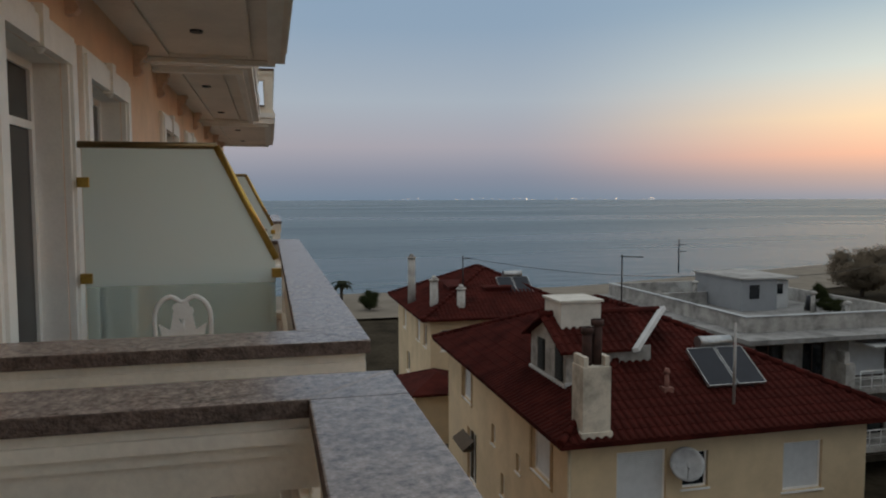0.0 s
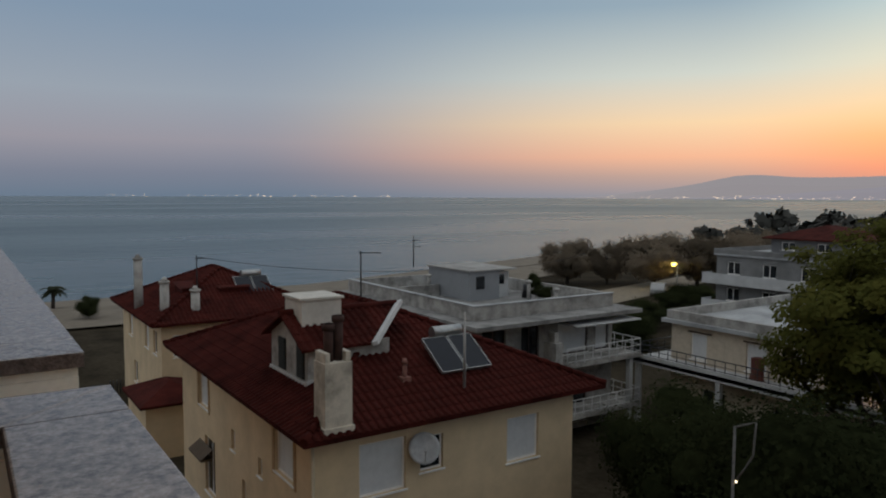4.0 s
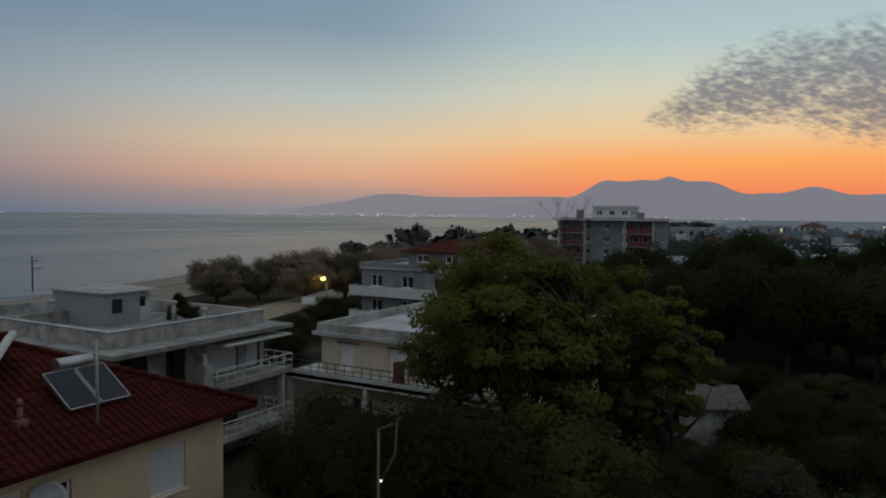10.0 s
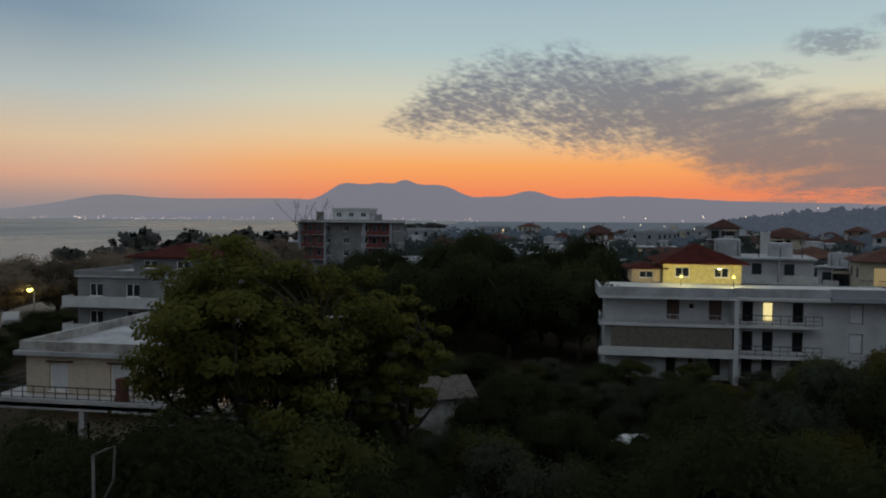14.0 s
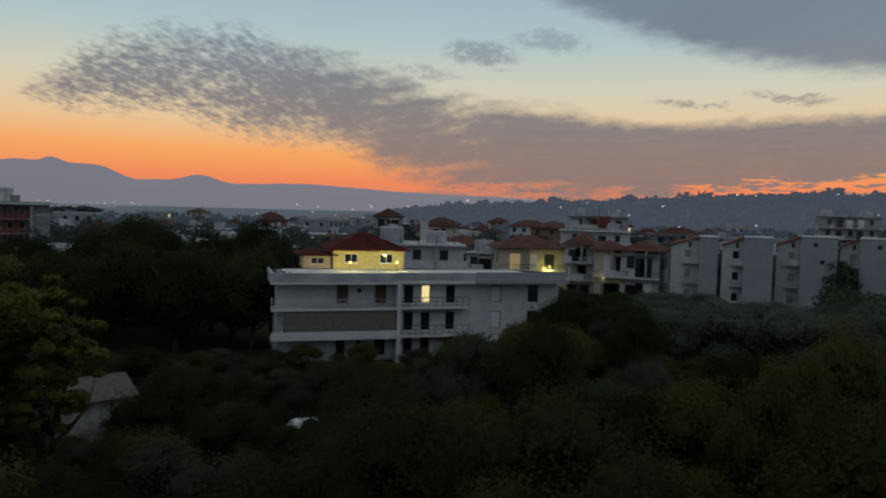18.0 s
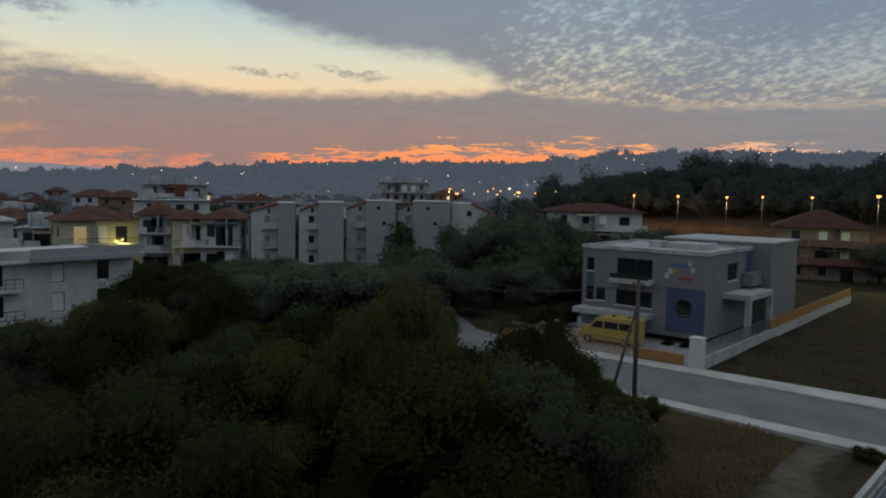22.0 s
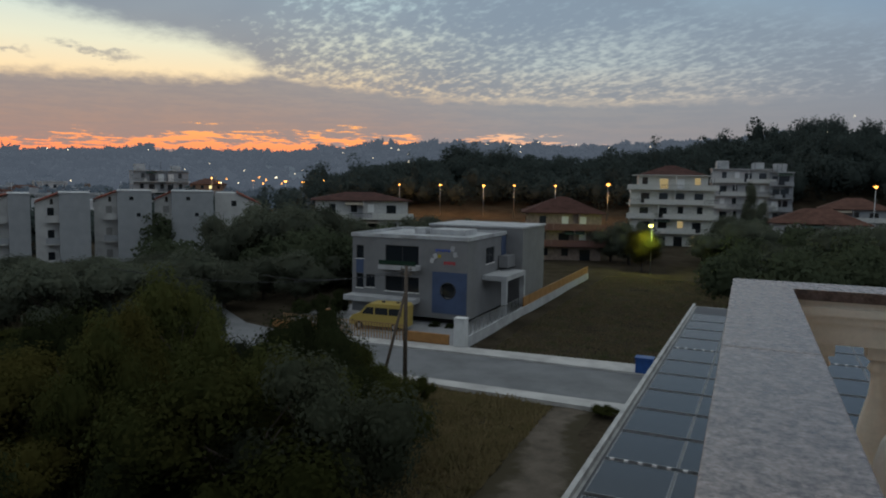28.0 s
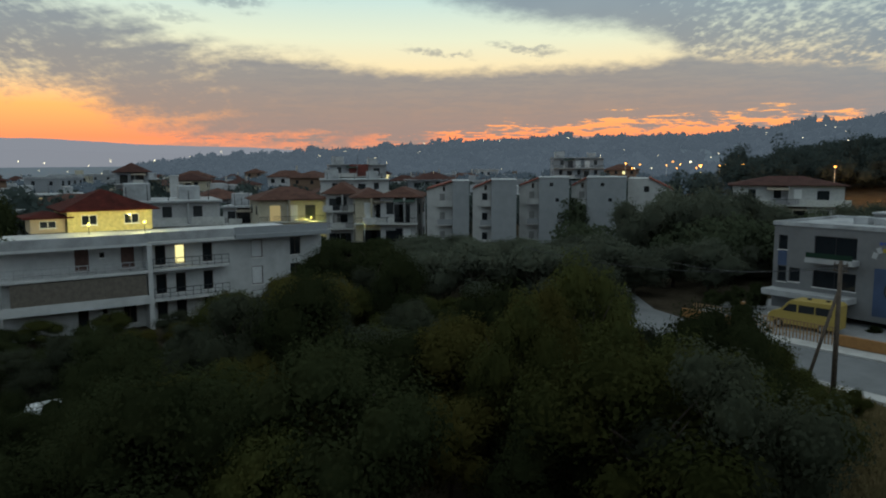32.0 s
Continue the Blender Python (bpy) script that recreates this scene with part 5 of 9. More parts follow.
# ---- pale flat-roofed apartment block with roof hut ----
def block_c():
    x0, y0, x1, y1 = 20.6, 28.0, 30.2, 41.5
    root = thing("apartment_building", (x0, y0, 0), "weathered white flat-roofed apartment block with balconies", "building")
    w, d = x1 - x0, y1 - y0
    block(root, w, d, 0, 6.3, PLASTER_OLD, [("S", 0.5, 4.15, 1.5, 1.75, "glass"), ("S", 3.0, 4.15, 1.2, 1.75, "glass"), ("S", 5.5, 4.15, 2.2, 1.75, "shutter"), ("S", 8.3, 4.15, 1.0, 1.75, "shutter"), ("S", 1.0, 0.9, 2.0, 1.5, "glass"), ("S", 5.5, 0.4, 2.2, 1.9, "glass"), ("W", 2.0, 4.3, 1.2, 1.2, "shutter"), ("W", 8.0, 4.3, 1.2, 1.2, "shutter")], frame_mat=WOODDARK)
    bm = B()
    box(bm, -1.0, -1.6, 6.3, w + 0.6, d + 0.3, 6.5)
    part("roof_slab", bm, mat("stained_roof_concrete", (0.27, 0.265, 0.26), 0.9, amount=0.5, scale=0.8, bump=0.3), root, "stained concrete roof slab")
    bm = B()
    for q in ((0, 0, w, 0.2), (0, 0.2, 0.2, d), (w - 0.2, 0.2, w, d), (0.2, d - 0.2, w - 0.2, d), (0.2, 8.4, 3.6, 8.6)):
        bm = B()
        box(bm, q[0], q[1], 6.5, q[2], q[3], 7.2)
        part("parapet", bm, PLASTER_OLD, root, "flaking white roof parapet")
    bm = B()
    box(bm, -0.05, -0.05, 7.2, w + 0.05, 0.25, 7.24)
    box(bm, -0.05, 0.25, 7.2, 0.25, d, 7.24)
    part("parapet_cap", bm, ROOFPAINT, root)
    for z in (4.0, 1.3):
        bm = B()
        box(bm, 4.6, -1.7, z - 0.12, w + 0.5, 0.0, z + 0.1)
        part("balcony_slab", bm, PLASTER_OLD, root)
        railing(root, [(4.65, -1.65), (w + 0.45, -1.65), (w + 0.45, 1.5)], z + 0.1, 0.78)
    bm = B()
    box(bm, w - 0.3, -1.6, 0, w - 0.05, -1.35, 4.0)
    part("pillar", bm, PLASTER, root)
    bm = B()
    box(bm, 4.0, -1.5, 4.1, 4.5, -0.6, 5.2)
    box(bm, 4.1, -1.3, 5.2, 4.35, -0.8, 5.7)
    part("barbecue_chimney", bm, PLASTER_OLD, root)
    bm = B()
    box(bm, 5.2, -1.8, 5.95, w + 0.3, -0.05, 6.02)
    part("awning_slab", bm, PLASTER, root)
    # roof hut
    hx, hy = 24.3 - x0, 33.5 - y0
    h = part("roof_hut", mesh_of("roof_hut", _box(hx, hy, 6.5, hx + 2.2, hy + 4.3, 8.2), GREYLIGHT), None, root, "pale stair hut on the roof")
    part("hut_bay", mesh_of("hut_bay", _box(hx + 2.2, hy + 0.5, 6.5, hx + 3.3, hy + 4.3, 8.05), PLASTER), None, root)
    bm = B()
    box(bm, hx - 0.12, hy - 0.12, 8.2, hx + 3.45, hy + 4.4, 8.28)
    part("hut_roof", bm, CONCRETE, root)
    for a, b, z0, z1, yy in ((0.5, 1.1, 7.15, 7.9, 0), (2.5, 2.95, 7.3, 7.85, 0.5)):
        bm = B()
        box(bm, hx + a, hy + yy - 0.02, z0, hx + b, hy + yy + 0.03, z1)
        part("hut_window", bm, PANE, root)
    bm = B()
    box(bm, 3.9, 8.8, 6.5, 9.2, 13.0, 6.56)
    part("roof_membrane", bm, mat("blue_grey_membrane", (0.30, 0.38, 0.46), 0.6), root)
    for x, y, hgt in ((6.9, 4.0, 1.0), (6.6, 7.6, 0.6), (7.4, 2.2, 0.7), (3.2, 9.0, 1.1)):
        bm = B()
        tube(bm, (x, y, 6.5), (x, y, 6.5 + hgt), 0.12, 0.10)
        lathe(bm, [(0.10, 0), (0.2, 0.05), (0.2, 0.12), (0.08, 0.2)], 10, (x, y, 6.5 + hgt))
        part("roof_vent", bm, PLASTER_OLD, root)


GREYLIGHT = mat("light_grey_plaster", (0.26, 0.272, 0.29), 0.9, amount=0.1, scale=0.8)
block_c()
mast(22.7, 37.0, 8.28, 10.2, "thin roof aerial on the stair hut", ((1.2, 0.5, 0.3), (1.6, 0.4, 0.3)))
bm = B()
tube(bm, (0, 0, 0), (0, 0, 0.8), 0.3, 0.2, 10)
solid("rooftop_tank", bm, DARKMETAL, (28.2, 33.0, 6.5), "dark cylinder tank on the flat roof", "tank")


# ---- cream block with long balcony, seen past the plane tree ----
def block_d():
    x0, y0, x1, y1 = 32.3, 12.5, 44.0, 25.6
    root = thing("apartment_building", (x0, y0, 0), "cream flat-roofed block with long balcony and lowered shutters", "building")
    w, d = x1 - x0, y1 - y0
    W = lambda yy: y1 - yy
    block(root, w, d, 0, 5.75, mat("pale_peach_plaster", (0.56, 0.48, 0.38), 0.88, amount=0.15), [("W", W(24.36), 3.95, 1.0, 1.4, "shutter"), ("W", W(21.1), 3.95, 1.1, 1.4, "shutter"), ("W", W(18.8), 3.95, 1.2, 1.4, "shutter"), ("W", W(15.5), 3.95, 1.2, 1.4, "shutter"), ("W", 2.0, 0.5, 1.4, 2.0, "glass"), ("W", 6.0, 0.5, 1.4, 2.0, "glass"), ("N", 3, 3.95, 1.2, 1.4, "shutter")])
    for W0 in (24.36, 21.1, 18.8, 15.5):
        bm = B()
        box(bm, -0.12, W0 - 1.3 - y0, 5.40, 0.0, W0 + 0.1 - y0, 5.46)
        part("shutter_box", bm, WOODDARK, root)
    bm = B()
    box(bm, -0.4, -0.4, 5.75, w + 0.3, d + 0.4, 5.95)
    part("roof_slab", bm, ROOFPAINT, root)
    bm = B()
    for q in ((-0.2, -0.2, 0.0, d + 0.2), (0.0, d, w, d + 0.2), (w - 0.2, 0, w, d), (0, -0.2, w, 0)):
        bm = B()
        box(bm, q[0], q[1], 5.95, q[2], q[3], 6.42)
        part("parapet", bm, PLASTER_OLD, root, "stained white roof parapet")
    bm = B()
    box(bm, -1.5, -0.5, 3.55, -0.0, d + 1.4, 3.75)
    box(bm, 0.0, d, 3.55, 3.0, d + 1.4, 3.75)
    box(bm, -1.5, -0.5, 3.45, -1.42, d + 1.4, 3.95)
    part("balcony_slab", bm, PLASTER, root)
    railing(root, [(-1.45, -0.4), (-1.45, d + 1.35), (3.0, d + 1.35)], 3.9, 0.62, DARKMETAL)
    for yy in (0.2, 4.5, 9.0, d + 1.0):
        bm = B()
        box(bm, -1.45, yy, 0, -1.2, yy + 0.25, 3.55)
        part("pillar", bm, PLASTER, root)
    bm = B()
    lathe(bm, [(0.02, 1.0), (0.42, 0.0), (0.42, -0.05)], 4, (-0.75, W(20.3) and (20.0 - y0), 3.85))
    box(bm, -0.95, 19.75 - y0, 3.75, -0.55, 20.2 - y0, 4.9)
    part("folded_parasol", bm, mat("dark_red_cover", (0.12, 0.04, 0.03), 0.8), root)
    bm = B()
    box(bm, 3.5, 2.5, 5.95, 7.5, 6.5, 6.25)
    box(bm, 5.5, 6.5, 5.95, 6.2, 7.4, 6.6)
    part("roof_hatch", bm, CONCRETE, root)


block_d()


def simple_block(name, label, x0, y0, x1, y1, h, material, sides, floors, per, roof="flat", cat="building", group="", style=("glass",), roofmat=None, balc=(), z=0.0, rz=0.0, k=0.42, rail=True, door_h=1.5):
    """A plain block with rows of windows on the given sides, balconies and a roof."""
    root = thing(name, (x0, y0, z), label, cat, group, rz=rz)
    w, d = x1 - x0, y1 - y0
    op = []
    fh = h / floors
    rnd = random.Random(int(x0 * 7 + y0 * 13))
    for s in sides:
        L = w if s in "SN" else d
        n = per
        for f in range(floors):
            for i in range(n):
                ww = min(1.3, L / n * 0.55)
                op.append((s, L * (i + 0.5) / n - ww / 2, f * fh + fh * 0.30, ww, fh * 0.48, rnd.choice(style)))
    block(root, w, d, 0, h, material, op)
    if roof == "hip":
        hip_roof(root, -0.6, -0.6, w + 0.6, d + 0.6, h + 0.02, k, roofmat or TILE, tiles=False)
    else:
        bm = B()
        box(bm, -0.2, -0.2, h, w + 0.2, d + 0.2, h + 0.18)
        part("roof_slab", bm, roofmat or ROOFPAINT, root)
        bm = B()
        for q in ((-0.2, -0.2, w + 0.2, 0.0), (-0.2, d, w + 0.2, d + 0.2), (-0.2, 0, 0, d), (w, 0, w + 0.2, d)):
            bm = B()
            box(bm, q[0], q[1], h + 0.18, q[2], q[3], h + 0.6)
            part("parapet", bm, material, root)
    for s, f, a, b, o in balc:
        L = w if s in "SN" else d
        M = side_matrix(s, w, d)
        bm = B()
        boxm(bm, M, a * L, -o, f * fh - 0.1, b * L, 0, f * fh + 0.08)
        bp_ = part("balcony", bm, PLASTER, root)
        if rail:
            bm = B()
            boxm(bm, M, a * L, -o, f * fh + 0.08, b * L, -o + 0.05, f * fh + 0.85)
            boxm(bm, M, a * L, -o + 0.05, f * fh + 0.08, a * L + 0.05, 0, f * fh + 0.85)
            boxm(bm, M, b * L - 0.05, -o + 0.05, f * fh + 0.08, b * L, 0, f * fh + 0.85)
            part("balcony_front", bm, PLASTER, bp_)
    return root


DULLGREY = mat("dull_grey_plaster", (0.215, 0.215, 0.215), 0.9, amount=0.25, scale=0.6)
# terraced block behind the plane tree, with a red roof on its penthouse
simple_block("apartment_building", "pale terraced block with wrap-round balconies", 58.5, 31.0, 70, 41.5, 7.2, DULLGREY, "WS", 3, 3, balc=(("W", 2, -0.05, 1.0, 1.4), ("W", 1, -0.05, 1.0, 1.4)))
simple_block("penthouse", "grey penthouse with a red hip roof", 61.5, 31.5, 69.5, 38.0, 1.5, GREYWALL, "WS", 1, 2, "hip", z=7.4, k=0.3)

# white multi-storey block on the shore road with red-brown balcony panels
simple_block("apartment_tower", "white five-storey block with red-brown balcony panels", 165, 37.0, 178, 59.6, 11.6, DULLGREY, "WS", 4, 5, balc=tuple(("W", f, a, b, 1.5) for f in (1, 2, 3) for a, b in ((0.02, 0.3), (0.68, 0.98))))
simple_block("penthouse", "flat-roofed white penthouse on the tall block", 168, 43.5, 175, 52.5, 2.3, PLASTER, "WS", 1, 3, z=12.2)
_rt = bpy.data.objects.get("apartment_tower")
REDPANEL = mat("red_brown_panel", (0.14, 0.03, 0.028), 0.7)
for f in (1, 2, 3):
    for a, b in ((0.9, 5.8), (16.4, 21.6)):
        bm = B()
        box(bm, -0.10, a, f * 2.9 + 0.35, -0.002, b, f * 2.9 + 2.5)
        pn = part("red_bay", bm, REDPANEL, _rt, "red-brown clad bay")
        for k in (0.28, 0.72):
            c = a + (b - a) * k
            bm = B()
            box(bm, -0.16, c - 0.62, f * 2.9 + 0.9, -0.102, c + 0.62, f * 2.9 + 2.3)
            part("window_surround", bm, GREYLIGHT, pn)
            bm = B()
            box(bm, -0.19, c - 0.5, f * 2.9 + 1.0, -0.162, c + 0.5, f * 2.9 + 2.2)
            part("pane", bm, PANE, pn)
        bm = B()
        box(bm, -1.58, a - 0.3, f * 2.9 + 0.05, -1.5, b + 0.3, f * 2.9 + 0.9)
        part("balcony_panel", bm, REDPANEL, _rt)
for yy in (0.0, 6.3, 15.7, 22.0):
    bm = B()
    box(bm, -1.7, yy, 0, -1.2, yy + 0.55, 11.6)
    part("column", bm, GREYLIGHT, _rt, bevel=0.02)
for yy, hh in ((4.0, 1.6), (18.5, 2.2)):
    bm = B()
    box(bm, 4.0, yy, 11.95, 5.6, yy + 1.5, 11.95 + hh)
    part("roof_box", bm, DULLGREY, _rt)
bm = B()
box(bm, -2.2, -1.0, 11.65, 13.5, 23.9, 11.95)
part("roof_overhang", bm, PLASTER, _rt)


# ---- long white block with lit penthouse ----
def block_f():
    x0, y0, x1, y1 = 59.5, -29.0, 70.0, -4.2
    root = thing("apartment_building", (x0, y0, 0), "long white three-storey block with continuous balconies", "building")
    w, d = x1 - x0, y1 - y0
    W = lambda yy: y1 - yy
    op = []
    for f, z in ((0, 0.4), (1, 2.45), (2, 4.75)):
        for a, ww, st in ((-9.0, 0.75, "glass"), (-12.2, 0.95, "glass"), (-14.7, 0.8, "glass"), (-16.2, 0.8, "lit" if f == 2 else "glass"), (-18.4, 0.8, "glass"), (-22.5, 1.0, "shutter"), (-26.0, 1.0, "glass")):
            op.append(("W", W(a), z, ww, 1.55, st))
        op.append(("W", W(-10.7), z + 0.9, 0.35, 0.4, "glass"))
    block(root, w, d, 0, 6.6, PLASTER, op, frame_mat=WOODDARK, recess=0.08)
    bm = B()
    box(bm, -1.9, d - 9.6, 6.55, w + 0.4, d + 0.6, 6.75)
    box(bm, -1.2, 0, 6.50, w + 0.4, d - 9.6, 6.70)
    part("roof_slab", bm, PLASTER, root)
    bm = B()
    for q in ((-1.9, d - 9.6, -1.7, d + 0.6), (-1.7, d + 0.4, w, d + 0.6), (-1.2, d - 16.5, -1.0, d - 9.6)):
        bm = B()
        box(bm, q[0], q[1], 6.75, q[2], q[3], 7.45)
        part("parapet", bm, ROOFPAINT, root)
    bm = B()
    box(bm, -1.2, 0, 6.7, -1.0, d - 16.5, 7.5)
    box(bm, -1.6, -0.2, 6.55, -1.2, d - 16.5, 6.9)
    part("parapet", bm, GREYLIGHT, root)
    for z in (4.55, 2.2):
        bm = B()
        box(bm, -1.8, d - 9.5, z - 0.12, 0, d + 0.5, z + 0.1)
        part("balcony_slab", bm, PLASTER, root)
        bm = B()
        box(bm, -1.4, d - 16.0, z - 0.12, 0, d - 9.9, z + 0.06)
        part("balcony_slab", bm, PLASTER, root)
        if z > 3:
            railing(root, [(-1.75, d - 9.4), (-1.75, d + 0.45), (0, d + 0.45)], z + 0.1, 0.7, METAL)
        else:
            bm = B()
            box(bm, -1.8, d - 9.5, z + 0.1, -1.7, d + 0.5, z + 0.55)
            part("balcony_front", bm, PLASTER, root)
        railing(root, [(-1.35, d - 15.9), (-1.35, d - 10.0)], z + 0.1, 0.75, DARKMETAL)
    bm = B()
    box(bm, -1.7, d - 9.4, 2.35, -1.62, d - 0.4, 4.35)
    part("awning_blind", bm, mat("taupe_blind", (0.15, 0.13, 0.11), 0.9), root, "lowered taupe awning blind")
    bm = B()
    box(bm, -1.6, d - 9.9, 0, -0.02, d - 9.55, 6.5)
    part("partition_wall", bm, PLASTER, root)
    for a in (-9.0, -12.2):
        bm = B()
        box(bm, -0.03, a - 0.95 - y0, 4.72, 0.02, a - y0, 6.35)
        part("door", bm, mat("brown_door_leaf", (0.10, 0.055, 0.045), 0.7), root)
    return root


block_f()
simple_block("penthouse", "yellow-lit penthouse with red hip roof", 70.3, -17.2, 78, -10.2, 1.9, mat("warm_yellow_plaster", (0.68, 0.58, 0.26), 0.85), "W", 1, 2, "hip", z=6.76, k=0.42, cat="building")
simple_block("veranda", "small tiled veranda with lit posts beside the penthouse", 70.8, -10.1, 74.5, -7.4, 1.35, CREAM, "W", 1, 1, "hip", z=6.76, k=0.25)


def lamp_point(x, y, z, power, color, size=0.15):
    l = bpy.data.lights.new("lamp_light", "POINT")
    l.energy, l.color, l.shadow_soft_size = power, color, size
    o = new("lamp_light", l)
    o.location = (x, y, z)
    return o


def wall_lamp(x, y, z, m, label):
    bm = B()
    lathe(bm, [(0.03, -0.12), (0.10, -0.08), (0.12, 0.05), (0.05, 0.12)], 10)
    solid("wall_lamp", bm, m, (x, y, z), label, "lamp")


for yy in (-11.4, -15.9):
    lamp_point(67.6, yy, 8.0, 135, (1.0, 0.82, 0.30))
    post = thing("terrace_lamp", (67.6, yy, 6.75), "low yellow lamp post on the roof terrace", "lamp", "terrace lamps")
    bm = B()
    tube(bm, (0, 0, 0), (0, 0, 0.75), 0.03, 0.025, 8)
    part("post", bm, DARKMETAL, post)
    bm = B()
    lathe(bm, [(0.03, 0.75), (0.09, 0.79), (0.09, 0.90), (0.03, 0.95)], 10)
    part("globe", bm, LAMPYELLOW, post)


# ---- row of tall pale terrace houses ----
TERRACE_WHITE = mat("terrace_white_render", (0.40, 0.40, 0.40), 0.88, amount=0.16, scale=0.6)


def row_house(a0, a1, a2, r, high, label, doors=True, gable_only=False, dark=False):
    """From bearing a0 a white bay with a rising mono-pitch and balconies, from a1 to a2 a blank grey slab."""
    p, q = r * math.cos(radians(a0)), r * math.sin(radians(a0))
    turn = (a0 + a2) / 2 - 90
    root = thing("row_house", (p, q, 0), label, "house", "row houses", rz=turn)
    w1, w = r * radians(a0 - a1), r * radians(a0 - a2)
    lo_, top = high - 1.25, high - 0.12
    bm = B()
    front = [(0, 0), (w1, 0), (w1, top), (0, lo_)] if not gable_only else [(0, 0), (w, 0), (w, lo_ - 0.6), (w * 0.45, top), (0, top)]
    f = [bm.verts.new((u, 1.4 if not gable_only else 0.0, v)) for u, v in front]
    g = [bm.verts.new((u, 10, v)) for u, v in front]
    bm.faces.new(f)
    bm.faces.new(g[::-1])
    for i in range(len(front)):
        k = (i + 1) % len(front)
        bm.faces.new((f[k], f[i], g[i], g[k]))
    bmesh.ops.recalc_face_normals(bm, faces=bm.faces[:])
    part("bay", bm, TERRACE_WHITE, root, "white bay with a sloping roof line")
    bm = B()
    edge = [(0, lo_), (w1, top)] if not gable_only else [(w * 0.45, top), (w, lo_ - 0.6)]
    y_ = 1.1 if not gable_only else -0.25
    lo = [bm.verts.new(v) for v in ((edge[0][0], y_, edge[0][1] + 0.02), (edge[1][0], y_, edge[1][1] + 0.02), (edge[1][0], 10.2, edge[1][1] + 0.02), (edge[0][0], 10.2, edge[0][1] + 0.02))]
    hi = [bm.verts.new(v.co + Vector((0, 0, 0.16))) for v in lo]
    bm.faces.new(lo[::-1])
    bm.faces.new(hi)
    for i in range(4):
        bm.faces.new((lo[i], lo[(i + 1) % 4], hi[(i + 1) % 4], hi[i]))
    part("roof", bm, TILE_ORANGE, root)
    if gable_only:
        for u, v in ((w * 0.35, high - 2.0), (w * 0.62, high - 4.4)):
            bm = B()
            box(bm, u, -0.05, v, u + 0.7, -0.004, v + 0.8)
            part("window", bm, PANE, root)
        return
    block_root = part("slab_wall", _box(w1, 0, 0, w, 10, high), GREYLIGHT, root, "tall blank grey end wall", bevel=0.02)
    bm = B()
    box(bm, w1 - 0.08, -0.08, high, w + 0.08, 10.1, high + 0.10)
    part("coping", bm, ROOFPAINT, block_root)
    bm = B()
    tube(bm, (w1 + 0.5, 4, high + 0.1), (w1 + 0.5, 4, high + 1.3), 0.03, 0.025, 5)
    part("roof_aerial", bm, METAL, block_root)
    for f_ in range(3):
        z = 1.0 + f_ * (high - 1.8) / 3
        bm = B()
        box(bm, w1 * 0.42, 0.45, z - 0.12, w1 - 0.01, 1.4, z + 0.02)
        b_ = part("balcony", bm, TERRACE_WHITE, root)
        bm = B()
        box(bm, w1 * 0.42, 0.45, z + 0.02, w1 - 0.01, 0.53, z + 0.80)
        part("balcony_front", bm, TERRACE_WHITE if f_ != 1 else GREYLIGHT, b_)
        bm = B()
        box(bm, w1 * 0.50, 1.33, z + 0.05, w1 * 0.50 + 0.75, 1.396, z + 1.75)
        part("window", bm, PANE if dark else DULLGREY, root)
    bm = B()
    box(bm, w1 * 0.62, 1.33, high - 1.45, w1 * 0.62 + 0.35, 1.396, high - 0.75)
    part("window", bm, PANE, root)
    if doors:
        for u, v in ((w1 + (w - w1) * 0.35, high - 1.2), (w1 + (w - w1) * 0.55, high - 3.4)):
            bm = B()
            box(bm, u, -0.05, v, u + 0.5, -0.004, v + 0.5)
            part("window", bm, PANE, root)


for a0, a1, a2, r, hi_, dr in ((-34.2, -36.25, -37.55, 106, 10.1, False), (-37.8, -39.3, -41.25, 104, 10.3, False), (-41.45, -43.0, -45.3, 106, 10.6, True), (-45.45, -46.65, -49.6, 107, 10.6, True)):
    row_house(a0, a1, a2, r, hi_, "tall pale terrace house with blank grey gable and stacked balconies", dr, dark=a0 == -37.8)
row_house(-49.7, -49.7, -53.1, 108, 10.6, "end terrace house with a white gable", False, True)


# ---- two-storey grey nursery building ----
NURSERY_WHITE = mat("dulled_white_render", (0.37, 0.375, 0.385), 0.88, amount=0.22, scale=0.7)


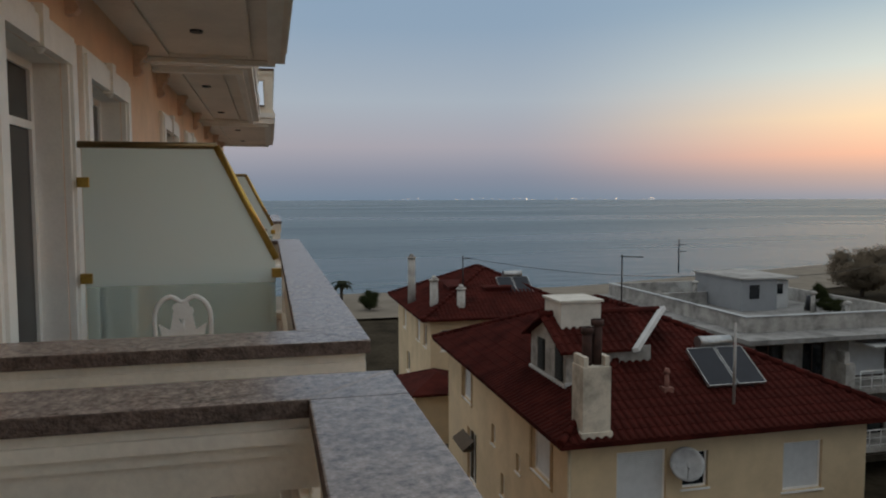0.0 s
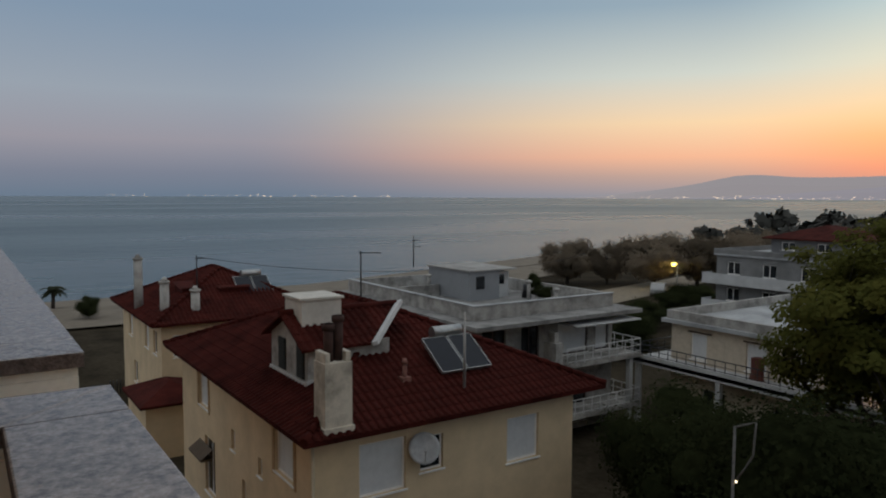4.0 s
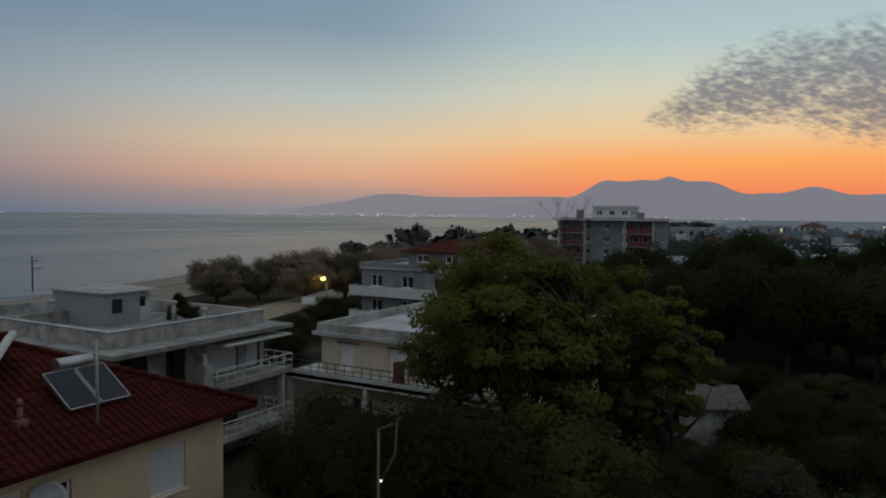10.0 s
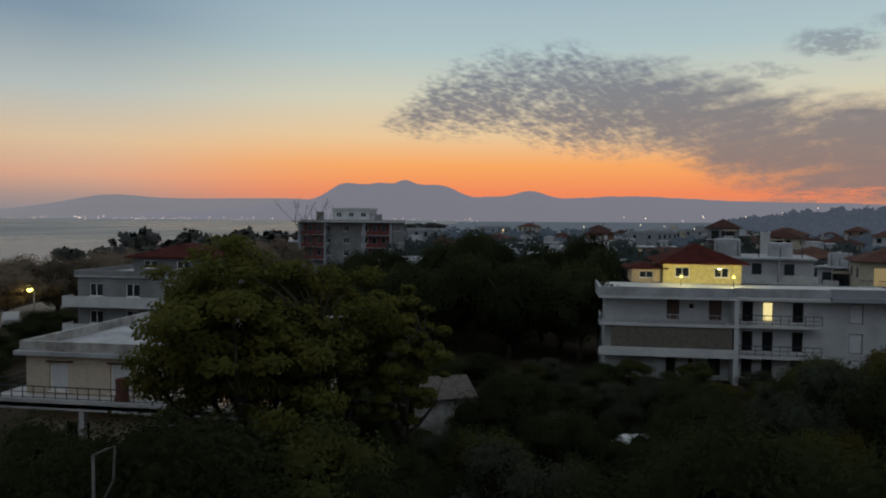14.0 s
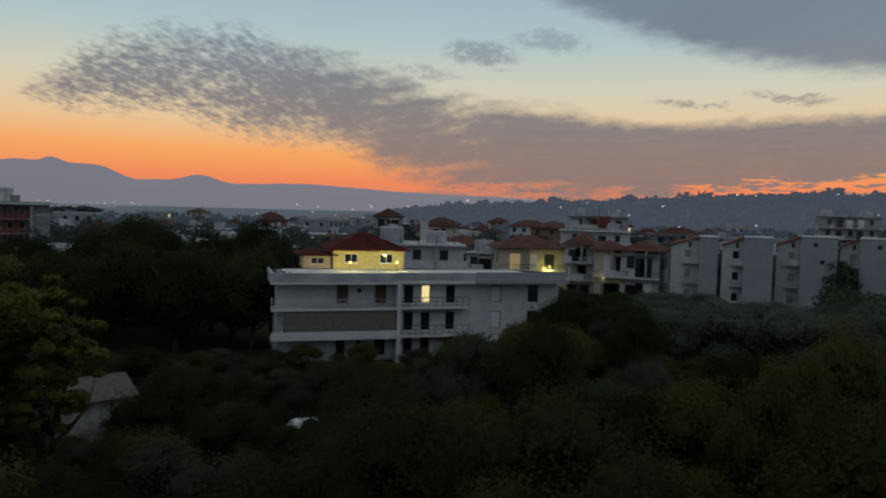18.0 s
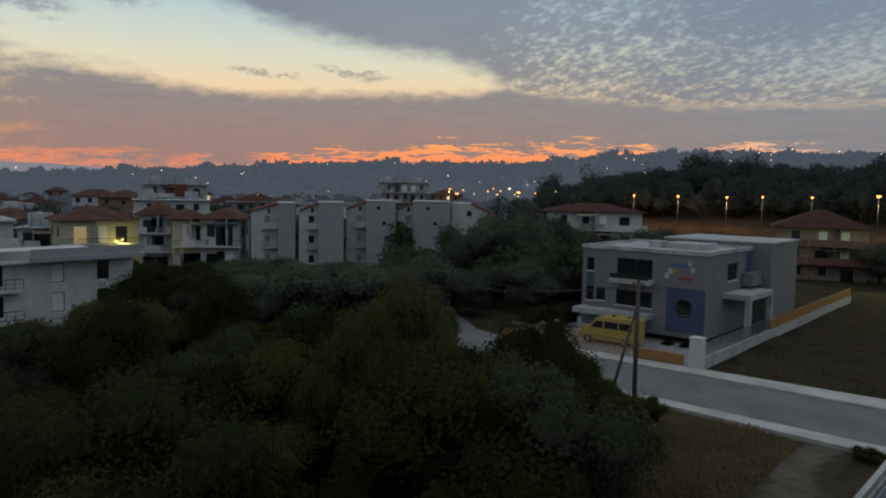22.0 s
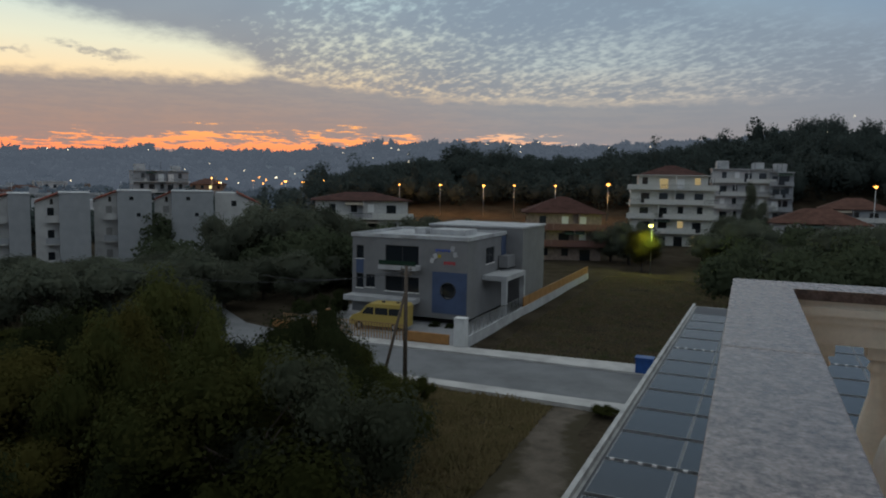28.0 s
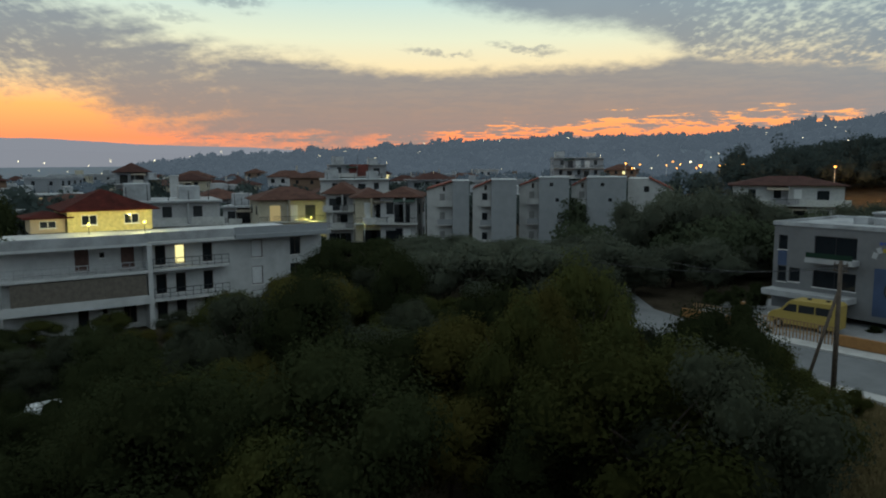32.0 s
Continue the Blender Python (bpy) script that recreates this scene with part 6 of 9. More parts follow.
def nursery():
    x0, y1, x1, y0 = 22.0, -57.5, 33.2, -68.0
    root = thing("nursery_building", (x0, y0, 0.25), "grey two-storey nursery with blue panels and flat roof", "building")
    w, d = x1 - x0, y1 - y0
    N_ = lambda xx: x1 - xx
    op = [("N", N_(32.8), 5.3, 0.75, 1.2, "glass"), ("N", N_(32.8), 2.65, 0.75, 1.3, "glass"), ("N", N_(31.8), 2.75, 0.9, 1.15, "glass"),
          ("N", N_(29.85), 4.75, 3.25, 1.9, "glass"), ("N", N_(29.85), 2.55, 3.3, 1.35, "glass"), ("N", N_(24.38), 2.35, 1.2, 1.2, "hole"), ("W", 4.6, 4.9, 2.4, 1.5, "glass")]
    block(root, w, d, 0.5, 7.3, GREYWALL, op, frame_mat=DARKMETAL)
    bm = B()
    box(bm, -0.1, -0.1, 7.3, w + 0.1, d + 0.1, 7.4)
    for q in ((-0.1, -0.1, w + 0.1, 0.1), (-0.1, d - 0.1, w + 0.1, d + 0.1), (-0.1, 0.1, 0.1, d - 0.1), (w - 0.1, 0.1, w + 0.1, d - 0.1)):
        box(bm, q[0], q[1], 7.4, q[2], q[3], 7.62)
    part("roof", bm, ROOFPAINT, root, "pale flat roof with low parapet")
    bm = B()
    box(bm, 2.0, 3.0, 7.4, 5.5, 6.0, 7.9)
    box(bm, 5.9, 5.0, 7.4, 7.0, 6.2, 8.0)
    part("roof_plant", bm, ROOFPAINT, root)
    # rear wing
    bm = B()
    box(bm, -1.7, -8.0, 0.5, w - 3.0, 0.0, 7.9)
    part("rear_wing", bm, GREYWALL, root)
    bm = B()
    box(bm, -1.8, -8.1, 7.9, w - 2.9, 0.1, 8.05)
    part("rear_roof", bm, ROOFPAINT, root)
    bm = B()
    box(bm, -0.04, 0.15, 4.3, -0.003, 1.5, 7.2)
    part("blue_panel", bm, BLUEWALL, root)
    bm = B()
    box(bm, -1.0, 0.0, 4.3, -0.1, 2.5, 5.4)
    part("side_balcony", bm, GREYWALL, root)
    # blue square with a round window
    cx, cz, r = N_(24.25) + 0.47, 2.95, 0.70
    M = side_matrix("N", w, d)
    bm = B()
    a0, a1, b0, b1 = N_(25.25), N_(22.05), 0.95, 4.55
    n = 24
    ring = [bm.verts.new(M @ Vector((cx + r * math.cos(6.28318 * i / n), -0.04, cz + r * math.sin(6.28318 * i / n)))) for i in range(n)]

    def edge(i):
        c, s = math.cos(6.28318 * i / n), math.sin(6.28318 * i / n)
        t = min((a1 - cx) / c if c > 1e-6 else 1e9, (a0 - cx) / c if c < -1e-6 else 1e9, (b1 - cz) / s if s > 1e-6 else 1e9, (b0 - cz) / s if s < -1e-6 else 1e9)
        return M @ Vector((cx + t * c, -0.04, cz + t * s))

    outer = [bm.verts.new(edge(i)) for i in range(n)]
    for ca, cb in ((a0, b0), (a0, b1), (a1, b0), (a1, b1)):
        at = M @ Vector((ca, -0.04, cb))
        min(outer, key=lambda v: (v.co - at).length).co = at
    for i in range(n):
        bm.faces.new((ring[i], ring[(i + 1) % n], outer[(i + 1) % n], outer[i]))
    part("blue_panel", bm, BLUEWALL, root)
    bm = B()
    for i in range(n):
        a, b = 6.28318 * i / n, 6.28318 * (i + 1) / n
        tube(bm, M @ Vector((cx + r * math.cos(a), -0.05, cz + r * math.sin(a))), M @ Vector((cx + r * math.cos(b), -0.05, cz + r * math.sin(b))), 0.05, None, 6)
    part("round_window_frame", bm, DARKMETAL, root)
    bm = B()
    boxm(bm, M, cx - 0.6, 0.12, cz - 0.6, cx + 0.6, 0.14, cz + 0.6)
    part("round_pane", bm, PANE, root)
    for q in ((N_(32.8), 4.0, 0.75, 1.25),):
        bm = B()
        boxm(bm, M, q[0], -0.02, q[1], q[0] + q[2], -0.003, q[1] + q[3])
        part("blue_panel", bm, BLUEWALL, root)
    # balcony with glass front
    bm = B()
    boxm(bm, M, N_(30.0), -1.1, 4.6, N_(26.35), 0, 5.0)
    bal = part("balcony", bm, NURSERY_WHITE, root, "white balcony box")
    bm = B()
    boxm(bm, M, N_(29.95), -1.07, 5.0, N_(26.4), -1.05, 5.4)
    part("balcony_glass", bm, mat("green_tint_glass", (0.02, 0.04, 0.028), 0.1, amount=0.05, bump=0), bal)
    bm = B()
    boxm(bm, M, N_(33.2), -1.6, 1.7, N_(26.4), 0, 2.15)
    part("canopy", bm, NURSERY_WHITE, root, "white entrance canopy")
    # porch at the side
    bm = B()
    px0, px1, py0, py1 = 19.75 - x0, 22.0 - x0, -67.3 - y0, -61.3 - y0
    box(bm, px0, py0, 3.55, px1, py1, 4.0)
    for x, y in ((px0, py0), (px0, py1 - 0.45)):
        box(bm, x, y, 0.2, x + 0.45, y + 0.45, 3.55)
    part("porch", bm, NURSERY_WHITE, root, "white flat porch on square posts")
    # playful wall sign: coloured bars and tumbling cards
    bars = (((25.0, 6.30, 1.45, 0.22), (0.05, 0.08, 0.30)), ((24.2, 5.2, 1.1, 0.28), (0.35, 0.04, 0.05)), ((24.75, 5.75, 0.3, 0.3), (0.40, 0.30, 0.03)))
    for (q, c) in bars:
        bm = B()
        for i in range(5):
            uu = N_(q[0]) + q[2] * i / 5
            boxm(bm, M, uu, -0.03, q[1] + 0.04 * (i % 2), uu + q[2] / 5 * 0.8, -0.003, q[1] + q[3])
        part("wall_sign", bm, mat("sign_colour_%d" % int(c[0] * 100), c, 0.6, amount=0.1), root)
    for u, v, t in ((25.3, 5.5, 0.3), (25.0, 5.9, -0.4), (23.4, 6.6, 0.2), (23.15, 6.1, -0.2)):
        bm = B()
        boxm(bm, M @ Matrix.Translation((N_(u), 0, v)) @ Matrix.Rotation(t, 4, "Y"), -0.18, -0.03, -0.22, 0.18, -0.003, 0.22)
        part("card_sign", bm, NURSERY_WHITE, root)
    return root


nursery()

# ---- road, pavements, nursery yard ----


def strip(name, pts, z, material, label, cat, thick=0.0):
    bm = B()
    lo = [bm.verts.new((x, y, z - max(thick, 0.05))) for x, y in pts]
    hi = [bm.verts.new((x, y, z)) for x, y in pts]
    n = len(pts)
    bm.faces.new(hi)
    bm.faces.new(lo[::-1])
    for i in range(n):
        bm.faces.new((lo[i], lo[(i + 1) % n], hi[(i + 1) % n], hi[i]))
    bmesh.ops.recalc_face_normals(bm, faces=bm.faces[:])
    return solid(name, bm, material, label=label, category=cat, kind="structure")


strip("road", [(-40, -48.2), (-40, -41.6), (8, -41.2), (22, -41.4), (34, -42.5), (46, -49.5), (54, -56), (50, -60), (46, -55.5), (40, -51.0), (31, -48.2), (20, -48.6)], 0.10, ASPHALT, "quiet grey asphalt street", "road")
strip("pavement", [(-40, -50.6), (-40, -48.2), (20, -48.6), (31, -48.2), (31, -49.8), (20, -50.3), (6, -50.9)], 0.24, PAVE, "pale pavement along the nursery wall", "pavement", 0.3)
strip("pavement_near", [(-40, -41.6), (-40, -40.4), (8, -39.8), (22, -40.4), (34, -41.4), (34, -42.5), (22, -41.4), (8, -41.2)], 0.22, PAVE, "white worn near kerb of the street", "pavement", 0.3)
strip("yard", [(19.7, -50.5), (31, -49.8), (37, -52), (38, -58), (35, -68), (19.7, -76)], 0.20, mat("yard_paving", (0.26, 0.26, 0.27), 0.9, amount=0.2), "paved nursery yard", "yard")


def footpath():
    """A worn trail, bare in the middle and grown over towards its edges."""
    bm = B()
    lay = bm.loops.layers.float_color.new("wear")
    rnd = random.Random(9)
    rows, cols = 44, 9
    V = []
    for i in range(rows):
        y = -39.9 + 0.55 * i
        c = 8.2 + 0.95 * math.exp(-((y + 37.5) / 4.0) ** 2) - 0.035 * (y + 34) + 0.25 * math.sin(y * 0.5)
        half = 1.5 + 0.05 * (y + 40) + 0.12 * math.sin(y * 1.3)
        V.append([(bm.verts.new((c + half * (k / 4 - 1), y, relief(c, y).item() + 0.05 - 0.03 * abs(k / 4 - 1))), 1 - abs(k / 4 - 1)) for k in range(cols)])
    for p, q in zip(V, V[1:]):
        for k in range(cols - 1):
            quad = (p[k], p[k + 1], q[k + 1], q[k])
            f = bm.faces.new([v for v, _ in quad])
            f.smooth = True
            for lp, (_, w) in zip(f.loops, quad):
                lp[lay] = (w, w, w, 1)
    m = mat("trodden_earth", (0.115, 0.098, 0.080), 1.0, amount=0.3, scale=0.8, spec=0.02)
    N, Lk = m.node_tree.nodes, m.node_tree.links
    b = N["Principled BSDF"]
    at, tc, ns, ad, mr, mx = N.new("ShaderNodeVertexColor"), N.new("ShaderNodeTexCoord"), N.new("ShaderNodeTexNoise"), N.new("ShaderNodeMath"), N.new("ShaderNodeMapRange"), N.new("ShaderNodeMix")
    at.layer_name = "wear"
    ns.inputs["Scale"].default_value, ns.inputs["Detail"].default_value = 1.4, 5
    Lk.new(tc.outputs["Object"], ns.inputs["Vector"])
    ad.operation = "ADD"
    Lk.new(at.outputs[0], ad.inputs[0])
    Lk.new(ns.outputs[0], ad.inputs[1])
    mr.interpolation_type = "SMOOTHSTEP"
    mr.inputs[1].default_value, mr.inputs[2].default_value = 0.72, 1.2
    Lk.new(ad.outputs[0], mr.inputs[0])
    mx.data_type = "RGBA"
    Lk.new(mr.outputs[0], mx.inputs[0])
    mx.inputs[6].default_value = (0.050, 0.043, 0.029, 1)
    Lk.new(b.inputs["Base Color"].links[0].from_socket, mx.inputs[7])
    Lk.new(mx.outputs[2], b.inputs["Base Color"])
    solid("footpath", bm, m, label="trodden earth path through the grass", category="path", kind="structure")


footpath()
strip("shore_road", [(62, 58), (120, 74), (124, 80), (64, 66)], 0.13, mat("sandy_lot", (0.24, 0.20, 0.15), 0.95, amount=0.3), "sandy parking strip by the beach", "road")


def boundary():
    root = thing("boundary_wall", (0, 0, 0), "low white wall with orange boarding round the nursery", "wall")
    bm = B()
    box(bm, 19.45, -96, 0, 19.7, -50.6, 0.85)
    part("wall", bm, NURSERY_WHITE, root)
    bm = B()
    box(bm, 19.35, -50.9, 0, 20.2, -50.1, 2.3)
    box(bm, 19.3, -50.95, 2.3, 20.25, -50.05, 2.4)
    part("gate_pillar", bm, PLASTER, root, bevel=0.01)
    orange = mat("orange_board", (0.30, 0.15, 0.05), 0.7, amount=0.2)
    for i in range(15):
        bm = B()
        y = -96 + i * 2.0
        box(bm, 19.5, y + 0.05, 0.87, 19.6, y + 1.95, 1.75)
        part("board", bm, orange, root)
    bm = B()
    for i in range(14):
        y = -51 - i * 1.0
        box(bm, 19.53, y - 0.04, 0.85, 19.59, y + 0.04, 1.9)
    box(bm, 19.54, -65, 1.84, 19.58, -51, 1.9)
    for i in range(56):
        box(bm, 19.55, -65 + i * 0.25 - 0.012, 0.85, 19.57, -65 + i * 0.25 + 0.012, 1.84)
    for z in (1.1, 1.35, 1.6):
        box(bm, 19.572, -65, z - 0.012, 19.584, -51, z + 0.012)
    part("mesh_fence", bm, METAL, root)
    bm = B()
    box(bm, 20.7, -50.5, 0.24, 24.2, -50.3, 1.0)
    part("board", bm, orange, root)
    bm = B()
    for x in [24.4 + i * 0.25 for i in range(45)]:
        box(bm, x, -50.1, 0.2, x + 0.07, -50.04, 1.5)
    box(bm, 24.3, -50.1, 1.44, 35.5, -50.04, 1.5)
    box(bm, 24.3, -50.1, 0.7, 35.5, -50.04, 0.75)
    part("rail_fence", bm, mat("orange_metal", (0.28, 0.17, 0.08), 0.6), root)
    bm = B()
    box(bm, 31.0, -50.15, 0.2, 36.5, -50.0, 0.9)
    box(bm, 31.0, -50.2, 0.2, 31.3, -49.9, 2.2)
    part("board", bm, orange, root)


boundary()


def van(x, y, z, rz):
    root = thing("minibus", (x, y, z), "yellow school minibus parked in the nursery yard", "van", rz=rz)
    root.scale = (0.95, 0.95, 0.95)
    YEL = mat("yellow_van_paint", (0.36, 0.265, 0.07), 0.4, amount=0.06, bump=0)
    prof = [(-2.6, 0.35), (2.55, 0.35), (2.65, 0.9), (2.35, 1.25), (1.65, 1.42), (1.05, 2.15), (0.8, 2.32), (-2.4, 2.38), (-2.62, 2.2)]
    bm = B()
    lo = [bm.verts.new((px_, -0.98, pz)) for px_, pz in prof]
    hi = [bm.verts.new((px_, 0.98, pz)) for px_, pz in prof]
    bm.faces.new(lo)
    bm.faces.new(hi[::-1])
    for i in range(len(prof)):
        k = (i + 1) % len(prof)
        bm.faces.new((lo[k], lo[i], hi[i], hi[k]))
    part("body", bm, YEL, root, bevel=0.05)
    for s in (-1, 1):
        for a, b in ((-2.3, -1.1), (-1.0, 0.2)):
            bm = B()
            box(bm, a, s * 0.985 - 0.01, 1.4, b, s * 0.985 + 0.01, 2.0)
            part("side_window", bm, PANE, root)
        bm = B()
        q = [(0.35, 1.4), (1.45, 1.4), (0.98, 2.0), (0.35, 2.0)]
        l2 = [bm.verts.new((a, s * 0.985 - 0.01, b)) for a, b in q]
        h2 = [bm.verts.new((a, s * 0.985 + 0.01, b)) for a, b in q]
        bm.faces.new(l2)
        bm.faces.new(h2[::-1])
        for i in range(4):
            bm.faces.new((l2[(i + 1) % 4], l2[i], h2[i], h2[(i + 1) % 4]))
        part("side_window", bm, PANE, root)
        for wx in (-1.65, 1.7):
            bm = B()
            tube(bm, (wx, s * 0.75, 0.36), (wx, s * 1.0, 0.36), 0.36, 0.36, 18)
            wh = part("wheel", bm, mat("tyre_rubber", (0.02, 0.02, 0.02), 0.9), root)
            bm = B()
            tube(bm, (wx, s * 0.99, 0.36), (wx, s * 1.015, 0.36), 0.2, 0.2, 14)
            part("rim", bm, METAL, wh)
        bm = B()
        box(bm, 2.5, s * 0.72 - 0.16, 0.85, 2.66, s * 0.72 + 0.16, 1.05)
        part("headlight", bm, SHUTTER, root)
    bm = B()
    for i in range(2):
        tube(bm, (-1.6 + 1.4 * i, 0, 2.35), (-1.6 + 1.4 * i, 0, 2.46), 0.18, 0.16, 10)
    part("roof_vent", bm, DARKMETAL, root)


van(28.2, -53.7, 0.2, 4)


def utility_pole(x, y, h, label, brace=False, lean=0.0):
    root = thing("utility_pole", (x, y, 0), label, "pole")
    bm = B()
    tube(bm, (0, 0, -0.3), (lean, 0, h), 0.15, 0.10, 10)
    part("pole", bm, WOODPOLE, root)
    if brace:
        bm = B()
        tube(bm, (1.3, 0.9, -0.2), (0.05, 0.05, h * 0.78), 0.10, 0.08, 8)
        part("brace", bm, WOODPOLE, root)
    bm = B()
    for k in (0, 1):
        box(bm, -0.35, -0.05, h - 0.25 - 0.3 * k, 0.35, 0.05, h - 0.18 - 0.3 * k)
        for q in (-0.3, 0.3):
            tube(bm, (q, 0, h - 0.18 - 0.3 * k), (q, 0, h - 0.06 - 0.3 * k), 0.03)
    part("crossarm", bm, WOODPOLE, root)


utility_pole(18.6, -38.4, 7.6, "weathered wooden utility pole with a stay beside the street", True)


# ---- trees and shrubs ----
def hulls(C, R, squash, lift, seed):
    """Rounded, uneven inner masses of foliage, one for each lobe: vertices, quads and outward directions."""
    nu, nv = 10, 6
    a = np.arange(nu) * 2 * math.pi / nu
    e = np.linspace(-1.35, 1.35, nv)
    D = np.array([(math.cos(p) * math.cos(q), math.sin(p) * math.cos(q), math.sin(q)) for q in e for p in a])
    V, F = [], []
    for i in range(len(R)):
        k = R[i] * (1 + 0.13 * np.sin(D[:, 0] * 5 + i + seed) * np.sin(D[:, 1] * 4 + 2 * i) + 0.08 * np.sin(D[:, 2] * 7 + i))
        V.append(C[i] + D * k[:, None] * np.array([1, 1, squash[i]]))
        o = i * nu * nv
        for v in range(nv - 1):
            for u in range(nu):
                w = (u + 1) % nu
                F.append((o + v * nu + u, o + v * nu + w, o + (v + 1) * nu + w, o + (v + 1) * nu + u))
    V = np.concatenate(V)
    V[:, 2] = np.maximum(V[:, 2], lift)
    return V, F, np.tile(D, (len(R), 1))


def crown_mesh(name, rad, h0, h1, n, leaf, material, seed, lobes=9, flat=1.0, taper=0.0, lobe=0.30):
    """A crown of separate leaf blades set on uneven lobes; rad: half width, h0..h1: height of the crown."""
    r = np.random.RandomState(seed)
    H = (h1 - h0) / 2
    cz = (h0 + h1) / 2
    C, R = [], []
    for i in range(lobes):
        u = r.rand() * 2 - 1
        a = i * 2.399 + r.rand() * 0.8
        k = math.sqrt(max(0.05, 1 - u * u)) * (0.30 + 0.55 * r.rand())
        k *= 1 - taper * (u * 0.5 + 0.5)
        C.append((rad * k * math.cos(a), rad * k * math.sin(a), cz + H * 0.62 * u))
        R.append(rad * (lobe + 0.2 * r.rand()) * (1 - 0.6 * taper * (u * 0.5 + 0.5)))
    C, R = np.array(C), np.array(R)
    w = R ** 2 / (R ** 2).sum()
    idx = r.choice(lobes, n, p=w)
    d = r.normal(size=(n, 3))
    d /= np.linalg.norm(d, axis=1)[:, None]
    rr = R[idx] * (0.62 + 0.50 * r.rand(n))
    bump = 1 + 0.16 * np.sin(d[:, 0] * 7 + idx) * np.sin(d[:, 1] * 6 + 2 * idx) + 0.1 * np.sin(d[:, 2] * 9)
    P = C[idx] + d * (rr * bump)[:, None] * np.array([1, 1, flat * H / max(rad, 0.1) if taper else 0.9 * flat])
    P[:, 2] = np.maximum(P[:, 2], h0 * 0.8)
    nrm = d + r.normal(size=(n, 3)) * 0.30 + np.array([0, 0, 0.20])
    nrm /= np.linalg.norm(nrm, axis=1)[:, None]
    t = np.cross(nrm, r.normal(size=(n, 3)))
    t /= np.linalg.norm(t, axis=1)[:, None]
    b = np.cross(nrm, t)
    s = leaf * (0.6 + 0.8 * r.rand(n))[:, None]
    V = np.stack([P - t * s, P + t * s * 0.4 - b * s * 0.75, P + t * s * 0.5 + b * s * 0.75 + nrm * s * 0.2], 1).reshape(-1, 3)
    me = bpy.data.meshes.new(name)
    sq = flat * H / max(rad, 0.1) if taper else 0.9 * flat
    HV, HF, HD = hulls(C, R * 0.58, [sq] * lobes, h0 * 0.8, seed)
    faces = np.arange(n * 3).reshape(-1, 3).tolist() + [tuple(n * 3 + i for i in q) for q in HF]
    me.from_pydata(V.tolist() + HV.tolist(), [], faces)
    me.materials.append(material)
    mid = np.array([0, 0, cz])
    soft = d * 0.34 + (P - mid) / np.array([rad, rad, H]) * 0.55 + nrm * 0.10 + np.array([0, 0, 0.35])
    soft /= np.linalg.norm(soft, axis=1)[:, None]
    hn = HD * 0.36 + (HV - mid) / np.array([rad, rad, H]) * 0.55 + np.array([0, 0, 0.35])
    hn /= np.linalg.norm(hn, axis=1)[:, None]
    me.normals_split_custom_set(np.concatenate([np.repeat(soft, 3, axis=0), hn[[i for q in HF for i in q]]]).tolist())
    return me


def trunk_mesh(name, h, r0, spread, seed, limbs=6):
    rnd = random.Random(seed)
    bm = B()
    top = Vector((rnd.uniform(-0.2, 0.2), rnd.uniform(-0.2, 0.2), h * 0.5))
    tube(bm, (0, 0, -0.2), top, r0, r0 * 0.6, 9)
    for i in range(limbs):
        a = i * 6.28318 / limbs + rnd.uniform(-0.4, 0.4)
        m = top * rnd.uniform(0.6, 1.0)
        e = Vector((math.cos(a) * spread * 0.32, math.sin(a) * spread * 0.32, h * rnd.uniform(0.52, 0.66)))
        f = e + Vector((math.cos(a) * spread * 0.20, math.sin(a) * spread * 0.20, h * rnd.uniform(0.05, 0.14)))
        tube(bm, m, e, r0 * 0.42, r0 * 0.22, 6)
        tube(bm, e, f, r0 * 0.22, r0 * 0.06, 5)
    return mesh_of(name, bm, BARK)


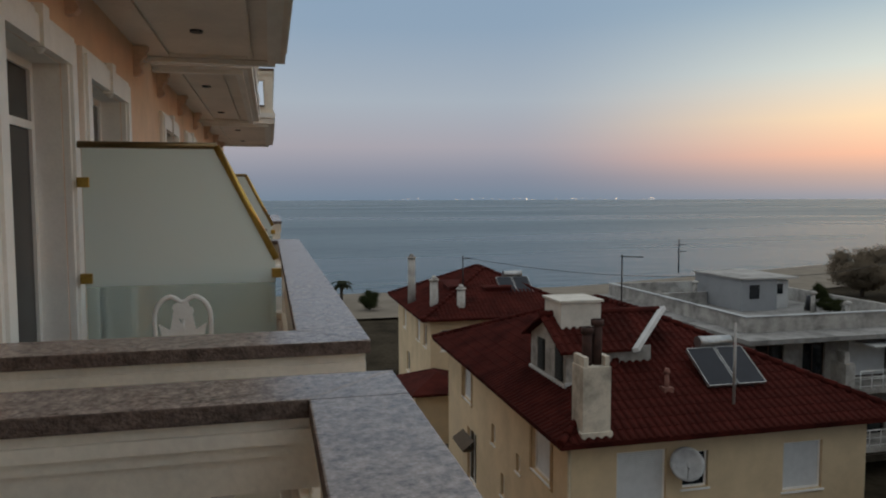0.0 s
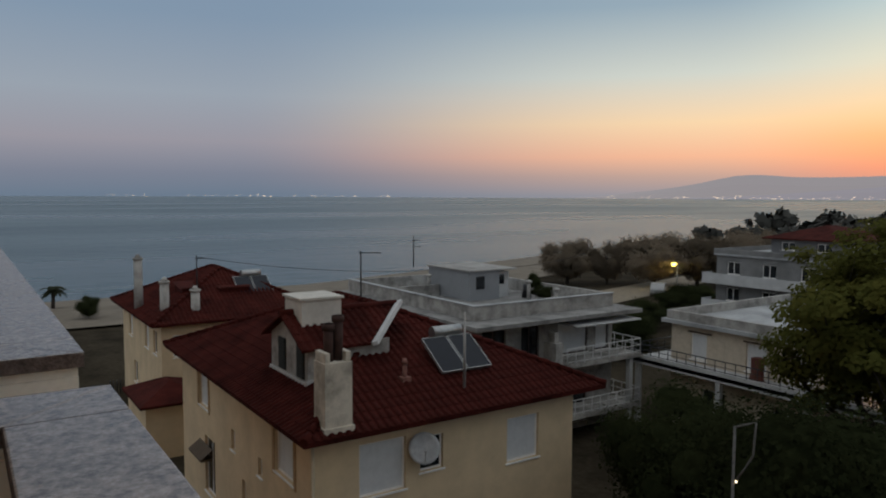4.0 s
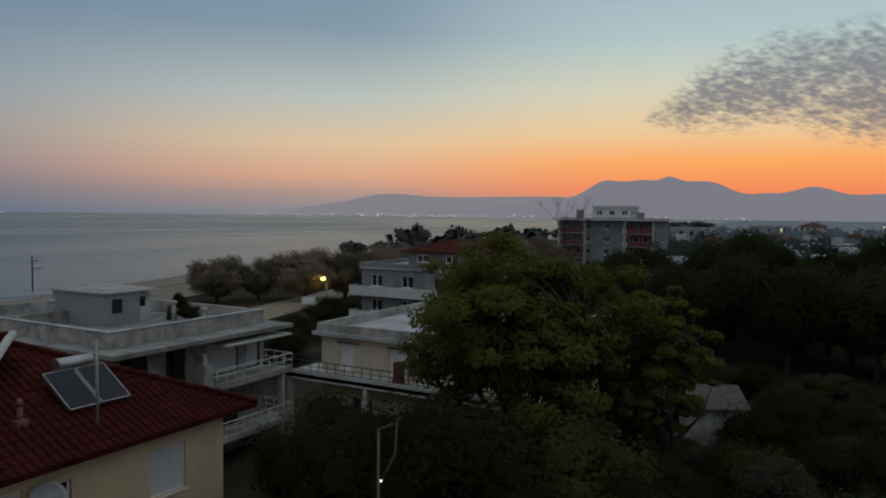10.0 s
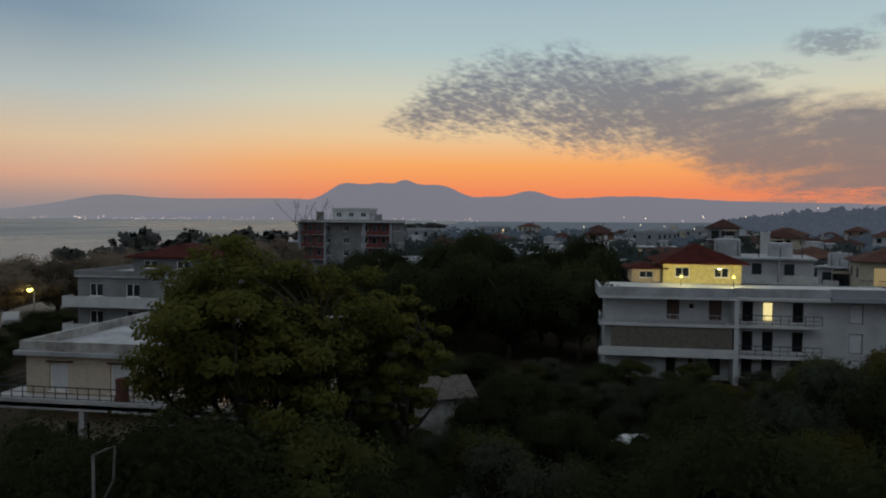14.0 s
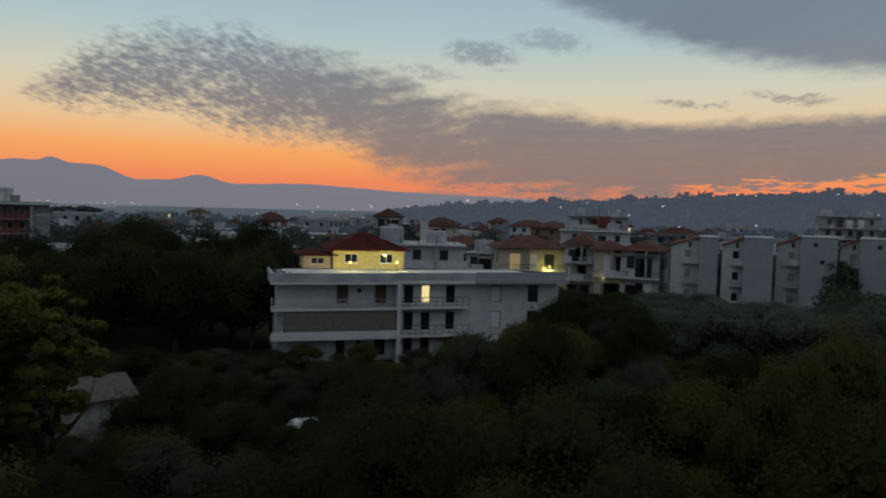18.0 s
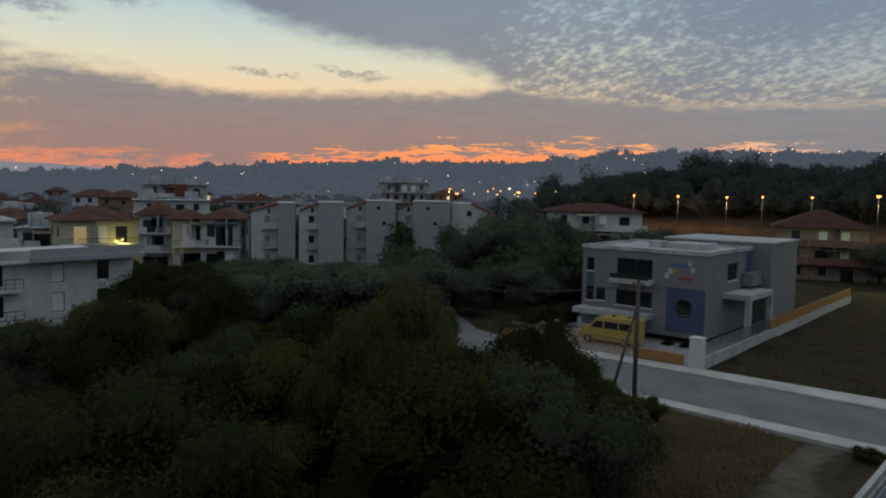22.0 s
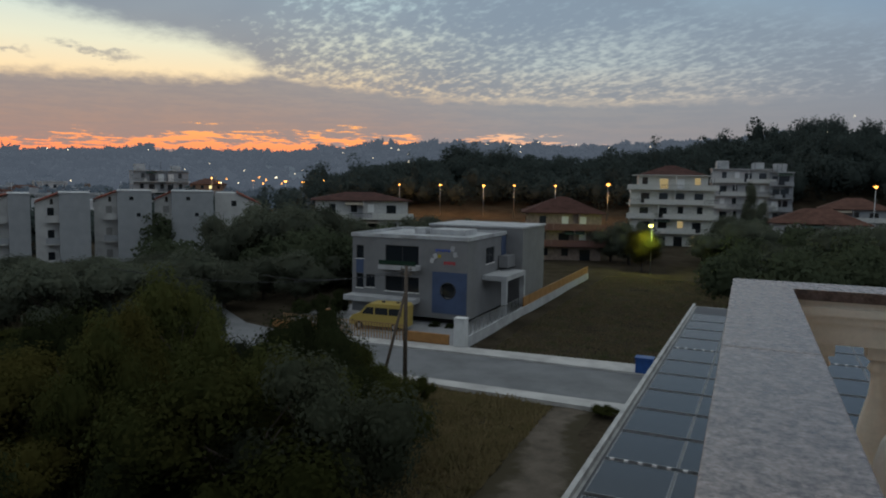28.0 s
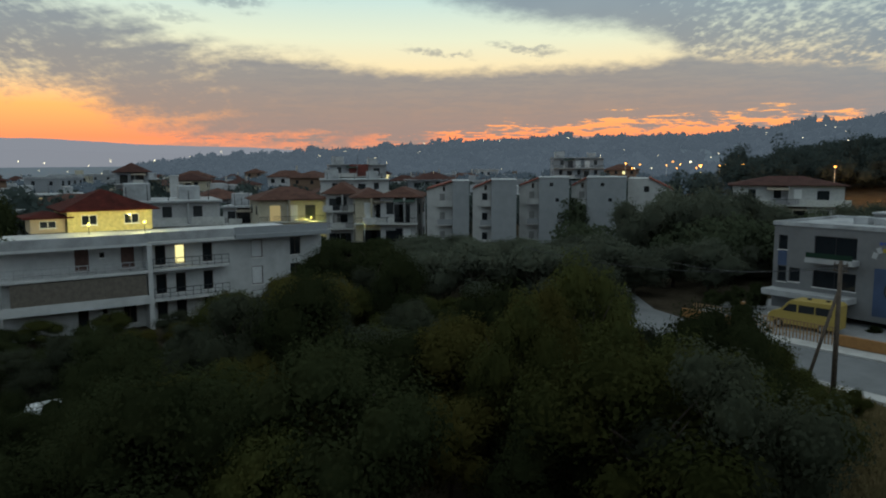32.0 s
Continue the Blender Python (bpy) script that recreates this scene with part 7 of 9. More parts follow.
TREES = {
    "round": ("tree", "rounded tree with dark green leaves", trunk_mesh("trunk", 6, 0.16, 2.6, 1), [crown_mesh("crown", 2.9, 0.5, 6.0, 17000, 0.070, LEAF_DARK, s, 17) for s in (1, 2)]),
    "olive": ("tree", "leafy tree with olive-green foliage", trunk_mesh("trunk", 6, 0.15, 2.5, 2), [crown_mesh("crown", 2.8, 0.8, 6.0, 17000, 0.070, LEAF, s, 18, lobe=0.24) for s in (3, 4)]),
    "grey": ("tree", "bushy tree with grey-green foliage", trunk_mesh("trunk", 6, 0.13, 2.4, 3), [crown_mesh("crown", 2.7, 0.4, 6.0, 17000, 0.068, LEAF_GREY, s, 18, lobe=0.22) for s in (5,)]),
    "autumn": ("tree", "tree with yellowing autumn leaves", trunk_mesh("trunk", 6, 0.15, 2.3, 4), [crown_mesh("crown", 2.6, 0.8, 6.0, 17000, 0.070, LEAF_RUSSET, s, 18, lobe=0.22) for s in (6,)]),
    "tamarisk": ("tree", "feathery brown-green tamarisk by the beach", trunk_mesh("trunk", 6, 0.2, 3.0, 5), [crown_mesh("crown", 3.0, 0.6, 6.0, 17000, 0.105, LEAF_BROWN, s, 20, lobe=0.26) for s in (7, 8)]),
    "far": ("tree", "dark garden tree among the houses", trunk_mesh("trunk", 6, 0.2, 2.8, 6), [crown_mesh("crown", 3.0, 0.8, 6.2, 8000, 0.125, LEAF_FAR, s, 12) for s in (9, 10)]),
    "dusk": ("tree", "dark garden tree beyond the grove", trunk_mesh("trunk", 6, 0.2, 2.8, 6), [crown_mesh("crown", 3.0, 0.8, 6.2, 8000, 0.125, LEAF_DARK, s, 14) for s in (31, 32)]),
    "pine": ("tree", "tall dark pine tree", trunk_mesh("trunk", 9, 0.2, 2.0, 7), [crown_mesh("crown", 2.6, 2.5, 10, 7000, 0.125, LEAF_FAR, s, 12, taper=0.5) for s in (11,)]),
}
_tr = random.Random(11)


def plant(kind, x, y, h, wide=None, group="trees in the grove", label=""):
    name, lab, tm, cms = TREES[kind]
    root = thing(name, (x, y, relief(x, y).item() - 0.05), label or lab, "tree", group, rz=_tr.uniform(0, 360))
    base = 10.0 if kind == "pine" else 6.0
    sz = h / base
    sx = sz if wide is None else wide / 2.8
    part("trunk", tm, None, root)
    part("crown", _tr.choice(cms), None, root)
    root.scale = (sx * _tr.uniform(0.9, 1.1), sx * _tr.uniform(0.9, 1.1), sz)
    return root


# grove below the balcony: bearing bands with distance, kept off streets, walls and the path
BLOCKED = [(6.0, 15.8, 19.5, 33), (19, 25, 31.5, 43), (30.5, 11, 46, 28), (57.3, -31, 80, -2.5), (-50, -52, 19.0, -37.5), (17, -78, 40, -40), (27, -60, 44, -43.5), (33, -6.5, 39.5, -1.5), (3.8, -37.5, 12.5, -8), (-20, -60, 6.0, 40), (57, 29, 72, 43), (41, 3, 48, 10)]
spots = []


def free(x, y, gap):
    if any(a < x < c and b < y < d for a, b, c, d in BLOCKED):
        return False
    return all((x - p) ** 2 + (y - q) ** 2 > gap * gap for p, q in spots)


for _ in range(2600):
    a = _tr.uniform(-61, 38.5)
    d = 17 + 41 * math.sqrt(_tr.random())
    if a > 24 and d > 30:
        continue
    if a < -52 and d > 38 or a < -44 and d > 47:
        continue
    x, y = d * math.cos(radians(a)), d * math.sin(radians(a))
    if not free(x, y, 2.7) or len(spots) > 150:
        continue
    top = 12.4 - d * math.tan(radians(9.8)) if a < 10 else 12.4 - d * math.tan(radians(13.0))
    if -17 < a < 0:
        top = 12.4 - d * math.tan(radians(10.8))
    elif -30 < a <= -17 and d > 34:
        top = 12.4 - d * math.tan(radians(7.2))
    h = min(max(top * (_tr.uniform(0.86, 1.02) if a > 14 else _tr.uniform(0.42, 1.0)), 2.2), 8.0)
    if abs(a + 6.3) < 4.5 and 20 < d < 37:
        h = min(h, max(1.6, 12.4 - d * math.tan(radians(17.4))))
    if abs(a - 9) < 4 and 20 < d < 43:
        h = min(h, max(1.6, 12.4 - d * math.tan(radians(16.0))))
    if d < 20:
        h = min(h, 5.5)
    spots.append((x, y))
    k = "round" if a > 22 else _tr.choice(["round", "olive", "olive", "grey", "autumn", "round"] if a < -12 else ["round", "grey", "olive", "round"])
    plant(k, x, y, h, max(h * 0.42, 1.5) * _tr.uniform(0.8, 1.2) + 0.4)

for _ in range(500):
    a, d = _tr.uniform(-59, -8), _tr.uniform(58, 104)
    x, y = d * math.cos(radians(a)), d * math.sin(radians(a))
    if a > -30 and d < 84 or not free(x, y, 4.2) or len(spots) > 230:
        continue
    if d > 98 and a < -30:
        continue
    spots.append((x, y))
    plant("far" if a < -32 else "dusk", x, y, min(max(12.4 - d * math.tan(radians(5.6)), 3.0), 6.5) * _tr.uniform(0.8, 1.05), 3.0, "garden trees")
for _ in range(300):
    a, d = _tr.uniform(-3, 17), _tr.uniform(62, 118)
    x, y = d * math.cos(radians(a)), d * math.sin(radians(a))
    if not free(x, y, 4.5) or len(spots) > 275:
        continue
    spots.append((x, y))
    top = 12.3 - d * math.tan(radians(0.6 if a < 9 else 2.4))
    plant("dusk", x, y, top * _tr.uniform(0.72, 1.0), 3.6, "garden trees")


# tall crowns that stand out of the grove
for x, y, h, w, k in ((22.9, -24.5, 8.9, 2.6, "olive"), (22.2, -21.0, 8.4, 2.3, "autumn"), (20.9, -18.1, 8.0, 2.2, "olive"), (37.2, -18.5, 5.9, 1.7, "grey"), (18.0, -24.8, 7.0, 2.0, "round"), (15.9, -26.2, 6.6, 1.9, "round"), (42.9, -26.8, 6.6, 2.6, "round"), (19.8, -30.8, 7.0, 2.0, "round"), (52.7, -25.5, 6.8, 2.5, "round"), (24.6, -27.6, 8.0, 2.4, "grey"), (27.5, -23.0, 7.4, 2.4, "round"), (17.2, -20.8, 6.2, 1.8, "autumn"), (13.6, -27.0, 4.6, 1.6, "olive"), (18.6, -35.6, 2.6, 1.2, "olive"), (19.7, -35.2, 3.2, 1.3, "olive"), (16.6, -36.6, 1.9, 0.8, "olive"), (21.2, -34.4, 4.0, 1.6, "round"), (17.3, -21.8, 2.2, 1.3, "autumn"), (7.0, -39.2, 0.7, 0.9, "olive"), (5.6, -39.0, 0.8, 0.8, "olive")):
    plant(k, x, y, h, w)
for a, d, h in ((-7.9, 32.6, 3.4), (-6.6, 33.0, 2.7), (-5.2, 33.2, 3.0), (-8.6, 35.5, 3.4), (-4.2, 36.0, 3.0)):
    plant("round", d * math.cos(radians(a)), d * math.sin(radians(a)), h, 1.5, "trees in the grove", "low dark shrub beside the parked car")


# the big plane tree in front of the cream block
def plane_tree(x, y, h0, h, rad, seed, label, m=LEAF_YELLOW, clumps=95, each=650, leaf=0.085):
    """A broad tree: trunk, limbs, twigs, and leaf clumps at the twig ends with gaps between them."""
    rnd, r = random.Random(seed), np.random.RandomState(seed)
    root = thing("plane_tree", (x, y, 0), label, "tree")
    H, cz = (h - h0) / 2, (h + h0) / 2
    bm = B()
    fork = Vector((0.2, -0.1, h * 0.24))
    tube(bm, (0, 0, -0.2), fork, 0.30, 0.22, 10)
    part("trunk", bm, BARK, root)
    nodes = []
    for i in range(9):
        a = i * 2.4 + rnd.uniform(-0.3, 0.3)
        up = rnd.uniform(0.25, 0.8)
        mid = fork + Vector((math.cos(a) * rad * 0.30, math.sin(a) * rad * 0.30, (h - fork.z) * up * 0.45))
        end = fork + Vector((math.cos(a) * rad * 0.62 * (1.15 - up * 0.6), math.sin(a) * rad * 0.62 * (1.15 - up * 0.6), (h - fork.z) * up * 0.88))
        bm = B()
        tube(bm, fork, mid, 0.15, 0.10, 7)
        tube(bm, mid, end, 0.10, 0.05, 6)
        part("limb", bm, BARK, root)
        nodes += [mid, mid.lerp(end, 0.5), end]
    bm = B()
    P, N = [], []
    for i in range(clumps):
        u = 1 - 2 * (i + 0.5) / clumps
        a = i * 2.39996 + rnd.uniform(-0.5, 0.5)
        k = rnd.uniform(0.16, 1.0) ** 0.6 * (0.84 + 0.30 * math.sin(3 * a + seed) * math.cos(2.2 * u + seed))
        q = math.sqrt(max(0.0, 1 - u * u))
        c = Vector((rad * k * q * math.cos(a), rad * k * q * math.sin(a), cz + H * k * u))
        near = min(nodes, key=lambda v: (v - c).length)
        tube(bm, near, near.lerp(c, 0.55) + Vector((0, 0, 0.15)), 0.035, 0.022, 5)
        tube(bm, near.lerp(c, 0.55) + Vector((0, 0, 0.15)), c, 0.022, 0.008, 4)
        size = rad * rnd.uniform(0.05, 0.125)
        n = int(each * (size / (rad * 0.10)) ** 1.5)
        d = r.normal(size=(n, 3))
        d /= np.linalg.norm(d, axis=1)[:, None]
        at = np.array(c) + d * (size * r.rand(n)[:, None] ** 0.45) * np.array([1.5, 1.5, 0.75])
        at[:, 2] -= 0.25 * size * r.rand(n)
        P.append(at)
        o = np.array([c.x / rad, c.y / rad, (c.z - cz) / H])
        N.append(d * 0.35 + o * 0.5 + np.array([0, 0, 0.5]))
    part("twig_mass", bm, BARK, root, kind="stuff")
    P, N = np.concatenate(P), np.concatenate(N)
    n = len(P)
    N /= np.linalg.norm(N, axis=1)[:, None]
    f = N + r.normal(size=(n, 3)) * 0.32
    f /= np.linalg.norm(f, axis=1)[:, None]
    t = np.cross(f, r.normal(size=(n, 3)))
    t /= np.linalg.norm(t, axis=1)[:, None]
    b = np.cross(f, t)
    sz = leaf * (0.6 + 0.8 * r.rand(n))[:, None]
    V = np.stack([P - t * sz, P - b * sz * 0.75, P + t * sz * 0.9, P + b * sz * 0.75], 1).reshape(-1, 3)
    me = bpy.data.meshes.new("crown")
    me.from_pydata(V.tolist(), [], np.arange(n * 4).reshape(-1, 4).tolist())
    me.materials.append(m)
    me.normals_split_custom_set(np.repeat(N, 4, axis=0).tolist())
    part("crown", me, None, root)


plane_tree(27.4, 11.6, 4.2, 12.0, 5.5, 21, "broad plane tree turning yellow-green", clumps=330, each=300)
plane_tree(31.2, 6.6, 2.6, 10.0, 2.7, 22, "smaller plane tree beside the large one", clumps=150, each=200)
plane_tree(29.6, 9.4, 2.0, 8.4, 2.4, 23, "young plane tree under the large one", LEAF, 110, 200)
for a_, d_, h_ in ((9.5, 25.5, 4.2), (12.5, 26.5, 4.6), (15.5, 25.0, 4.4), (18.5, 24.5, 4.6), (21.5, 25.0, 4.6)):
    plant("round", d_ * math.cos(radians(a_)), d_ * math.sin(radians(a_)), h_, 2.0)

for x, y, h, w in ((72.5, 76, 6.4, 3.7), (77.0, 72.6, 6.1, 2.4), (80.6, 67.2, 7.4, 4.2), (85.2, 63.5, 7.4, 3.7), (90, 59.5, 7.4, 3.6), (97, 58, 7.6, 3.8), (104, 55, 7.6, 4.0), (112, 53, 7.8, 4.0), (122, 52, 7.8, 4.0), (133, 52, 8, 4.2), (70, 52, 3.0, 2.6), (64, 50, 3.2, 2.8), (60, 47, 3.4, 2.8), (54, 46, 3.0, 2.6), (48, 42, 3.2, 2.6), (43, 38, 3.5, 2.6)):
    plant("tamarisk" if h > 5 else "round", x, y, h * (1.13 if h > 5 else 1), w * (1.12 if h > 5 else 1), "trees by the beach")
plant("round", 10.6, 79.5, 2.7, 1.25, "trees by the beach", "round dark shrub on the beach edge")


for x, y, h, w, lab in ((29.3, 33.6, 1.5, 0.45, "slim potted cypress on the flat roof"), (28.3, 31.7, 0.9, 0.8, "bushy pot plant on the flat roof")):
    bush = plant("round", x, y, h, w, "roof plants", lab)
    bush.location.z = 6.5


def palm(x, y, h):
    root = thing("palm_tree", (x, y, 0), "small palm with drooping fronds by the beach", "tree")
    bm = B()
    tube(bm, (0, 0, -0.2), (0.1, 0, h * 0.62), 0.22, 0.17, 9)
    part("trunk", bm, BARK, root)
    rnd = random.Random(4)
    for i in range(26):
        a = i * 2.4
        el = rnd.uniform(-0.1, 1.1)
        bm = B()
        p = Vector((0.1, 0, h * 0.62))
        prev = None
        for k in range(7):
            t = k / 6
            q = p + Vector((math.cos(a) * 1.4 * t, math.sin(a) * 1.4 * t, 1.4 * (t * math.sin(el) - 0.75 * t * t)))
            wd = 0.34 * math.sin(math.pi * min(1, t * 0.85 + 0.12))
            s = Vector((-math.sin(a), math.cos(a), 0)) * wd
            cur = (bm.verts.new(q - s - Vector((0, 0, 0.07))), bm.verts.new(q), bm.verts.new(q + s - Vector((0, 0, 0.07))))
            if prev:
                bm.faces.new((prev[0], prev[1], cur[1], cur[0]))
                bm.faces.new((prev[1], prev[2], cur[2], cur[1]))
            prev = cur
        part("frond", bm, LEAF_GREY, root)


palm(8.4, 89.5, 3.3)

# bare tree in front of the tall block, and one by the far apartments
for x, y, h, s in ((88, 30.5, 14.0, 3), (-23.5, -100, 11.5, 8), (-26, -98, 9, 9)):
    rnd = random.Random(s)
    bm = B()

    def branch(p, d, ln, r, depth):
        q = p + d * ln
        tube(bm, p, q, r, r * 0.6, 5, False)
        if depth:
            for _k in range(3):
                nd = (d + Vector((rnd.uniform(-0.7, 0.7), rnd.uniform(-0.7, 0.7), rnd.uniform(-0.1, 0.5)))).normalized()
                branch(q, nd, ln * rnd.uniform(0.55, 0.8), r * 0.55, depth - 1)

    branch(Vector((0, 0, -0.2)), Vector((0, 0, 1)), h * 0.42, 0.16, 4)
    solid("bare_tree", bm, BARK, (x, y, relief(x, y).item()), "leafless tree with thin upright branches", "tree")


# woods on the hills: one mass of foliage each
def woods(name, pts, material, label, leaves=150, seed=1, size=1.0):
    r = np.random.RandomState(seed)
    V, NV = [], []
    for x, y, z, h, w in pts:
        n = leaves
        d = r.normal(size=(n, 3))
        d /= np.linalg.norm(d, axis=1)[:, None]
        lob = r.normal(size=(5, 3)) * np.array([0.35, 0.35, 0.25])
        c = lob[r.randint(0, 5, n)]
        P = np.array([x, y, z + h * 0.55]) + (d * (0.45 + 0.25 * r.rand(n))[:, None] + c) * np.array([w, w, h * 0.5])
        t = r.normal(size=(n, 3))
        t /= np.linalg.norm(t, axis=1)[:, None]
        b = np.cross(t, d)
        b /= np.linalg.norm(b, axis=1)[:, None] + 1e-6
        nn = d + c * 0.8 + np.array([0, 0, 0.3])
        NV.append(nn / np.linalg.norm(nn, axis=1)[:, None])
        b[((np.cross(t, b) * nn).sum(1) < 0)] *= -1
        s = size * w * 0.25 * (0.6 + 0.8 * r.rand(n))[:, None]
        V.append(np.stack([P - t * s, P - b * s * 0.7, P + t * s, P + b * s * 0.7], 1).reshape(-1, 3))
    V = np.concatenate(V)
    me = bpy.data.meshes.new(name)
    T = np.array(pts, float)
    HV, HF, HD = hulls(T[:, :3] + np.array([0, 0, 0.55]) * T[:, 3:4], T[:, 4] * 0.46, T[:, 3] * 0.5 / T[:, 4], -1.0, seed)
    me.from_pydata(V.tolist() + HV.tolist(), [], np.arange(len(V)).reshape(-1, 4).tolist() + [tuple(len(V) + i for i in q) for q in HF])
    me.materials.append(material)
    soft = np.repeat(np.concatenate(NV), 4, axis=0)
    hn = HD + np.array([0, 0, 0.3])
    hn /= np.linalg.norm(hn, axis=1)[:, None]
    me.normals_split_custom_set(np.concatenate([soft, hn[[i for q in HF for i in q]]]).tolist())
    tagged(new(name, me), label, "woods", "", "stuff")


# skyline woods glow faintly: haze put into the leaf material
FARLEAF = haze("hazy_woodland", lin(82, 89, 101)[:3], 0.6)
# near hill wood: a little haze mixed into the dark leaf colour
NEARLEAF = leaf_mat("hazed_dark_woodland", (0.040, 0.050, 0.047), warm=(0.042, 0.048, 0.038), share=0.2)
pts = []
for i in range(1800):
    a, d = _tr.uniform(-108, -13), _tr.choice([_tr.uniform(440, 860), _tr.uniform(700, 830)])
    x, y = d * math.cos(radians(a)), d * math.sin(radians(a))
    h = _tr.uniform(6, 10) * (1.5 if _tr.random() < 0.05 else 1)
    pts.append((x, y, relief(x, y).item(), h, _tr.uniform(6, 11)))
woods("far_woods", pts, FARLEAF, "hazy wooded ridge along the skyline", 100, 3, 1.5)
pts = []
for i in range(700):
    a = _tr.uniform(-103.5, -57)
    d = _tr.choice([_tr.uniform(246, 360), _tr.uniform(250, 345)])
    x, y = d * math.cos(radians(a)), d * math.sin(radians(a))
    z = relief(x, y).item()
    h = _tr.uniform(7, 11.5) * (1.25 if a < -93 else 1) * (1.5 if _tr.random() < 0.04 else 1)
    pts.append((x, y, z, h, _tr.uniform(3, 5.5)))
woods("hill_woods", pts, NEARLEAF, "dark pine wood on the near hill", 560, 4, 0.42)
pts = []
mids = []
for i in range(420):
    a, d = _tr.uniform(-56, 12), _tr.uniform(125, 430)
    x, y = d * math.cos(radians(a)), d * math.sin(radians(a))
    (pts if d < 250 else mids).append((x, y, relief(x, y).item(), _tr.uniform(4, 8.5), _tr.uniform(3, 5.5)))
# nearer town trees: base colour lifted towards blue-grey as painted haze
woods("town_trees", pts, leaf_mat("hazed_town_leaves", (0.040, 0.050, 0.048), warm=(0.042, 0.048, 0.038), share=0.2), "scattered trees between the far houses", 420, 5, 0.5)
# trees past 250 m emit a blue-grey tint in place of haze
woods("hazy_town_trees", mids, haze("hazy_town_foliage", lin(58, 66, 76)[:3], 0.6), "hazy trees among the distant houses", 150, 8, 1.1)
pts = []
for i in range(130):
    x, y = _tr.choice([(_tr.uniform(-60, 2), _tr.uniform(-150, -78)), (_tr.uniform(-30, 3), _tr.uniform(-100, -60)), (_tr.uniform(18, 60), _tr.uniform(-125, -80)), (_tr.uniform(36, 75), _tr.uniform(-100, -66)), (_tr.uniform(-30, -8), _tr.uniform(-60, -52))])
    if -81 < math.degrees(math.atan2(y, x)) < -72:
        continue
    pts.append((x, y, relief(x, y).item(), _tr.uniform(4, 7.5), _tr.uniform(2.4, 4.0)))
woods("garden_trees", pts, leaf_mat("dark_garden_foliage", (0.028, 0.034, 0.021), warm=(0.032, 0.034, 0.018), share=0.2), "dense dark garden trees round the field", 1300, 6, 0.30)
pts = [(x, 138 + 0.088 * (x - 160) - _tr.uniform(4, 60), 0, _tr.uniform(4, 8), _tr.uniform(4, 7)) for x in [150 + 9 * i + _tr.uniform(-4, 4) for i in range(90)]]
woods("shore_trees", pts, mat("shore_foliage", (0.045, 0.045, 0.040), 0.95, amount=0.3, scale=0.05, bump=0), "low trees along the shore", 110, 7)


# dry grass: blades in tufts on the open ground
def grass(name, rects, n, seed, material, label, h=0.5):
    r = np.random.RandomState(seed)
    V = []
    area = [(c - a) * (d - b) for a, b, c, d in rects]
    for (a, b, c, d), ar in zip(rects, area):
        m = int(n * ar / sum(area))
        x, y = a + (c - a) * r.rand(m), b + (d - b) * r.rand(m)
        keep = ~((x > 5.6) & (x < 9.9) & (y > -40.5))
        x, y = x[keep], y[keep]
        m = len(x)
        z = relief(x, y)
        clump = 0.5 + 0.5 * np.sin(x * 0.9) * np.sin(y * 0.7 + 1)
        hh = h * (0.3 + 0.7 * r.rand(m)) * (0.4 + 0.9 * clump)
        ang = r.rand(m) * 6.283
        w = 0.05 + 0.06 * r.rand(m)
        lx, ly = np.cos(ang) * w, np.sin(ang) * w
        tx, ty = x + r.normal(size=m) * hh * 0.4, y + r.normal(size=m) * hh * 0.4
        V.append(np.stack([np.stack([x - lx, y - ly, z], 1), np.stack([x + lx, y + ly, z], 1), np.stack([tx, ty, z + hh], 1)], 1).reshape(-1, 3))
    V = np.concatenate(V)
    me = bpy.data.meshes.new(name)
    me.from_pydata(V.tolist(), [], np.arange(len(V)).reshape(-1, 3).tolist())
    me.materials.append(material)
    tagged(new(name, me), label, "grass", "", "stuff")


DRYGRASS = leaf_mat("dry_grass_blades", (0.112, 0.090, 0.048), warm=(0.075, 0.068, 0.030), share=0.3)
grass("dry_grass", [(3, -39.5, 20, -12), (14, -40, 24, -30)], 60000, 3, DRYGRASS, "dry tangled grass and weeds beside the path", 0.5)
grass("field_grass", [(-2, -100, 17.7, -51)], 42000, 4, leaf_mat("field_stubble", (0.056, 0.045, 0.029), warm=(0.034, 0.038, 0.019), share=0.5), "rough brown grass on the empty field", 0.22)


# ---- town behind ----
TILE_DULL = mat("faded_brown_roof_tile", (0.070, 0.034, 0.029), 0.95, amount=0.4, scale=0.6, spec=0.1)
TILE_PALE = mat("faded_orange_roof_tile", (0.105, 0.055, 0.043), 0.95, amount=0.4, scale=0.6, spec=0.1)
TOWNWALLS = [mat("town_white", (0.43, 0.43, 0.44), 0.9, amount=0.15), mat("town_cream", (0.43, 0.39, 0.30), 0.9, amount=0.15), mat("town_grey", (0.28, 0.29, 0.31), 0.9, amount=0.15), mat("town_ochre", (0.20, 0.13, 0.09), 0.9, amount=0.15)]
WIN = {}


def win_mesh(w, h, m):
    key = (round(w, 1), round(h, 1), m.name)
    if key not in WIN:
        bm = B()
        box(bm, -w / 2, -0.06, 0, w / 2, -0.004, h)
        WIN[key] = mesh_of("window", bm, m)
    return WIN[key]


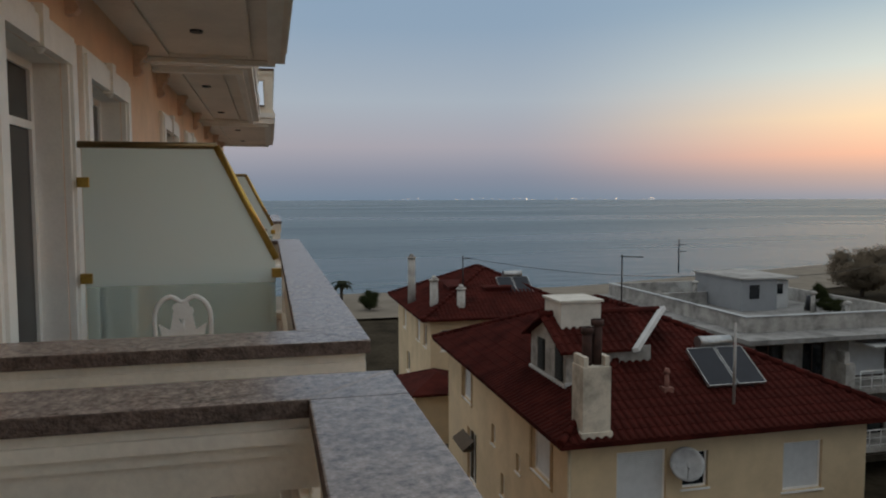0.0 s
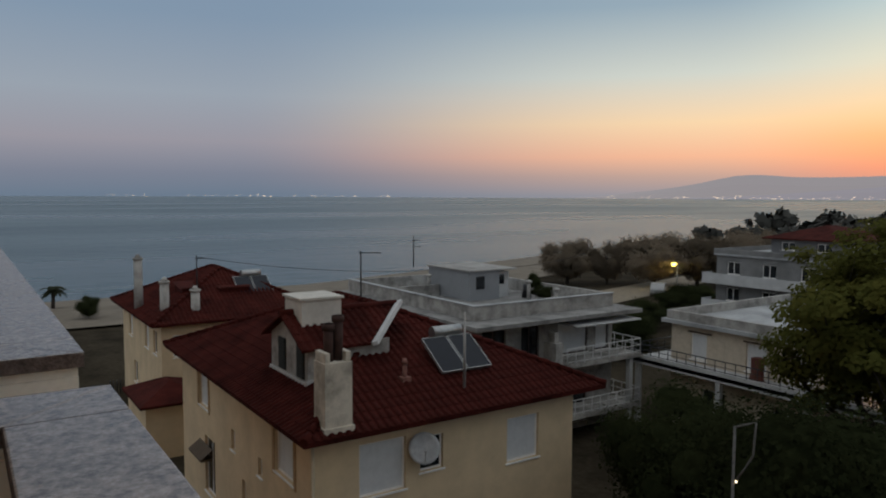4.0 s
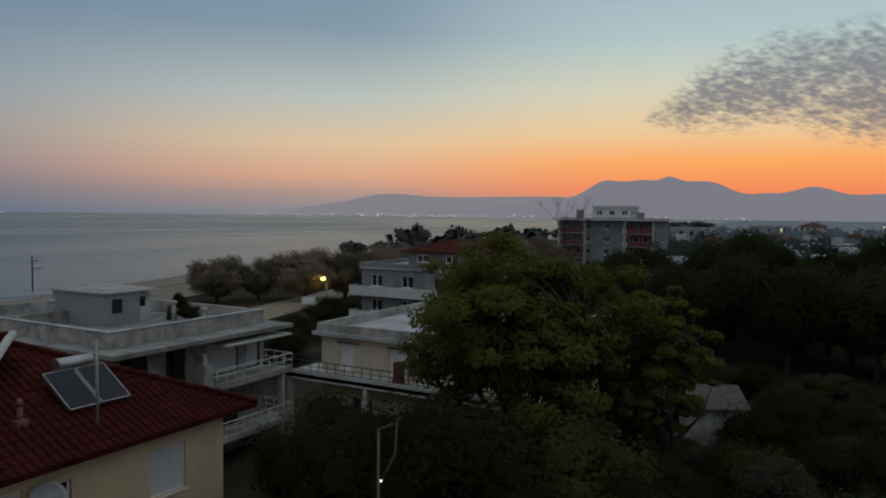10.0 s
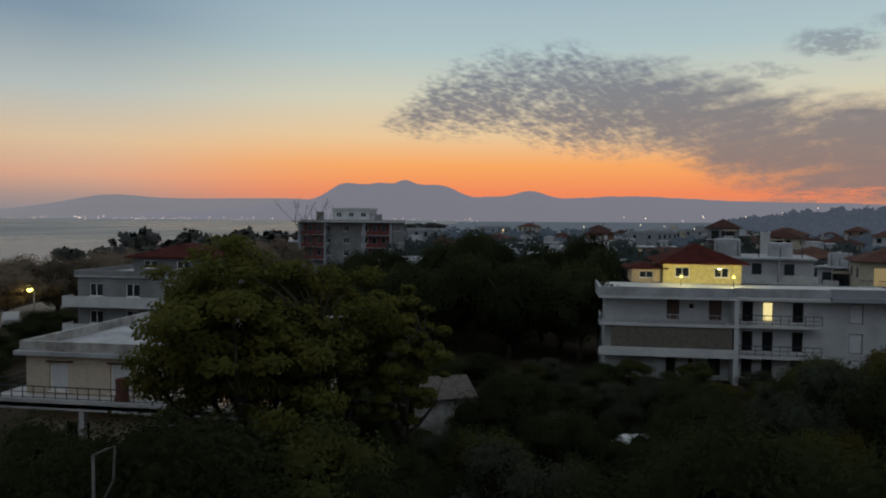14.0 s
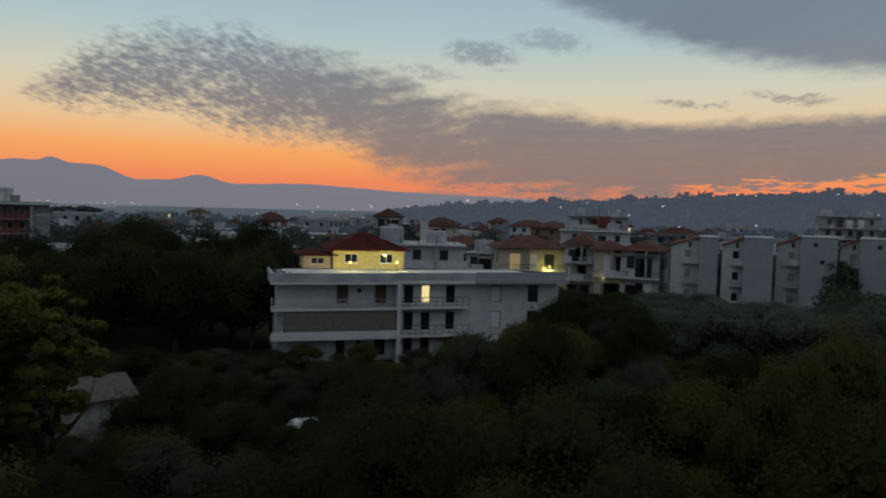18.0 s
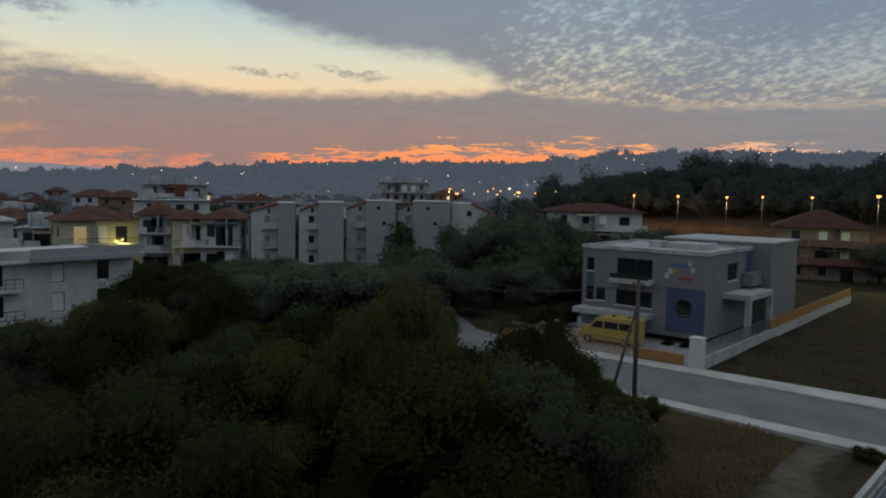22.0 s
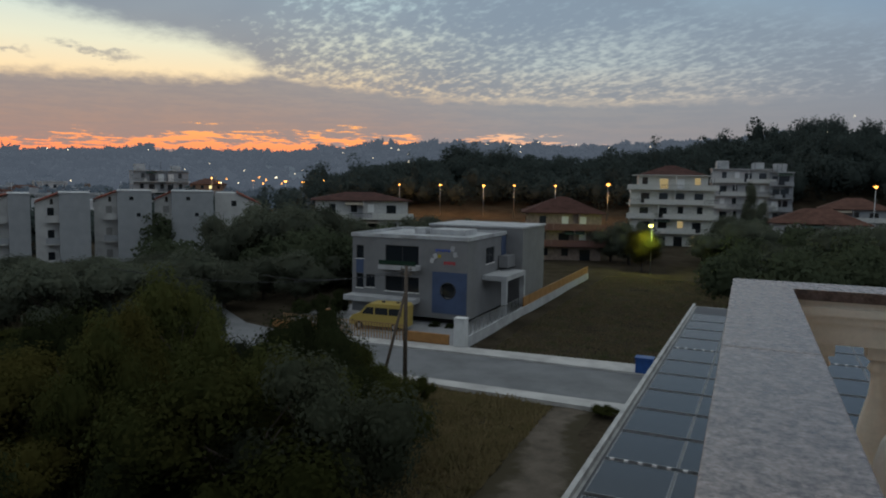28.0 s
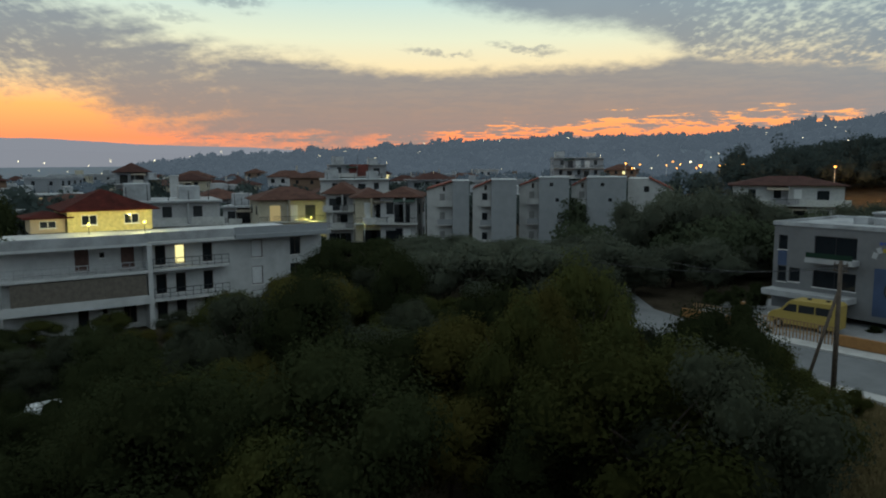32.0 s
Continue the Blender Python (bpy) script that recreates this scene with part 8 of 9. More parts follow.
def town_house(x, y, w, d, h, floors, wall, roof, rz, label, lit=0.0, rnd=None, bal=True):
    """A house whose front faces local -y: windows, balconies and a hip or flat roof."""
    rnd = rnd or _tr
    root = thing("house", (x, y, relief(x, y).item() - 0.3), label, "house", "town houses", rz=rz)
    bm = B()
    box(bm, -w / 2, -d / 2, 0, w / 2, d / 2, h)
    part("wall", bm, wall, root)
    if roof == "flat":
        bm = B()
        box(bm, -w / 2 - 0.2, -d / 2 - 0.2, h, w / 2 + 0.2, d / 2 + 0.2, h + 0.2)
        for q in ((-w / 2 - 0.2, -d / 2 - 0.2, w / 2 + 0.2, -d / 2), (-w / 2 - 0.2, d / 2, w / 2 + 0.2, d / 2 + 0.2), (-w / 2 - 0.2, -d / 2, -w / 2, d / 2), (w / 2, -d / 2, w / 2 + 0.2, d / 2)):
            box(bm, q[0], q[1], h + 0.2, q[2], q[3], h + 0.7)
        part("roof", bm, ROOFPAINT, root)
        if rnd.random() < 0.6:
            bm = B()
            a = rnd.uniform(-w / 4, w / 4)
            box(bm, a - 1.3, -1.2, h + 0.2, a + 1.3, 1.5, h + 2.2)
            part("stair_hut", bm, wall, root)
    else:
        hip_roof(root, -w / 2 - 0.6, -d / 2 - 0.6, w / 2 + 0.6, d / 2 + 0.6, h, 0.42, TILE_DULL if roof == "red" else TILE_PALE, tiles=False)
        if rnd.random() < 0.7:
            bm = B()
            box(bm, w * 0.2, -0.35, h, w * 0.2 + 0.7, 0.35, h + w * 0.2 + 1.0)
            part("chimney", bm, PLASTER_OLD, root)
    fh = h / floors
    n = max(2, int(w / 3.2))
    m2 = max(1, int(d / 4))
    for f in range(floors):
        for i in range(n):
            wm = win_mesh(1.2, fh * 0.5, WINDOWGLOW if rnd.random() < lit else PANE)
            o = part("window", wm, None, root)
            o.location = (-w / 2 + w * (i + 0.5) / n, -d / 2, f * fh + fh * 0.28)
        for s in (-1, 1):
            for i in range(m2):
                o = part("window", win_mesh(1.0, fh * 0.42, PANE), None, root)
                o.location = (s * w / 2, -d / 2 + d * (i + 0.5) / m2, f * fh + fh * 0.32)
                o.rotation_euler.z = s * math.pi / 2
        if bal and f:
            bm = B()
            box(bm, -w * 0.46, -d / 2 - 1.3, f * fh - 0.08, w * 0.46, -d / 2, f * fh + 0.08)
            b_ = part("balcony", bm, PLASTER, root)
            bm = B()
            box(bm, -w * 0.46, -d / 2 - 1.3, f * fh + 0.08, w * 0.46, -d / 2 - 1.24, f * fh + 0.8)
            part("balcony_front", bm, wall, b_)
    return root


def polar(a, d):
    return d * math.cos(radians(a)), d * math.sin(radians(a))


def balconied_block(x, y, w, d, h, floors, wall, front, rz, label, roof="red", slope=0.42, lit=(), seed=1, open_rails=True, setback=False, side=0.0):
    """An apartment house whose front (local -y) has deep balconies on every floor, wrapping the corners."""
    rnd = random.Random(seed)
    root = thing("apartment_house", (x, y, relief(x, y).item() - 0.3), label, "apartment house", "apartment houses", rz=rz)
    fh = h / floors
    bm = B()
    box(bm, -w / 2, -d / 2, 0, w / 2, d / 2, h - (fh if setback else 0))
    if setback:
        box(bm, -w / 2 + 1.6, -d / 2 + 1.5, h - fh, w / 2 - 1.2, d / 2, h)
    part("wall", bm, wall, root)
    if roof == "flat":
        bm = B()
        box(bm, -w / 2 - 0.3, -d / 2 - 0.8, h, w / 2 + 0.3, d / 2 + 0.3, h + 0.22)
        box(bm, -w / 2 + 1.0, -d / 2 + 2.0, h + 0.22, -w / 2 + 4.0, d / 2 - 3, h + 2.3)
        box(bm, w / 2 - 4.5, -d / 2 + 3.0, h + 0.22, w / 2 - 2.0, d / 2 - 3, h + 1.9)
        part("roof", bm, ROOFPAINT, root)
        for k in range(5):
            px = -w / 2 + w * (k + 0.5) / 5
            bm = B()
            tube(bm, (px, -d / 2 + 1.0, h + 0.2), (px, -d / 2 + 1.0, h + rnd.uniform(1.2, 3.0)), 0.06, 0.05, 5)
            part("roof_aerial", bm, DARKMETAL, root)
    else:
        inset = 1.2 if setback else -0.8
        hip_roof(root, -w / 2 + inset, -d / 2 + inset, w / 2 - inset, d / 2 + 0.7, h + 0.02, slope, TILE_DULL if roof == "red" else TILE_PALE, tiles=False)
        if setback:
            bm = B()
            box(bm, -w / 2 + 0.4, -d / 2 + 0.2, h - 0.14, w / 2 - 0.4, d / 2 + 0.2, h)
            part("eaves_slab", bm, front, root)
    n = max(3, int(w / 3.4))
    for f in range(floors):
        back = 1.5 if setback and f == floors - 1 else 0.0
        for i in range(n):
            wide_door = rnd.random() < 0.55
            ww, hh = (1.7, fh * 0.70) if wide_door else (1.1, fh * 0.46)
            m = WINDOWDIM if (f, i) in lit else (SHUTTER if rnd.random() < 0.18 else PANE)
            o = part("window", win_mesh(ww, hh, m), None, root)
            o.location = (-w / 2 + 1.2 + (w - 2.4) * (i + 0.5) / n + rnd.uniform(-0.3, 0.3), -d / 2 + back, f * fh + (0.12 if wide_door else fh * 0.34))
        for s in (-1, 1):
            for i in range(max(1, int(d / 4))):
                o = part("window", win_mesh(1.0, fh * 0.42, PANE), None, root)
                o.location = (s * w / 2, -d / 2 + d * (i + 0.5) / max(1, int(d / 4)), f * fh + fh * 0.32)
                o.rotation_euler.z = s * math.pi / 2
        if not f:
            continue
        z = f * fh
        bm = B()
        box(bm, -w / 2 - side, -d / 2 - 1.5, z - 0.12, w / 2 + side, -d / 2, z + 0.08)
        slab = part("balcony", bm, front, root)
        cuts = sorted(rnd.uniform(-0.4, 0.4) * w for _ in range(2))
        spans = ((-w / 2 - side, cuts[0]), (cuts[0] + 0.1, cuts[1]), (cuts[1] + 0.1, w / 2 + side))
        for k, (a, b) in enumerate(spans):
            if b - a < 0.5:
                continue
            bm = B()
            if open_rails and (k + f) % 2:
                q = a
                while q < b:
                    box(bm, q, -d / 2 - 1.48, z + 0.08, q + 0.05, -d / 2 - 1.44, z + 0.95)
                    q += 0.32
                box(bm, a, -d / 2 - 1.49, z + 0.9, b, -d / 2 - 1.43, z + 0.97)
                part("balcony_railing", bm, DARKMETAL, slab)
            else:
                box(bm, a, -d / 2 - 1.5, z + 0.08, b, -d / 2 - 1.42, z + 0.95)
                part("balcony_front", bm, front, slab)
        bm = B()
        q = rnd.uniform(-0.25, 0.25) * w
        box(bm, q, -d / 2 - 1.45, z + 0.08, q + 0.12, -d / 2 - 0.004, z + fh - 0.12)
        part("balcony_partition", bm, wall, slab)
        if rnd.random() < 0.5:
            bm = B()
            a = rnd.uniform(-0.35, 0.1) * w
            pts = [(a, -d / 2 - 0.05, z + fh - 0.2), (a + 3.2, -d / 2 - 0.05, z + fh - 0.2), (a + 3.2, -d / 2 - 1.7, z + fh - 0.75), (a, -d / 2 - 1.7, z + fh - 0.75)]
            lo = [bm.verts.new(p) for p in pts]
            hi = [bm.verts.new((p[0], p[1], p[2] + 0.05)) for p in pts]
            bm.faces.new(lo)
            bm.faces.new(hi[::-1])
            for k in range(4):
                bm.faces.new((lo[(k + 1) % 4], lo[k], hi[k], hi[(k + 1) % 4]))
            part("awning", bm, rnd.choice([mat("green_awning", (0.03, 0.05, 0.04), 0.9), mat("sand_awning", (0.22, 0.19, 0.15), 0.9)]), slab)
    return root


WINDOWDIM = glow("dimly_lit_window", (1.0, 0.74, 0.36), 0.24)
WHITEFRONT = mat("white_balcony_paint", (0.50, 0.50, 0.49), 0.85, amount=0.2)
BROWNFRONT = mat("brown_timber_front", (0.15, 0.075, 0.062), 0.8, amount=0.3)
SHELL = mat("bare_brown_masonry", (0.27, 0.205, 0.17), 0.95, amount=0.35)

_hr = random.Random(23)
taken = []
for i in range(900):
    a = _hr.uniform(-50, 13)
    d = 118 + 330 * _hr.random() ** 1.3
    x, y = polar(a, d)
    if any((x - p) ** 2 + (y - q) ** 2 < 17 ** 2 for p, q in taken) or len(taken) > 74:
        continue
    if 155 < x < 185 and 30 < y < 66 or (a < -31 and d < 165) or (-36 < a < -9 and d < 172):
        continue
    taken.append((x, y))
    fl = _hr.choice([2, 2, 3])
    rf = _hr.choice(["flat", "flat", "red", "orange"])
    lab = "flat-roofed pale house in the town" if rf == "flat" else "pale house with tiled hip roof in the town"
    turn = a - 90 + _hr.choice([-30, -10, 0, 12, 60])
    ww, dd, wl = _hr.uniform(8, 15), _hr.uniform(8, 12), _hr.choice(TOWNWALLS)
    if d < 240 and a < 4:
        balconied_block(x, y, ww, dd, fl * 2.9, fl, wl, _hr.choice([WHITEFRONT, wl, wl]), turn, lab, rf, 0.36, ((1, 1),) if _hr.random() < 0.12 else (), i, True, fl == 3 and _hr.random() < 0.4, _hr.choice([0.0, 0.6]))
    else:
        town_house(x, y, ww, dd, fl * 2.9, fl, wl, rf, turn, lab, 0.03, _hr)

for a, d, w, dp, h, fl, wall, front, lab, rf, k, lit, seed, rails, back, side in (
        (-60.6, 133, 16.0, 11, 9.4, 3, TOWNWALLS[0], WHITEFRONT, "wide white house with a broad low red roof", "red", 0.22, (), 3, True, False, 0.8),
        (-76.4, 127, 12.2, 11, 8.0, 3, SHELL, BROWNFRONT, "unfinished brown three-storey house with red roof", "red", 0.42, (), 5, False, False, 0.6),
        (-84.4, 164, 16.6, 13, 14.9, 5, mat("bright_white_wall", (0.56, 0.56, 0.54), 0.9, amount=0.2), WHITEFRONT, "white five-storey apartment block with lit balconies", "red", 0.34, ((4, 1), (4, 3), (1, 2), (0, 3)), 7, True, True, 0.7),
        (-89.3, 208, 14.5, 13, 16.6, 5, TOWNWALLS[0], WHITEFRONT, "pale apartment block with balconies behind the trees", "flat", 0, (), 9, True, False, 0.6),
        (-91.9, 207, 5.5, 12, 16.0, 5, TOWNWALLS[2], TOWNWALLS[2], "grey blank end of an apartment block", "flat", 0, (), 10, True, False, 0.0),
        (-94.4, 152, 15.5, 11, 6.4, 2, TOWNWALLS[0], WHITEFRONT, "low white house with orange tiled roof among trees", "orange", 0.42, (), 11, False, False, 0.5),
        (-96.6, 186, 13.0, 10, 8.0, 3, TOWNWALLS[2], WHITEFRONT, "house with orange roof behind the trees", "orange", 0.42, (), 13, False, False, 0.5),
        (-104.5, 126, 17.0, 13, 12.5, 4, mat("cream_wall", (0.70, 0.63, 0.54), 0.9, amount=0.2), WHITEFRONT, "cream four-storey apartment house with orange roof", "orange", 0.34, (), 15, True, False, 0.3)):
    x, y = polar(a, d)
    balconied_block(x, y, w, dp, h, fl, wall, front, a - 90 + 4, lab, rf, k, lit, seed, rails, back, side)
# dark trees round the field and in front of the blocks
for a, d, el, wd in ((-80.2, 122, -3.0, 3.2), (-81.6, 118, -2.6, 3.6), (-82.8, 124, -3.6, 2.8), (-86.9, 128, -3.7, 2.8), (-87.6, 118, -3.6, 3.4), (-88.5, 132, -2.2, 3.4), (-89.4, 120, -2.6, 3.8), (-90.3, 126, -2.2, 3.6), (-91.6, 112, -3.8, 3.4), (-92.6, 104, -4.4, 3.4), (-90.6, 104, -4.8, 3.0), (-88.9, 100, -5.4, 2.8), (-94.0, 110, -4.2, 3.2), (-95.3, 108, -2.9, 3.8), (-96.6, 112, -2.3, 4.0), (-97.8, 110, -2.2, 4.0), (-99.0, 112, -2.9, 3.6), (-93.4, 128, -3.3, 3.4), (-98.2, 100, -4.6, 3.2), (-96.0, 96, -5.2, 3.0), (-100.6, 104, -5.2, 2.6), (-57.5, 96, -2.2, 3.6), (-59.8, 101, -2.9, 3.4), (-62.4, 100, -3.1, 3.2), (-64.6, 104, -2.6, 3.4), (-66.2, 108, -2.4, 3.2), (-55.2, 92, -1.6, 3.8), (-52.6, 94, -1.5, 3.8), (-50.2, 90, -2.5, 3.4)):
    x, y = polar(a, d)
    plant("far", x, y, 12.57 + d * math.tan(radians(el)), wd, "garden trees")
for a, d, el, wd in ((-90.0, 158, 0.5, 2.6), (-90.9, 150, -0.8, 2.4), (-82.4, 148, -2.6, 2.2)):
    x, y = polar(a, d)
    plant("pine", x, y, 12.57 + d * math.tan(radians(el)), wd, "garden trees")
for a, d in ((-94.3, 92), (-101.4, 110), (-102.6, 109)):
    x, y = polar(a, d)
    plant("autumn", x, y, 4.0, 1.9, "garden trees", "small yellowing shrub by the field")

# named neighbours among the town
for a, d, w, dp, h, fl, wall, rf, lab, lit, turn, k in (
        (-14.7, 101, 12.0, 10, 8.3, 3, TOWNWALLS[0], "flat", "broad white flat-roofed house behind the long block", 0, 4, 0),
        (-18.3, 146, 9.0, 9, 6.6, 2, TOWNWALLS[2], "orange", "pale house with a low tiled roof", 0, 20, 0.36),
        (-20.3, 134, 6.0, 8, 5.6, 2, TOWNWALLS[0], "flat", "small white flat-roofed house", 0, -12, 0),
        (-23.4, 126, 11.0, 9, 7.2, 2, TOWNWALLS[1], "orange", "cream two-storey house with orange roof and balconies", 1, 12, 0.38),
        (-27.7, 121, 4.4, 8, 8.3, 3, TOWNWALLS[0], "orange", "narrow white house with a steep tiled roof", 0, -8, 0.6),
        (-29.7, 116, 5.0, 8, 7.9, 2, TOWNWALLS[1], "orange", "small cream house with a tiled roof lit by a yard lamp", 0, 6, 0.42),
        (-32.4, 115, 5.6, 9, 8.0, 2, TOWNWALLS[0], "orange", "white house with a tiled roof beside the terrace", 0, -10, 0.40),
        (-28.5, 168, 15.0, 10, 9.4, 3, TOWNWALLS[0], "flat", "long white flat-roofed house", 0, 3, 0),
        (-28.7, 208, 15.5, 12, 12.7, 4, TOWNWALLS[2], "flat", "white and red-brown apartment block", 0, 5, 0),
        (-12.4, 190, 7.2, 9, 11.2, 4, TOWNWALLS[2], "red", "tall narrow house with a red roof", 0, 0, 0.5),
        (-45.8, 260, 17.0, 11, 13.6, 4, TOWNWALLS[2], "flat", "pale apartment block below the wooded ridge", 0, 8, 0)):
    x, y = polar(a, d)
    balconied_block(x, y, w, dp, h, fl, wall, WHITEFRONT, a - 90 + turn, lab, rf, k, ((1, 0),) if lit else (), int(-a * 3), True, False, 0.3)
x, y = polar(-28.9, 201.5)
bm = B()
box(bm, -2.6, -0.3, 9.4, 2.6, 0.3, 12.6)
solid("cladding_panel", bm, mat("red_brown_cladding", (0.15, 0.04, 0.032), 0.8), (x, y, 0), "red-brown cladding on an apartment block", "cladding", rz=-114)
x, y = polar(-15.25, 148)
bm = B()
box(bm, -0.75, -0.75, 0, 0.75, 0.75, 10.4)
box(bm, -0.85, -0.85, 10.4, 0.85, 0.85, 10.65)
solid("brick_chimney", bm, PLASTER, (x, y, 0), "tall square white chimney stack among the houses", "chimney", bevel=0.03, rz=-100)


def street_lamp(x, y, h, m, label, power=0, color=(1, 0.5, 0.12), size=0.16, arm=1.2, face=0.0):
    z = relief(x, y).item()
    root = thing("street_lamp", (x, y, z), label, "street lamp", "street lamps", rz=face)
    bm = B()
    tube(bm, (0, 0, 0), (0, 0, h), 0.09, 0.05, 8)
    tube(bm, (0, 0, h), (arm, 0, h + 0.2), 0.045, 0.035, 6)
    part("pole", bm, METAL, root)
    bm = B()
    box(bm, arm - 0.1, -0.14, h + 0.12, arm + 0.55, 0.14, h + 0.24)
    hd = part("lamp_head", bm, METAL, root)
    bm = B()
    lathe(bm, [(size, 0.12), (size * 1.15, 0.0), (size * 0.5, -size * 0.8)], 10, (arm + 0.2, 0, h))
    part("bulb", bm, m, hd, "glowing lamp")
    if power:
        q = math.radians(face)
        lamp_point(x + math.cos(q) * (arm + 0.2), y + math.sin(q) * (arm + 0.2), z + h - 0.5, power, color)


for a, d, el, s in ((-49.5, 300, 0.04, 0.5), (-52.5, 330, -0.1, 0.4), (-54.9, 290, -0.12, 0.8), (-56.2, 310, -0.15, 0.4), (-58.5, 300, -0.2, 0.4), (-63.7, 235, -0.22, 0.45), (-66.9, 232, -0.19, 0.45), (-70.3, 230, -0.2, 0.5), (-72.7, 230, -0.15, 0.4), (-75.9, 226, -0.12, 0.45), (-79.9, 224, 0.06, 0.75), (-97.8, 150, 0.19, 0.4)):
    x, y = polar(a, d)
    z = 12.5 + d * math.tan(radians(el))
    street_lamp(x, y, z - relief(x, y).item(), LAMPGLOW, "tall street lamp with amber light", 2600 if s > 0.44 else 0, (1.0, 0.42, 0.10), s * 0.72, face=a + 180)
street_lamp(79.5, 62.4, 3.8, LAMPYELLOW, "beach lamp glowing yellow between tamarisks", 90, (1.0, 0.80, 0.25), 0.30, face=200)
street_lamp(99.3, 12.2, 5.0, LAMPYELLOW, "yellow street lamp near the grove", 120, (1.0, 0.8, 0.3), 0.25, face=190)
street_lamp(12.8, -107, 7.0, LAMPYELLOW, "yellow lamp shining through a tree by the field", 1100, (0.9, 1.0, 0.15), 0.28, face=90)
plant("autumn", 14.2, -108.5, 7.0, 3.2, "garden trees", "small tree lit yellow by a street lamp")
x, y = polar(-104.0, 112)
street_lamp(x + 3, y + 2, 5.2, LAMPGLOW, "amber lamp lighting an apartment wall", 300, (1.0, 0.6, 0.15), 0.22, face=90)
for a, d in ((-29.3, 110.5), (-25.2, 119)):
    x, y = polar(a, d)
    street_lamp(x, y, 4.0, LAMPYELLOW, "yard lamp glowing yellow on a house wall", 160, (1.0, 0.85, 0.25), 0.12, face=a)
wall_lamp(32.1, 13.9, 5.7, LAMPGLOW, "orange balcony lamp seen through the plane tree")
lamp_point(31.6, 13.9, 5.5, 18, (1.0, 0.5, 0.15))

for x, y, h, w in ((36.3, -57.2, 2.2, 1.0), (34.6, -57.6, 2.6, 1.2), (37.6, -56.0, 1.8, 1.0), (24.6, -56.6, 0.8, 0.7), (23.2, -56.7, 0.7, 0.7)):
    plant("round", x, y, h, w, "nursery shrubs", "dark clipped shrub in the nursery yard")

# bent pipe bracket over the garden
root = thing("pipe_bracket", (14.0, 9.36, 0), "bent dull grey pipe bracket with a small lamp over the garden", "bracket")
bm = B()
tube(bm, (0, 0, 0), (0, 0, 7.56), 0.04, 0.03, 8)
part("post", bm, mat("dull_pipe_paint", (0.13, 0.125, 0.12), 0.7, amount=0.3, scale=5), root)
bm = B()
pipe(bm, [(0, 0, 7.54), (0, -0.25, 7.66), (0, -0.50, 7.78), (0, -0.48, 7.4), (0, -0.46, 7.04), (0, -0.28, 6.7), (0, -0.08, 6.38)], 0.024, 7)
part("arm", bm, mat("dull_pipe_paint", (0.13, 0.125, 0.12), 0.7, amount=0.3, scale=5), root)
bm = B()
lathe(bm, [(0.012, 0.05), (0.024, 0.025), (0.02, -0.015), (0.008, -0.03)], 10, (0, -0.08, 6.34))
part("bulb", bm, LAMPWHITE, root, "small glowing lamp")

# small lights scattered over the hills and town
bm = B()
for i in range(80):
    a = _hr.uniform(-100, -2)
    d = _hr.uniform(300, 800) if a < -14 else _hr.uniform(200, 420)
    x, y = polar(a, d)
    z = relief(x, y).item() + _hr.uniform(6, 16)
    s = d * 0.0006
    lathe(bm, [(s * 0.3, -s), (s, 0), (s * 0.3, s)], 6, (x, y, z))
tagged(solid("hillside_lights", bm, LAMPWHITE), "small house lights scattered over the hillside", "lights", "", "stuff")

# amber and white lamps along the valley road
bm, bm2 = B(), B()
for i in range(17):
    a, d = _hr.uniform(-58.5, -45), _hr.uniform(270, 300)
    x, y = polar(a, d)
    s = _hr.uniform(0.16, 0.34)
    lathe(bm if i % 4 else bm2, [(s * 0.3, -s), (s, 0), (s * 0.3, s)], 6, (x, y, 12.5 + d * math.tan(radians(_hr.choice([-0.32, -0.25, 0.15, -0.05])))))
for k, m in ((bm, LAMPGLOW), (bm2, LAMPWHITE)):
    tagged(solid("valley_lights", k, m), "small lamps along the valley road", "lights", "", "stuff")

# wires
bm = B()
for p, q, sag in (((11.0, 41.0, 9.1), (27.0, 37.5, 8.0), 0.5), ((27.0, 37.5, 8.0), (40, 40, 8.2), 0.4), ((18.6, -38.4, 7.4), (33, -44, 5.5), 0.5), ((18.6, -38.4, 7.2), (40, -36, 6.5), 0.8)):
    P, Q = Vector(p), Vector(q)
    L = [P.lerp(Q, i / 10) - Vector((0, 0, sag * 4 * (i / 10) * (1 - i / 10))) for i in range(11)]
    pipe(bm, L, 0.016, 5)
tagged(solid("overhead_wires", bm, DARKMETAL), "thin black overhead wires", "wire", "", "stuff")


def shed(x, y, rz):
    root = thing("old_shed", (x, y, 0), "small derelict shed with white wall and broken roof", "shed", rz=rz)
    bm = B()
    box(bm, 0, 0, 0, 0.2, 5, 2.2)
    box(bm, 3.8, 0, 0, 4, 5, 1.9)
    box(bm, 0.2, 4.8, 0, 3.8, 5, 2.0)
    part("wall", bm, PLASTER_OLD, root)
    bm = B()
    v = [(-0.3, -0.3, 2.15), (2.0, -0.3, 3.0), (2.0, 5.3, 3.0), (-0.3, 5.3, 2.15), (4.3, -0.3, 2.0), (4.3, 3.2, 2.0)]
    P = [bm.verts.new(p) for p in v]
    bm.faces.new((P[0], P[1], P[2], P[3]))
    bm.faces.new((P[1], P[4], P[5]))
    g = bmesh.ops.extrude_face_region(bm, geom=bm.faces[:])
    for k in [e for e in g["geom"] if isinstance(e, bmesh.types.BMVert)]:
        k.co.z += 0.08
    part("roof", bm, mat("old_roof_sheet", (0.10, 0.085, 0.075), 0.9, amount=0.4), root)


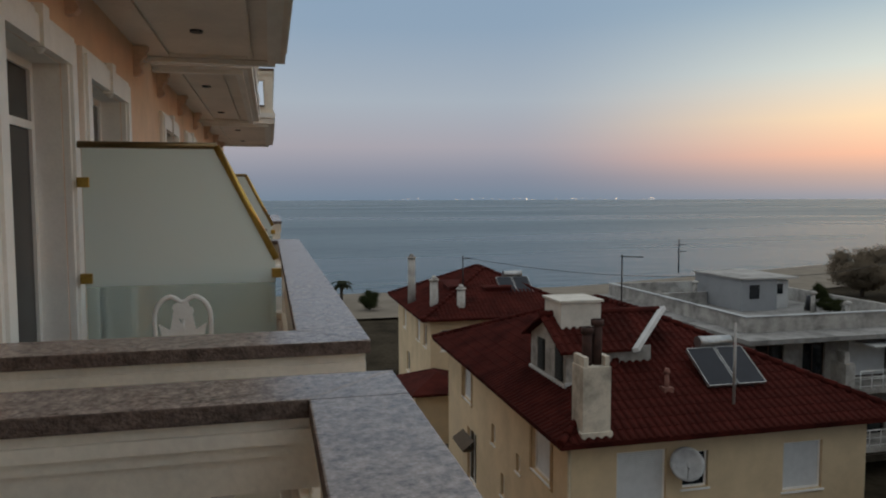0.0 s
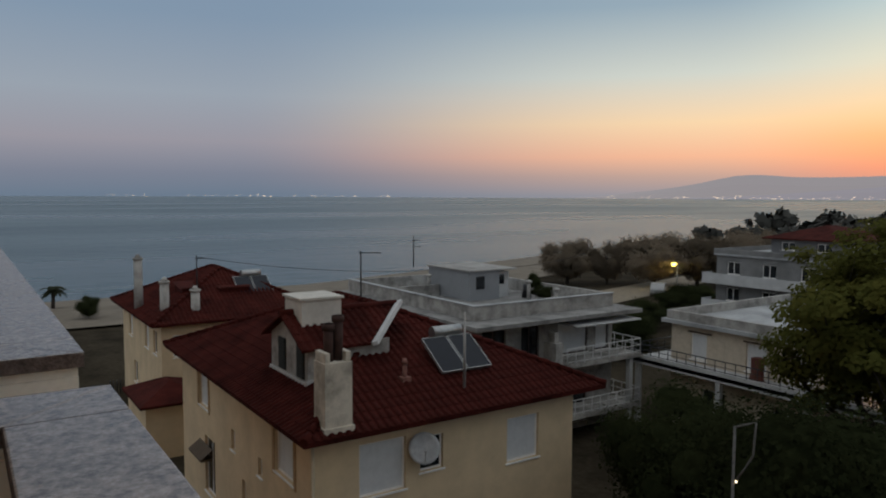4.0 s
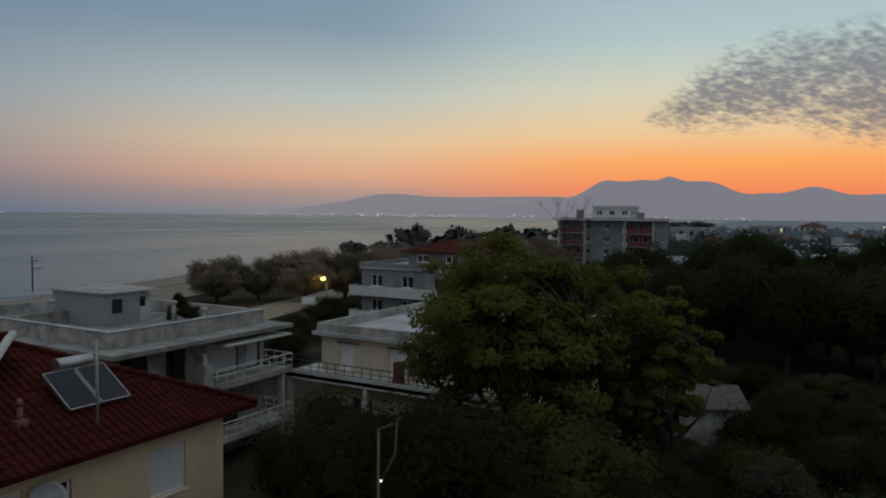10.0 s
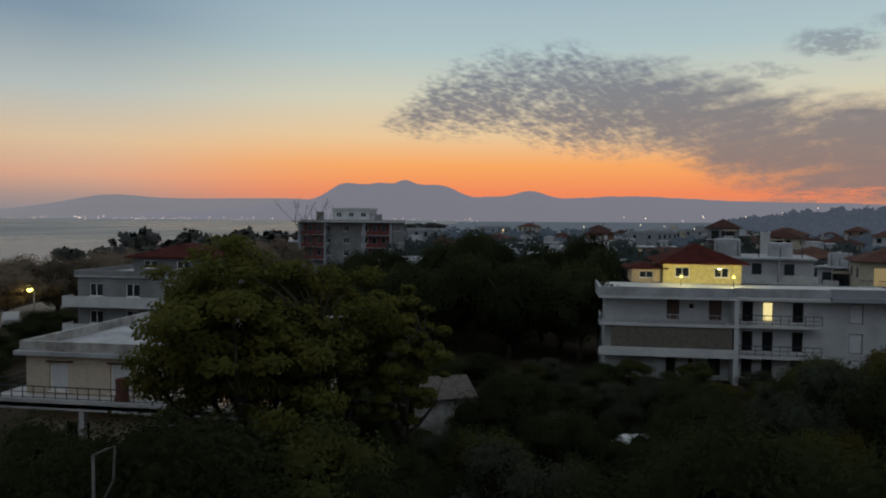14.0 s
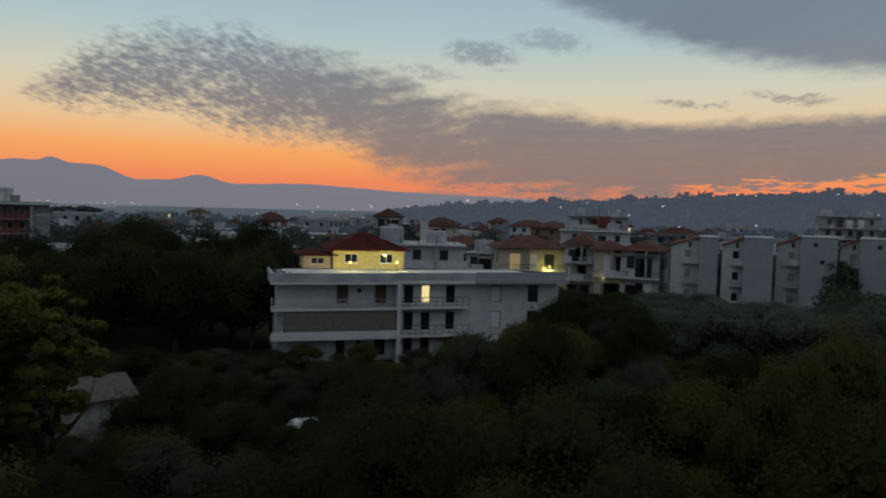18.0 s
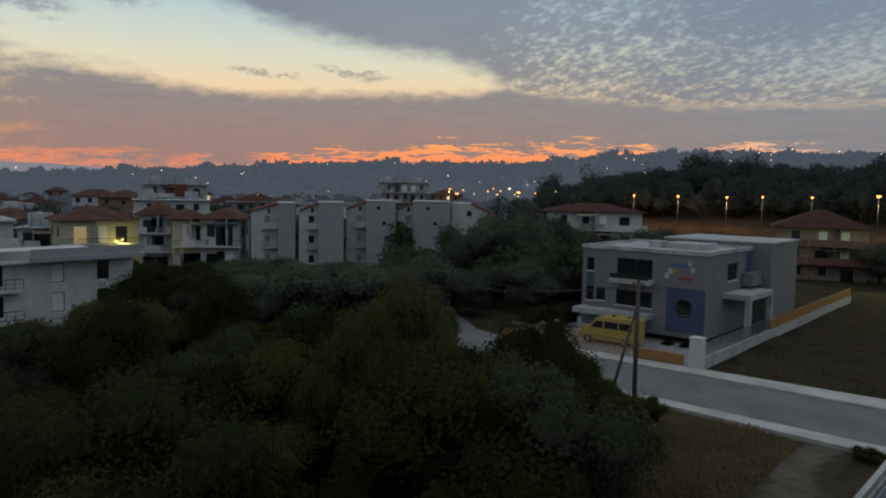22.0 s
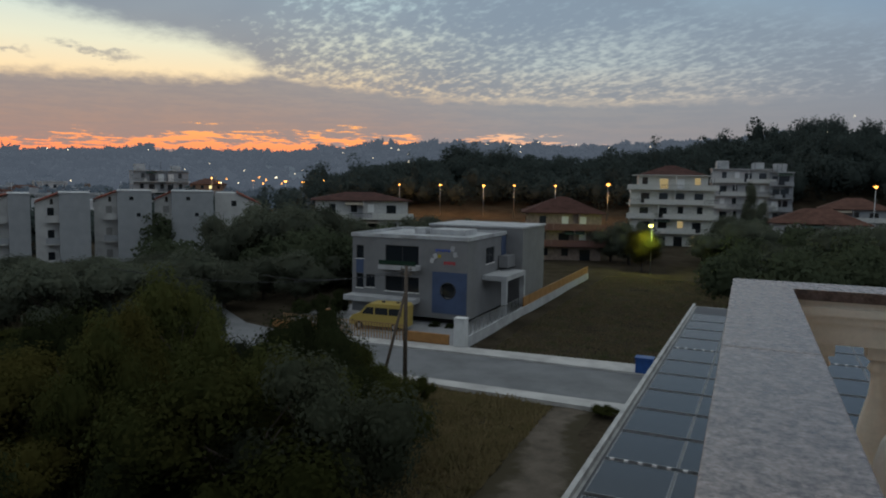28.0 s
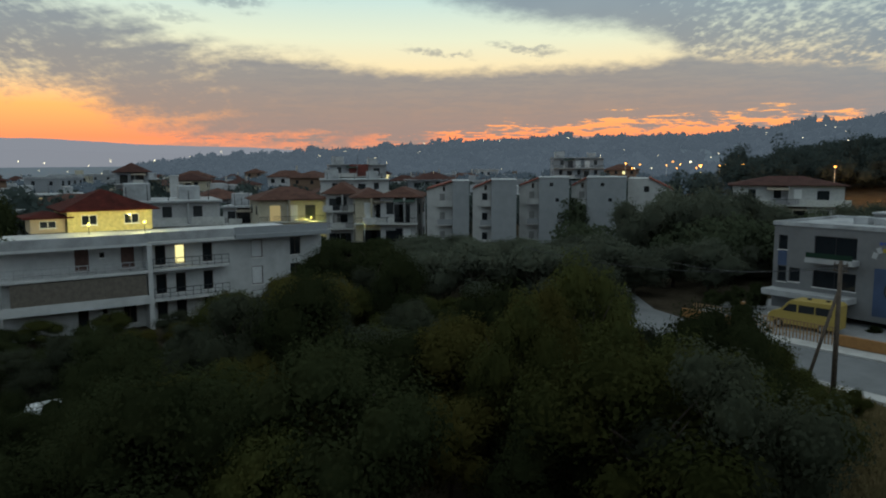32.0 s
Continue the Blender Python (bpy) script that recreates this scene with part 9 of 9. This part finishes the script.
shed(42.0, 4.5, 25)
shed(33, 11.0, -20)


def parked_car(x, y, rz, color, label, s=1.0):
    root = thing("parked_car", (x, y, relief(x, y).item()), label, "car", "parked cars", rz=rz)
    prof = [(-2.1, 0.3), (2.1, 0.3), (2.15, 0.75), (1.2, 0.95), (0.55, 1.48), (-1.3, 1.5), (-2.0, 1.0), (-2.15, 0.8)]
    bm = B()
    lo = [bm.verts.new((p * s, -0.85 * s, q * s)) for p, q in prof]
    hi = [bm.verts.new((p * s, 0.85 * s, q * s)) for p, q in prof]
    bm.faces.new(lo)
    bm.faces.new(hi[::-1])
    for i in range(len(prof)):
        k = (i + 1) % len(prof)
        bm.faces.new((lo[k], lo[i], hi[i], hi[k]))
    part("body", bm, color, root, bevel=0.06)
    for sd in (-1, 1):
        bm = B()
        box(bm, -1.2 * s, sd * 0.855 * s - 0.01, 0.98 * s, 0.6 * s, sd * 0.855 * s + 0.01, 1.38 * s)
        part("side_window", bm, PANE, root)
        for wx in (-1.3, 1.35):
            bm = B()
            tube(bm, (wx * s, sd * 0.68 * s, 0.31 * s), (wx * s, sd * 0.88 * s, 0.31 * s), 0.31 * s, None, 14)
            part("wheel", bm, mat("tyre_rubber", (0.02, 0.02, 0.02), 0.9), root)


CARWHITE = mat("white_car_paint", (0.72, 0.73, 0.74), 0.3, amount=0.05, bump=0)
parked_car(36.8, -4.0, 96, CARWHITE, "white parked car roof among the trees", 1.15)
parked_car(74.5, 61.3, 35, mat("dulled_white_paint", (0.34, 0.34, 0.34), 0.4, amount=0.1), "white van parked by the beach lamp", 1.0)
parked_car(48, -21, 20, CARWHITE, "pale car under the trees")

# blue bin and street furniture at the far kerb
bm = B()
box(bm, -0.55, -0.4, 0.12, 0.55, 0.4, 1.05)
box(bm, -0.6, -0.45, 1.05, 0.6, 0.45, 1.16)
solid("waste_bin", bm, mat("blue_plastic", (0.015, 0.065, 0.24), 0.5), (6.1, -48.9, 0.1), "blue waste container by the kerb", "bin", bevel=0.03)

# lamp bracket standing in the dark garden
root = thing("garden_lamp", (20.3, 13.6, 0), "rusty lamp frame with a small green-white light", "lamp")
bm = B()
pipe(bm, [(0, 0, 0), (0, 0, 5.3), (0.35, -0.35, 5.4), (0.35, -0.35, 4.3), (0.1, -0.1, 3.4)], 0.06)
part("frame", bm, RUST, root)
bm = B()
lathe(bm, [(0.03, -0.06), (0.07, 0.0), (0.03, 0.06)], 8, (0.1, -0.1, 3.0))
part("bulb", bm, glow("green_white_light", (0.75, 1.0, 0.3), 8.0), root)
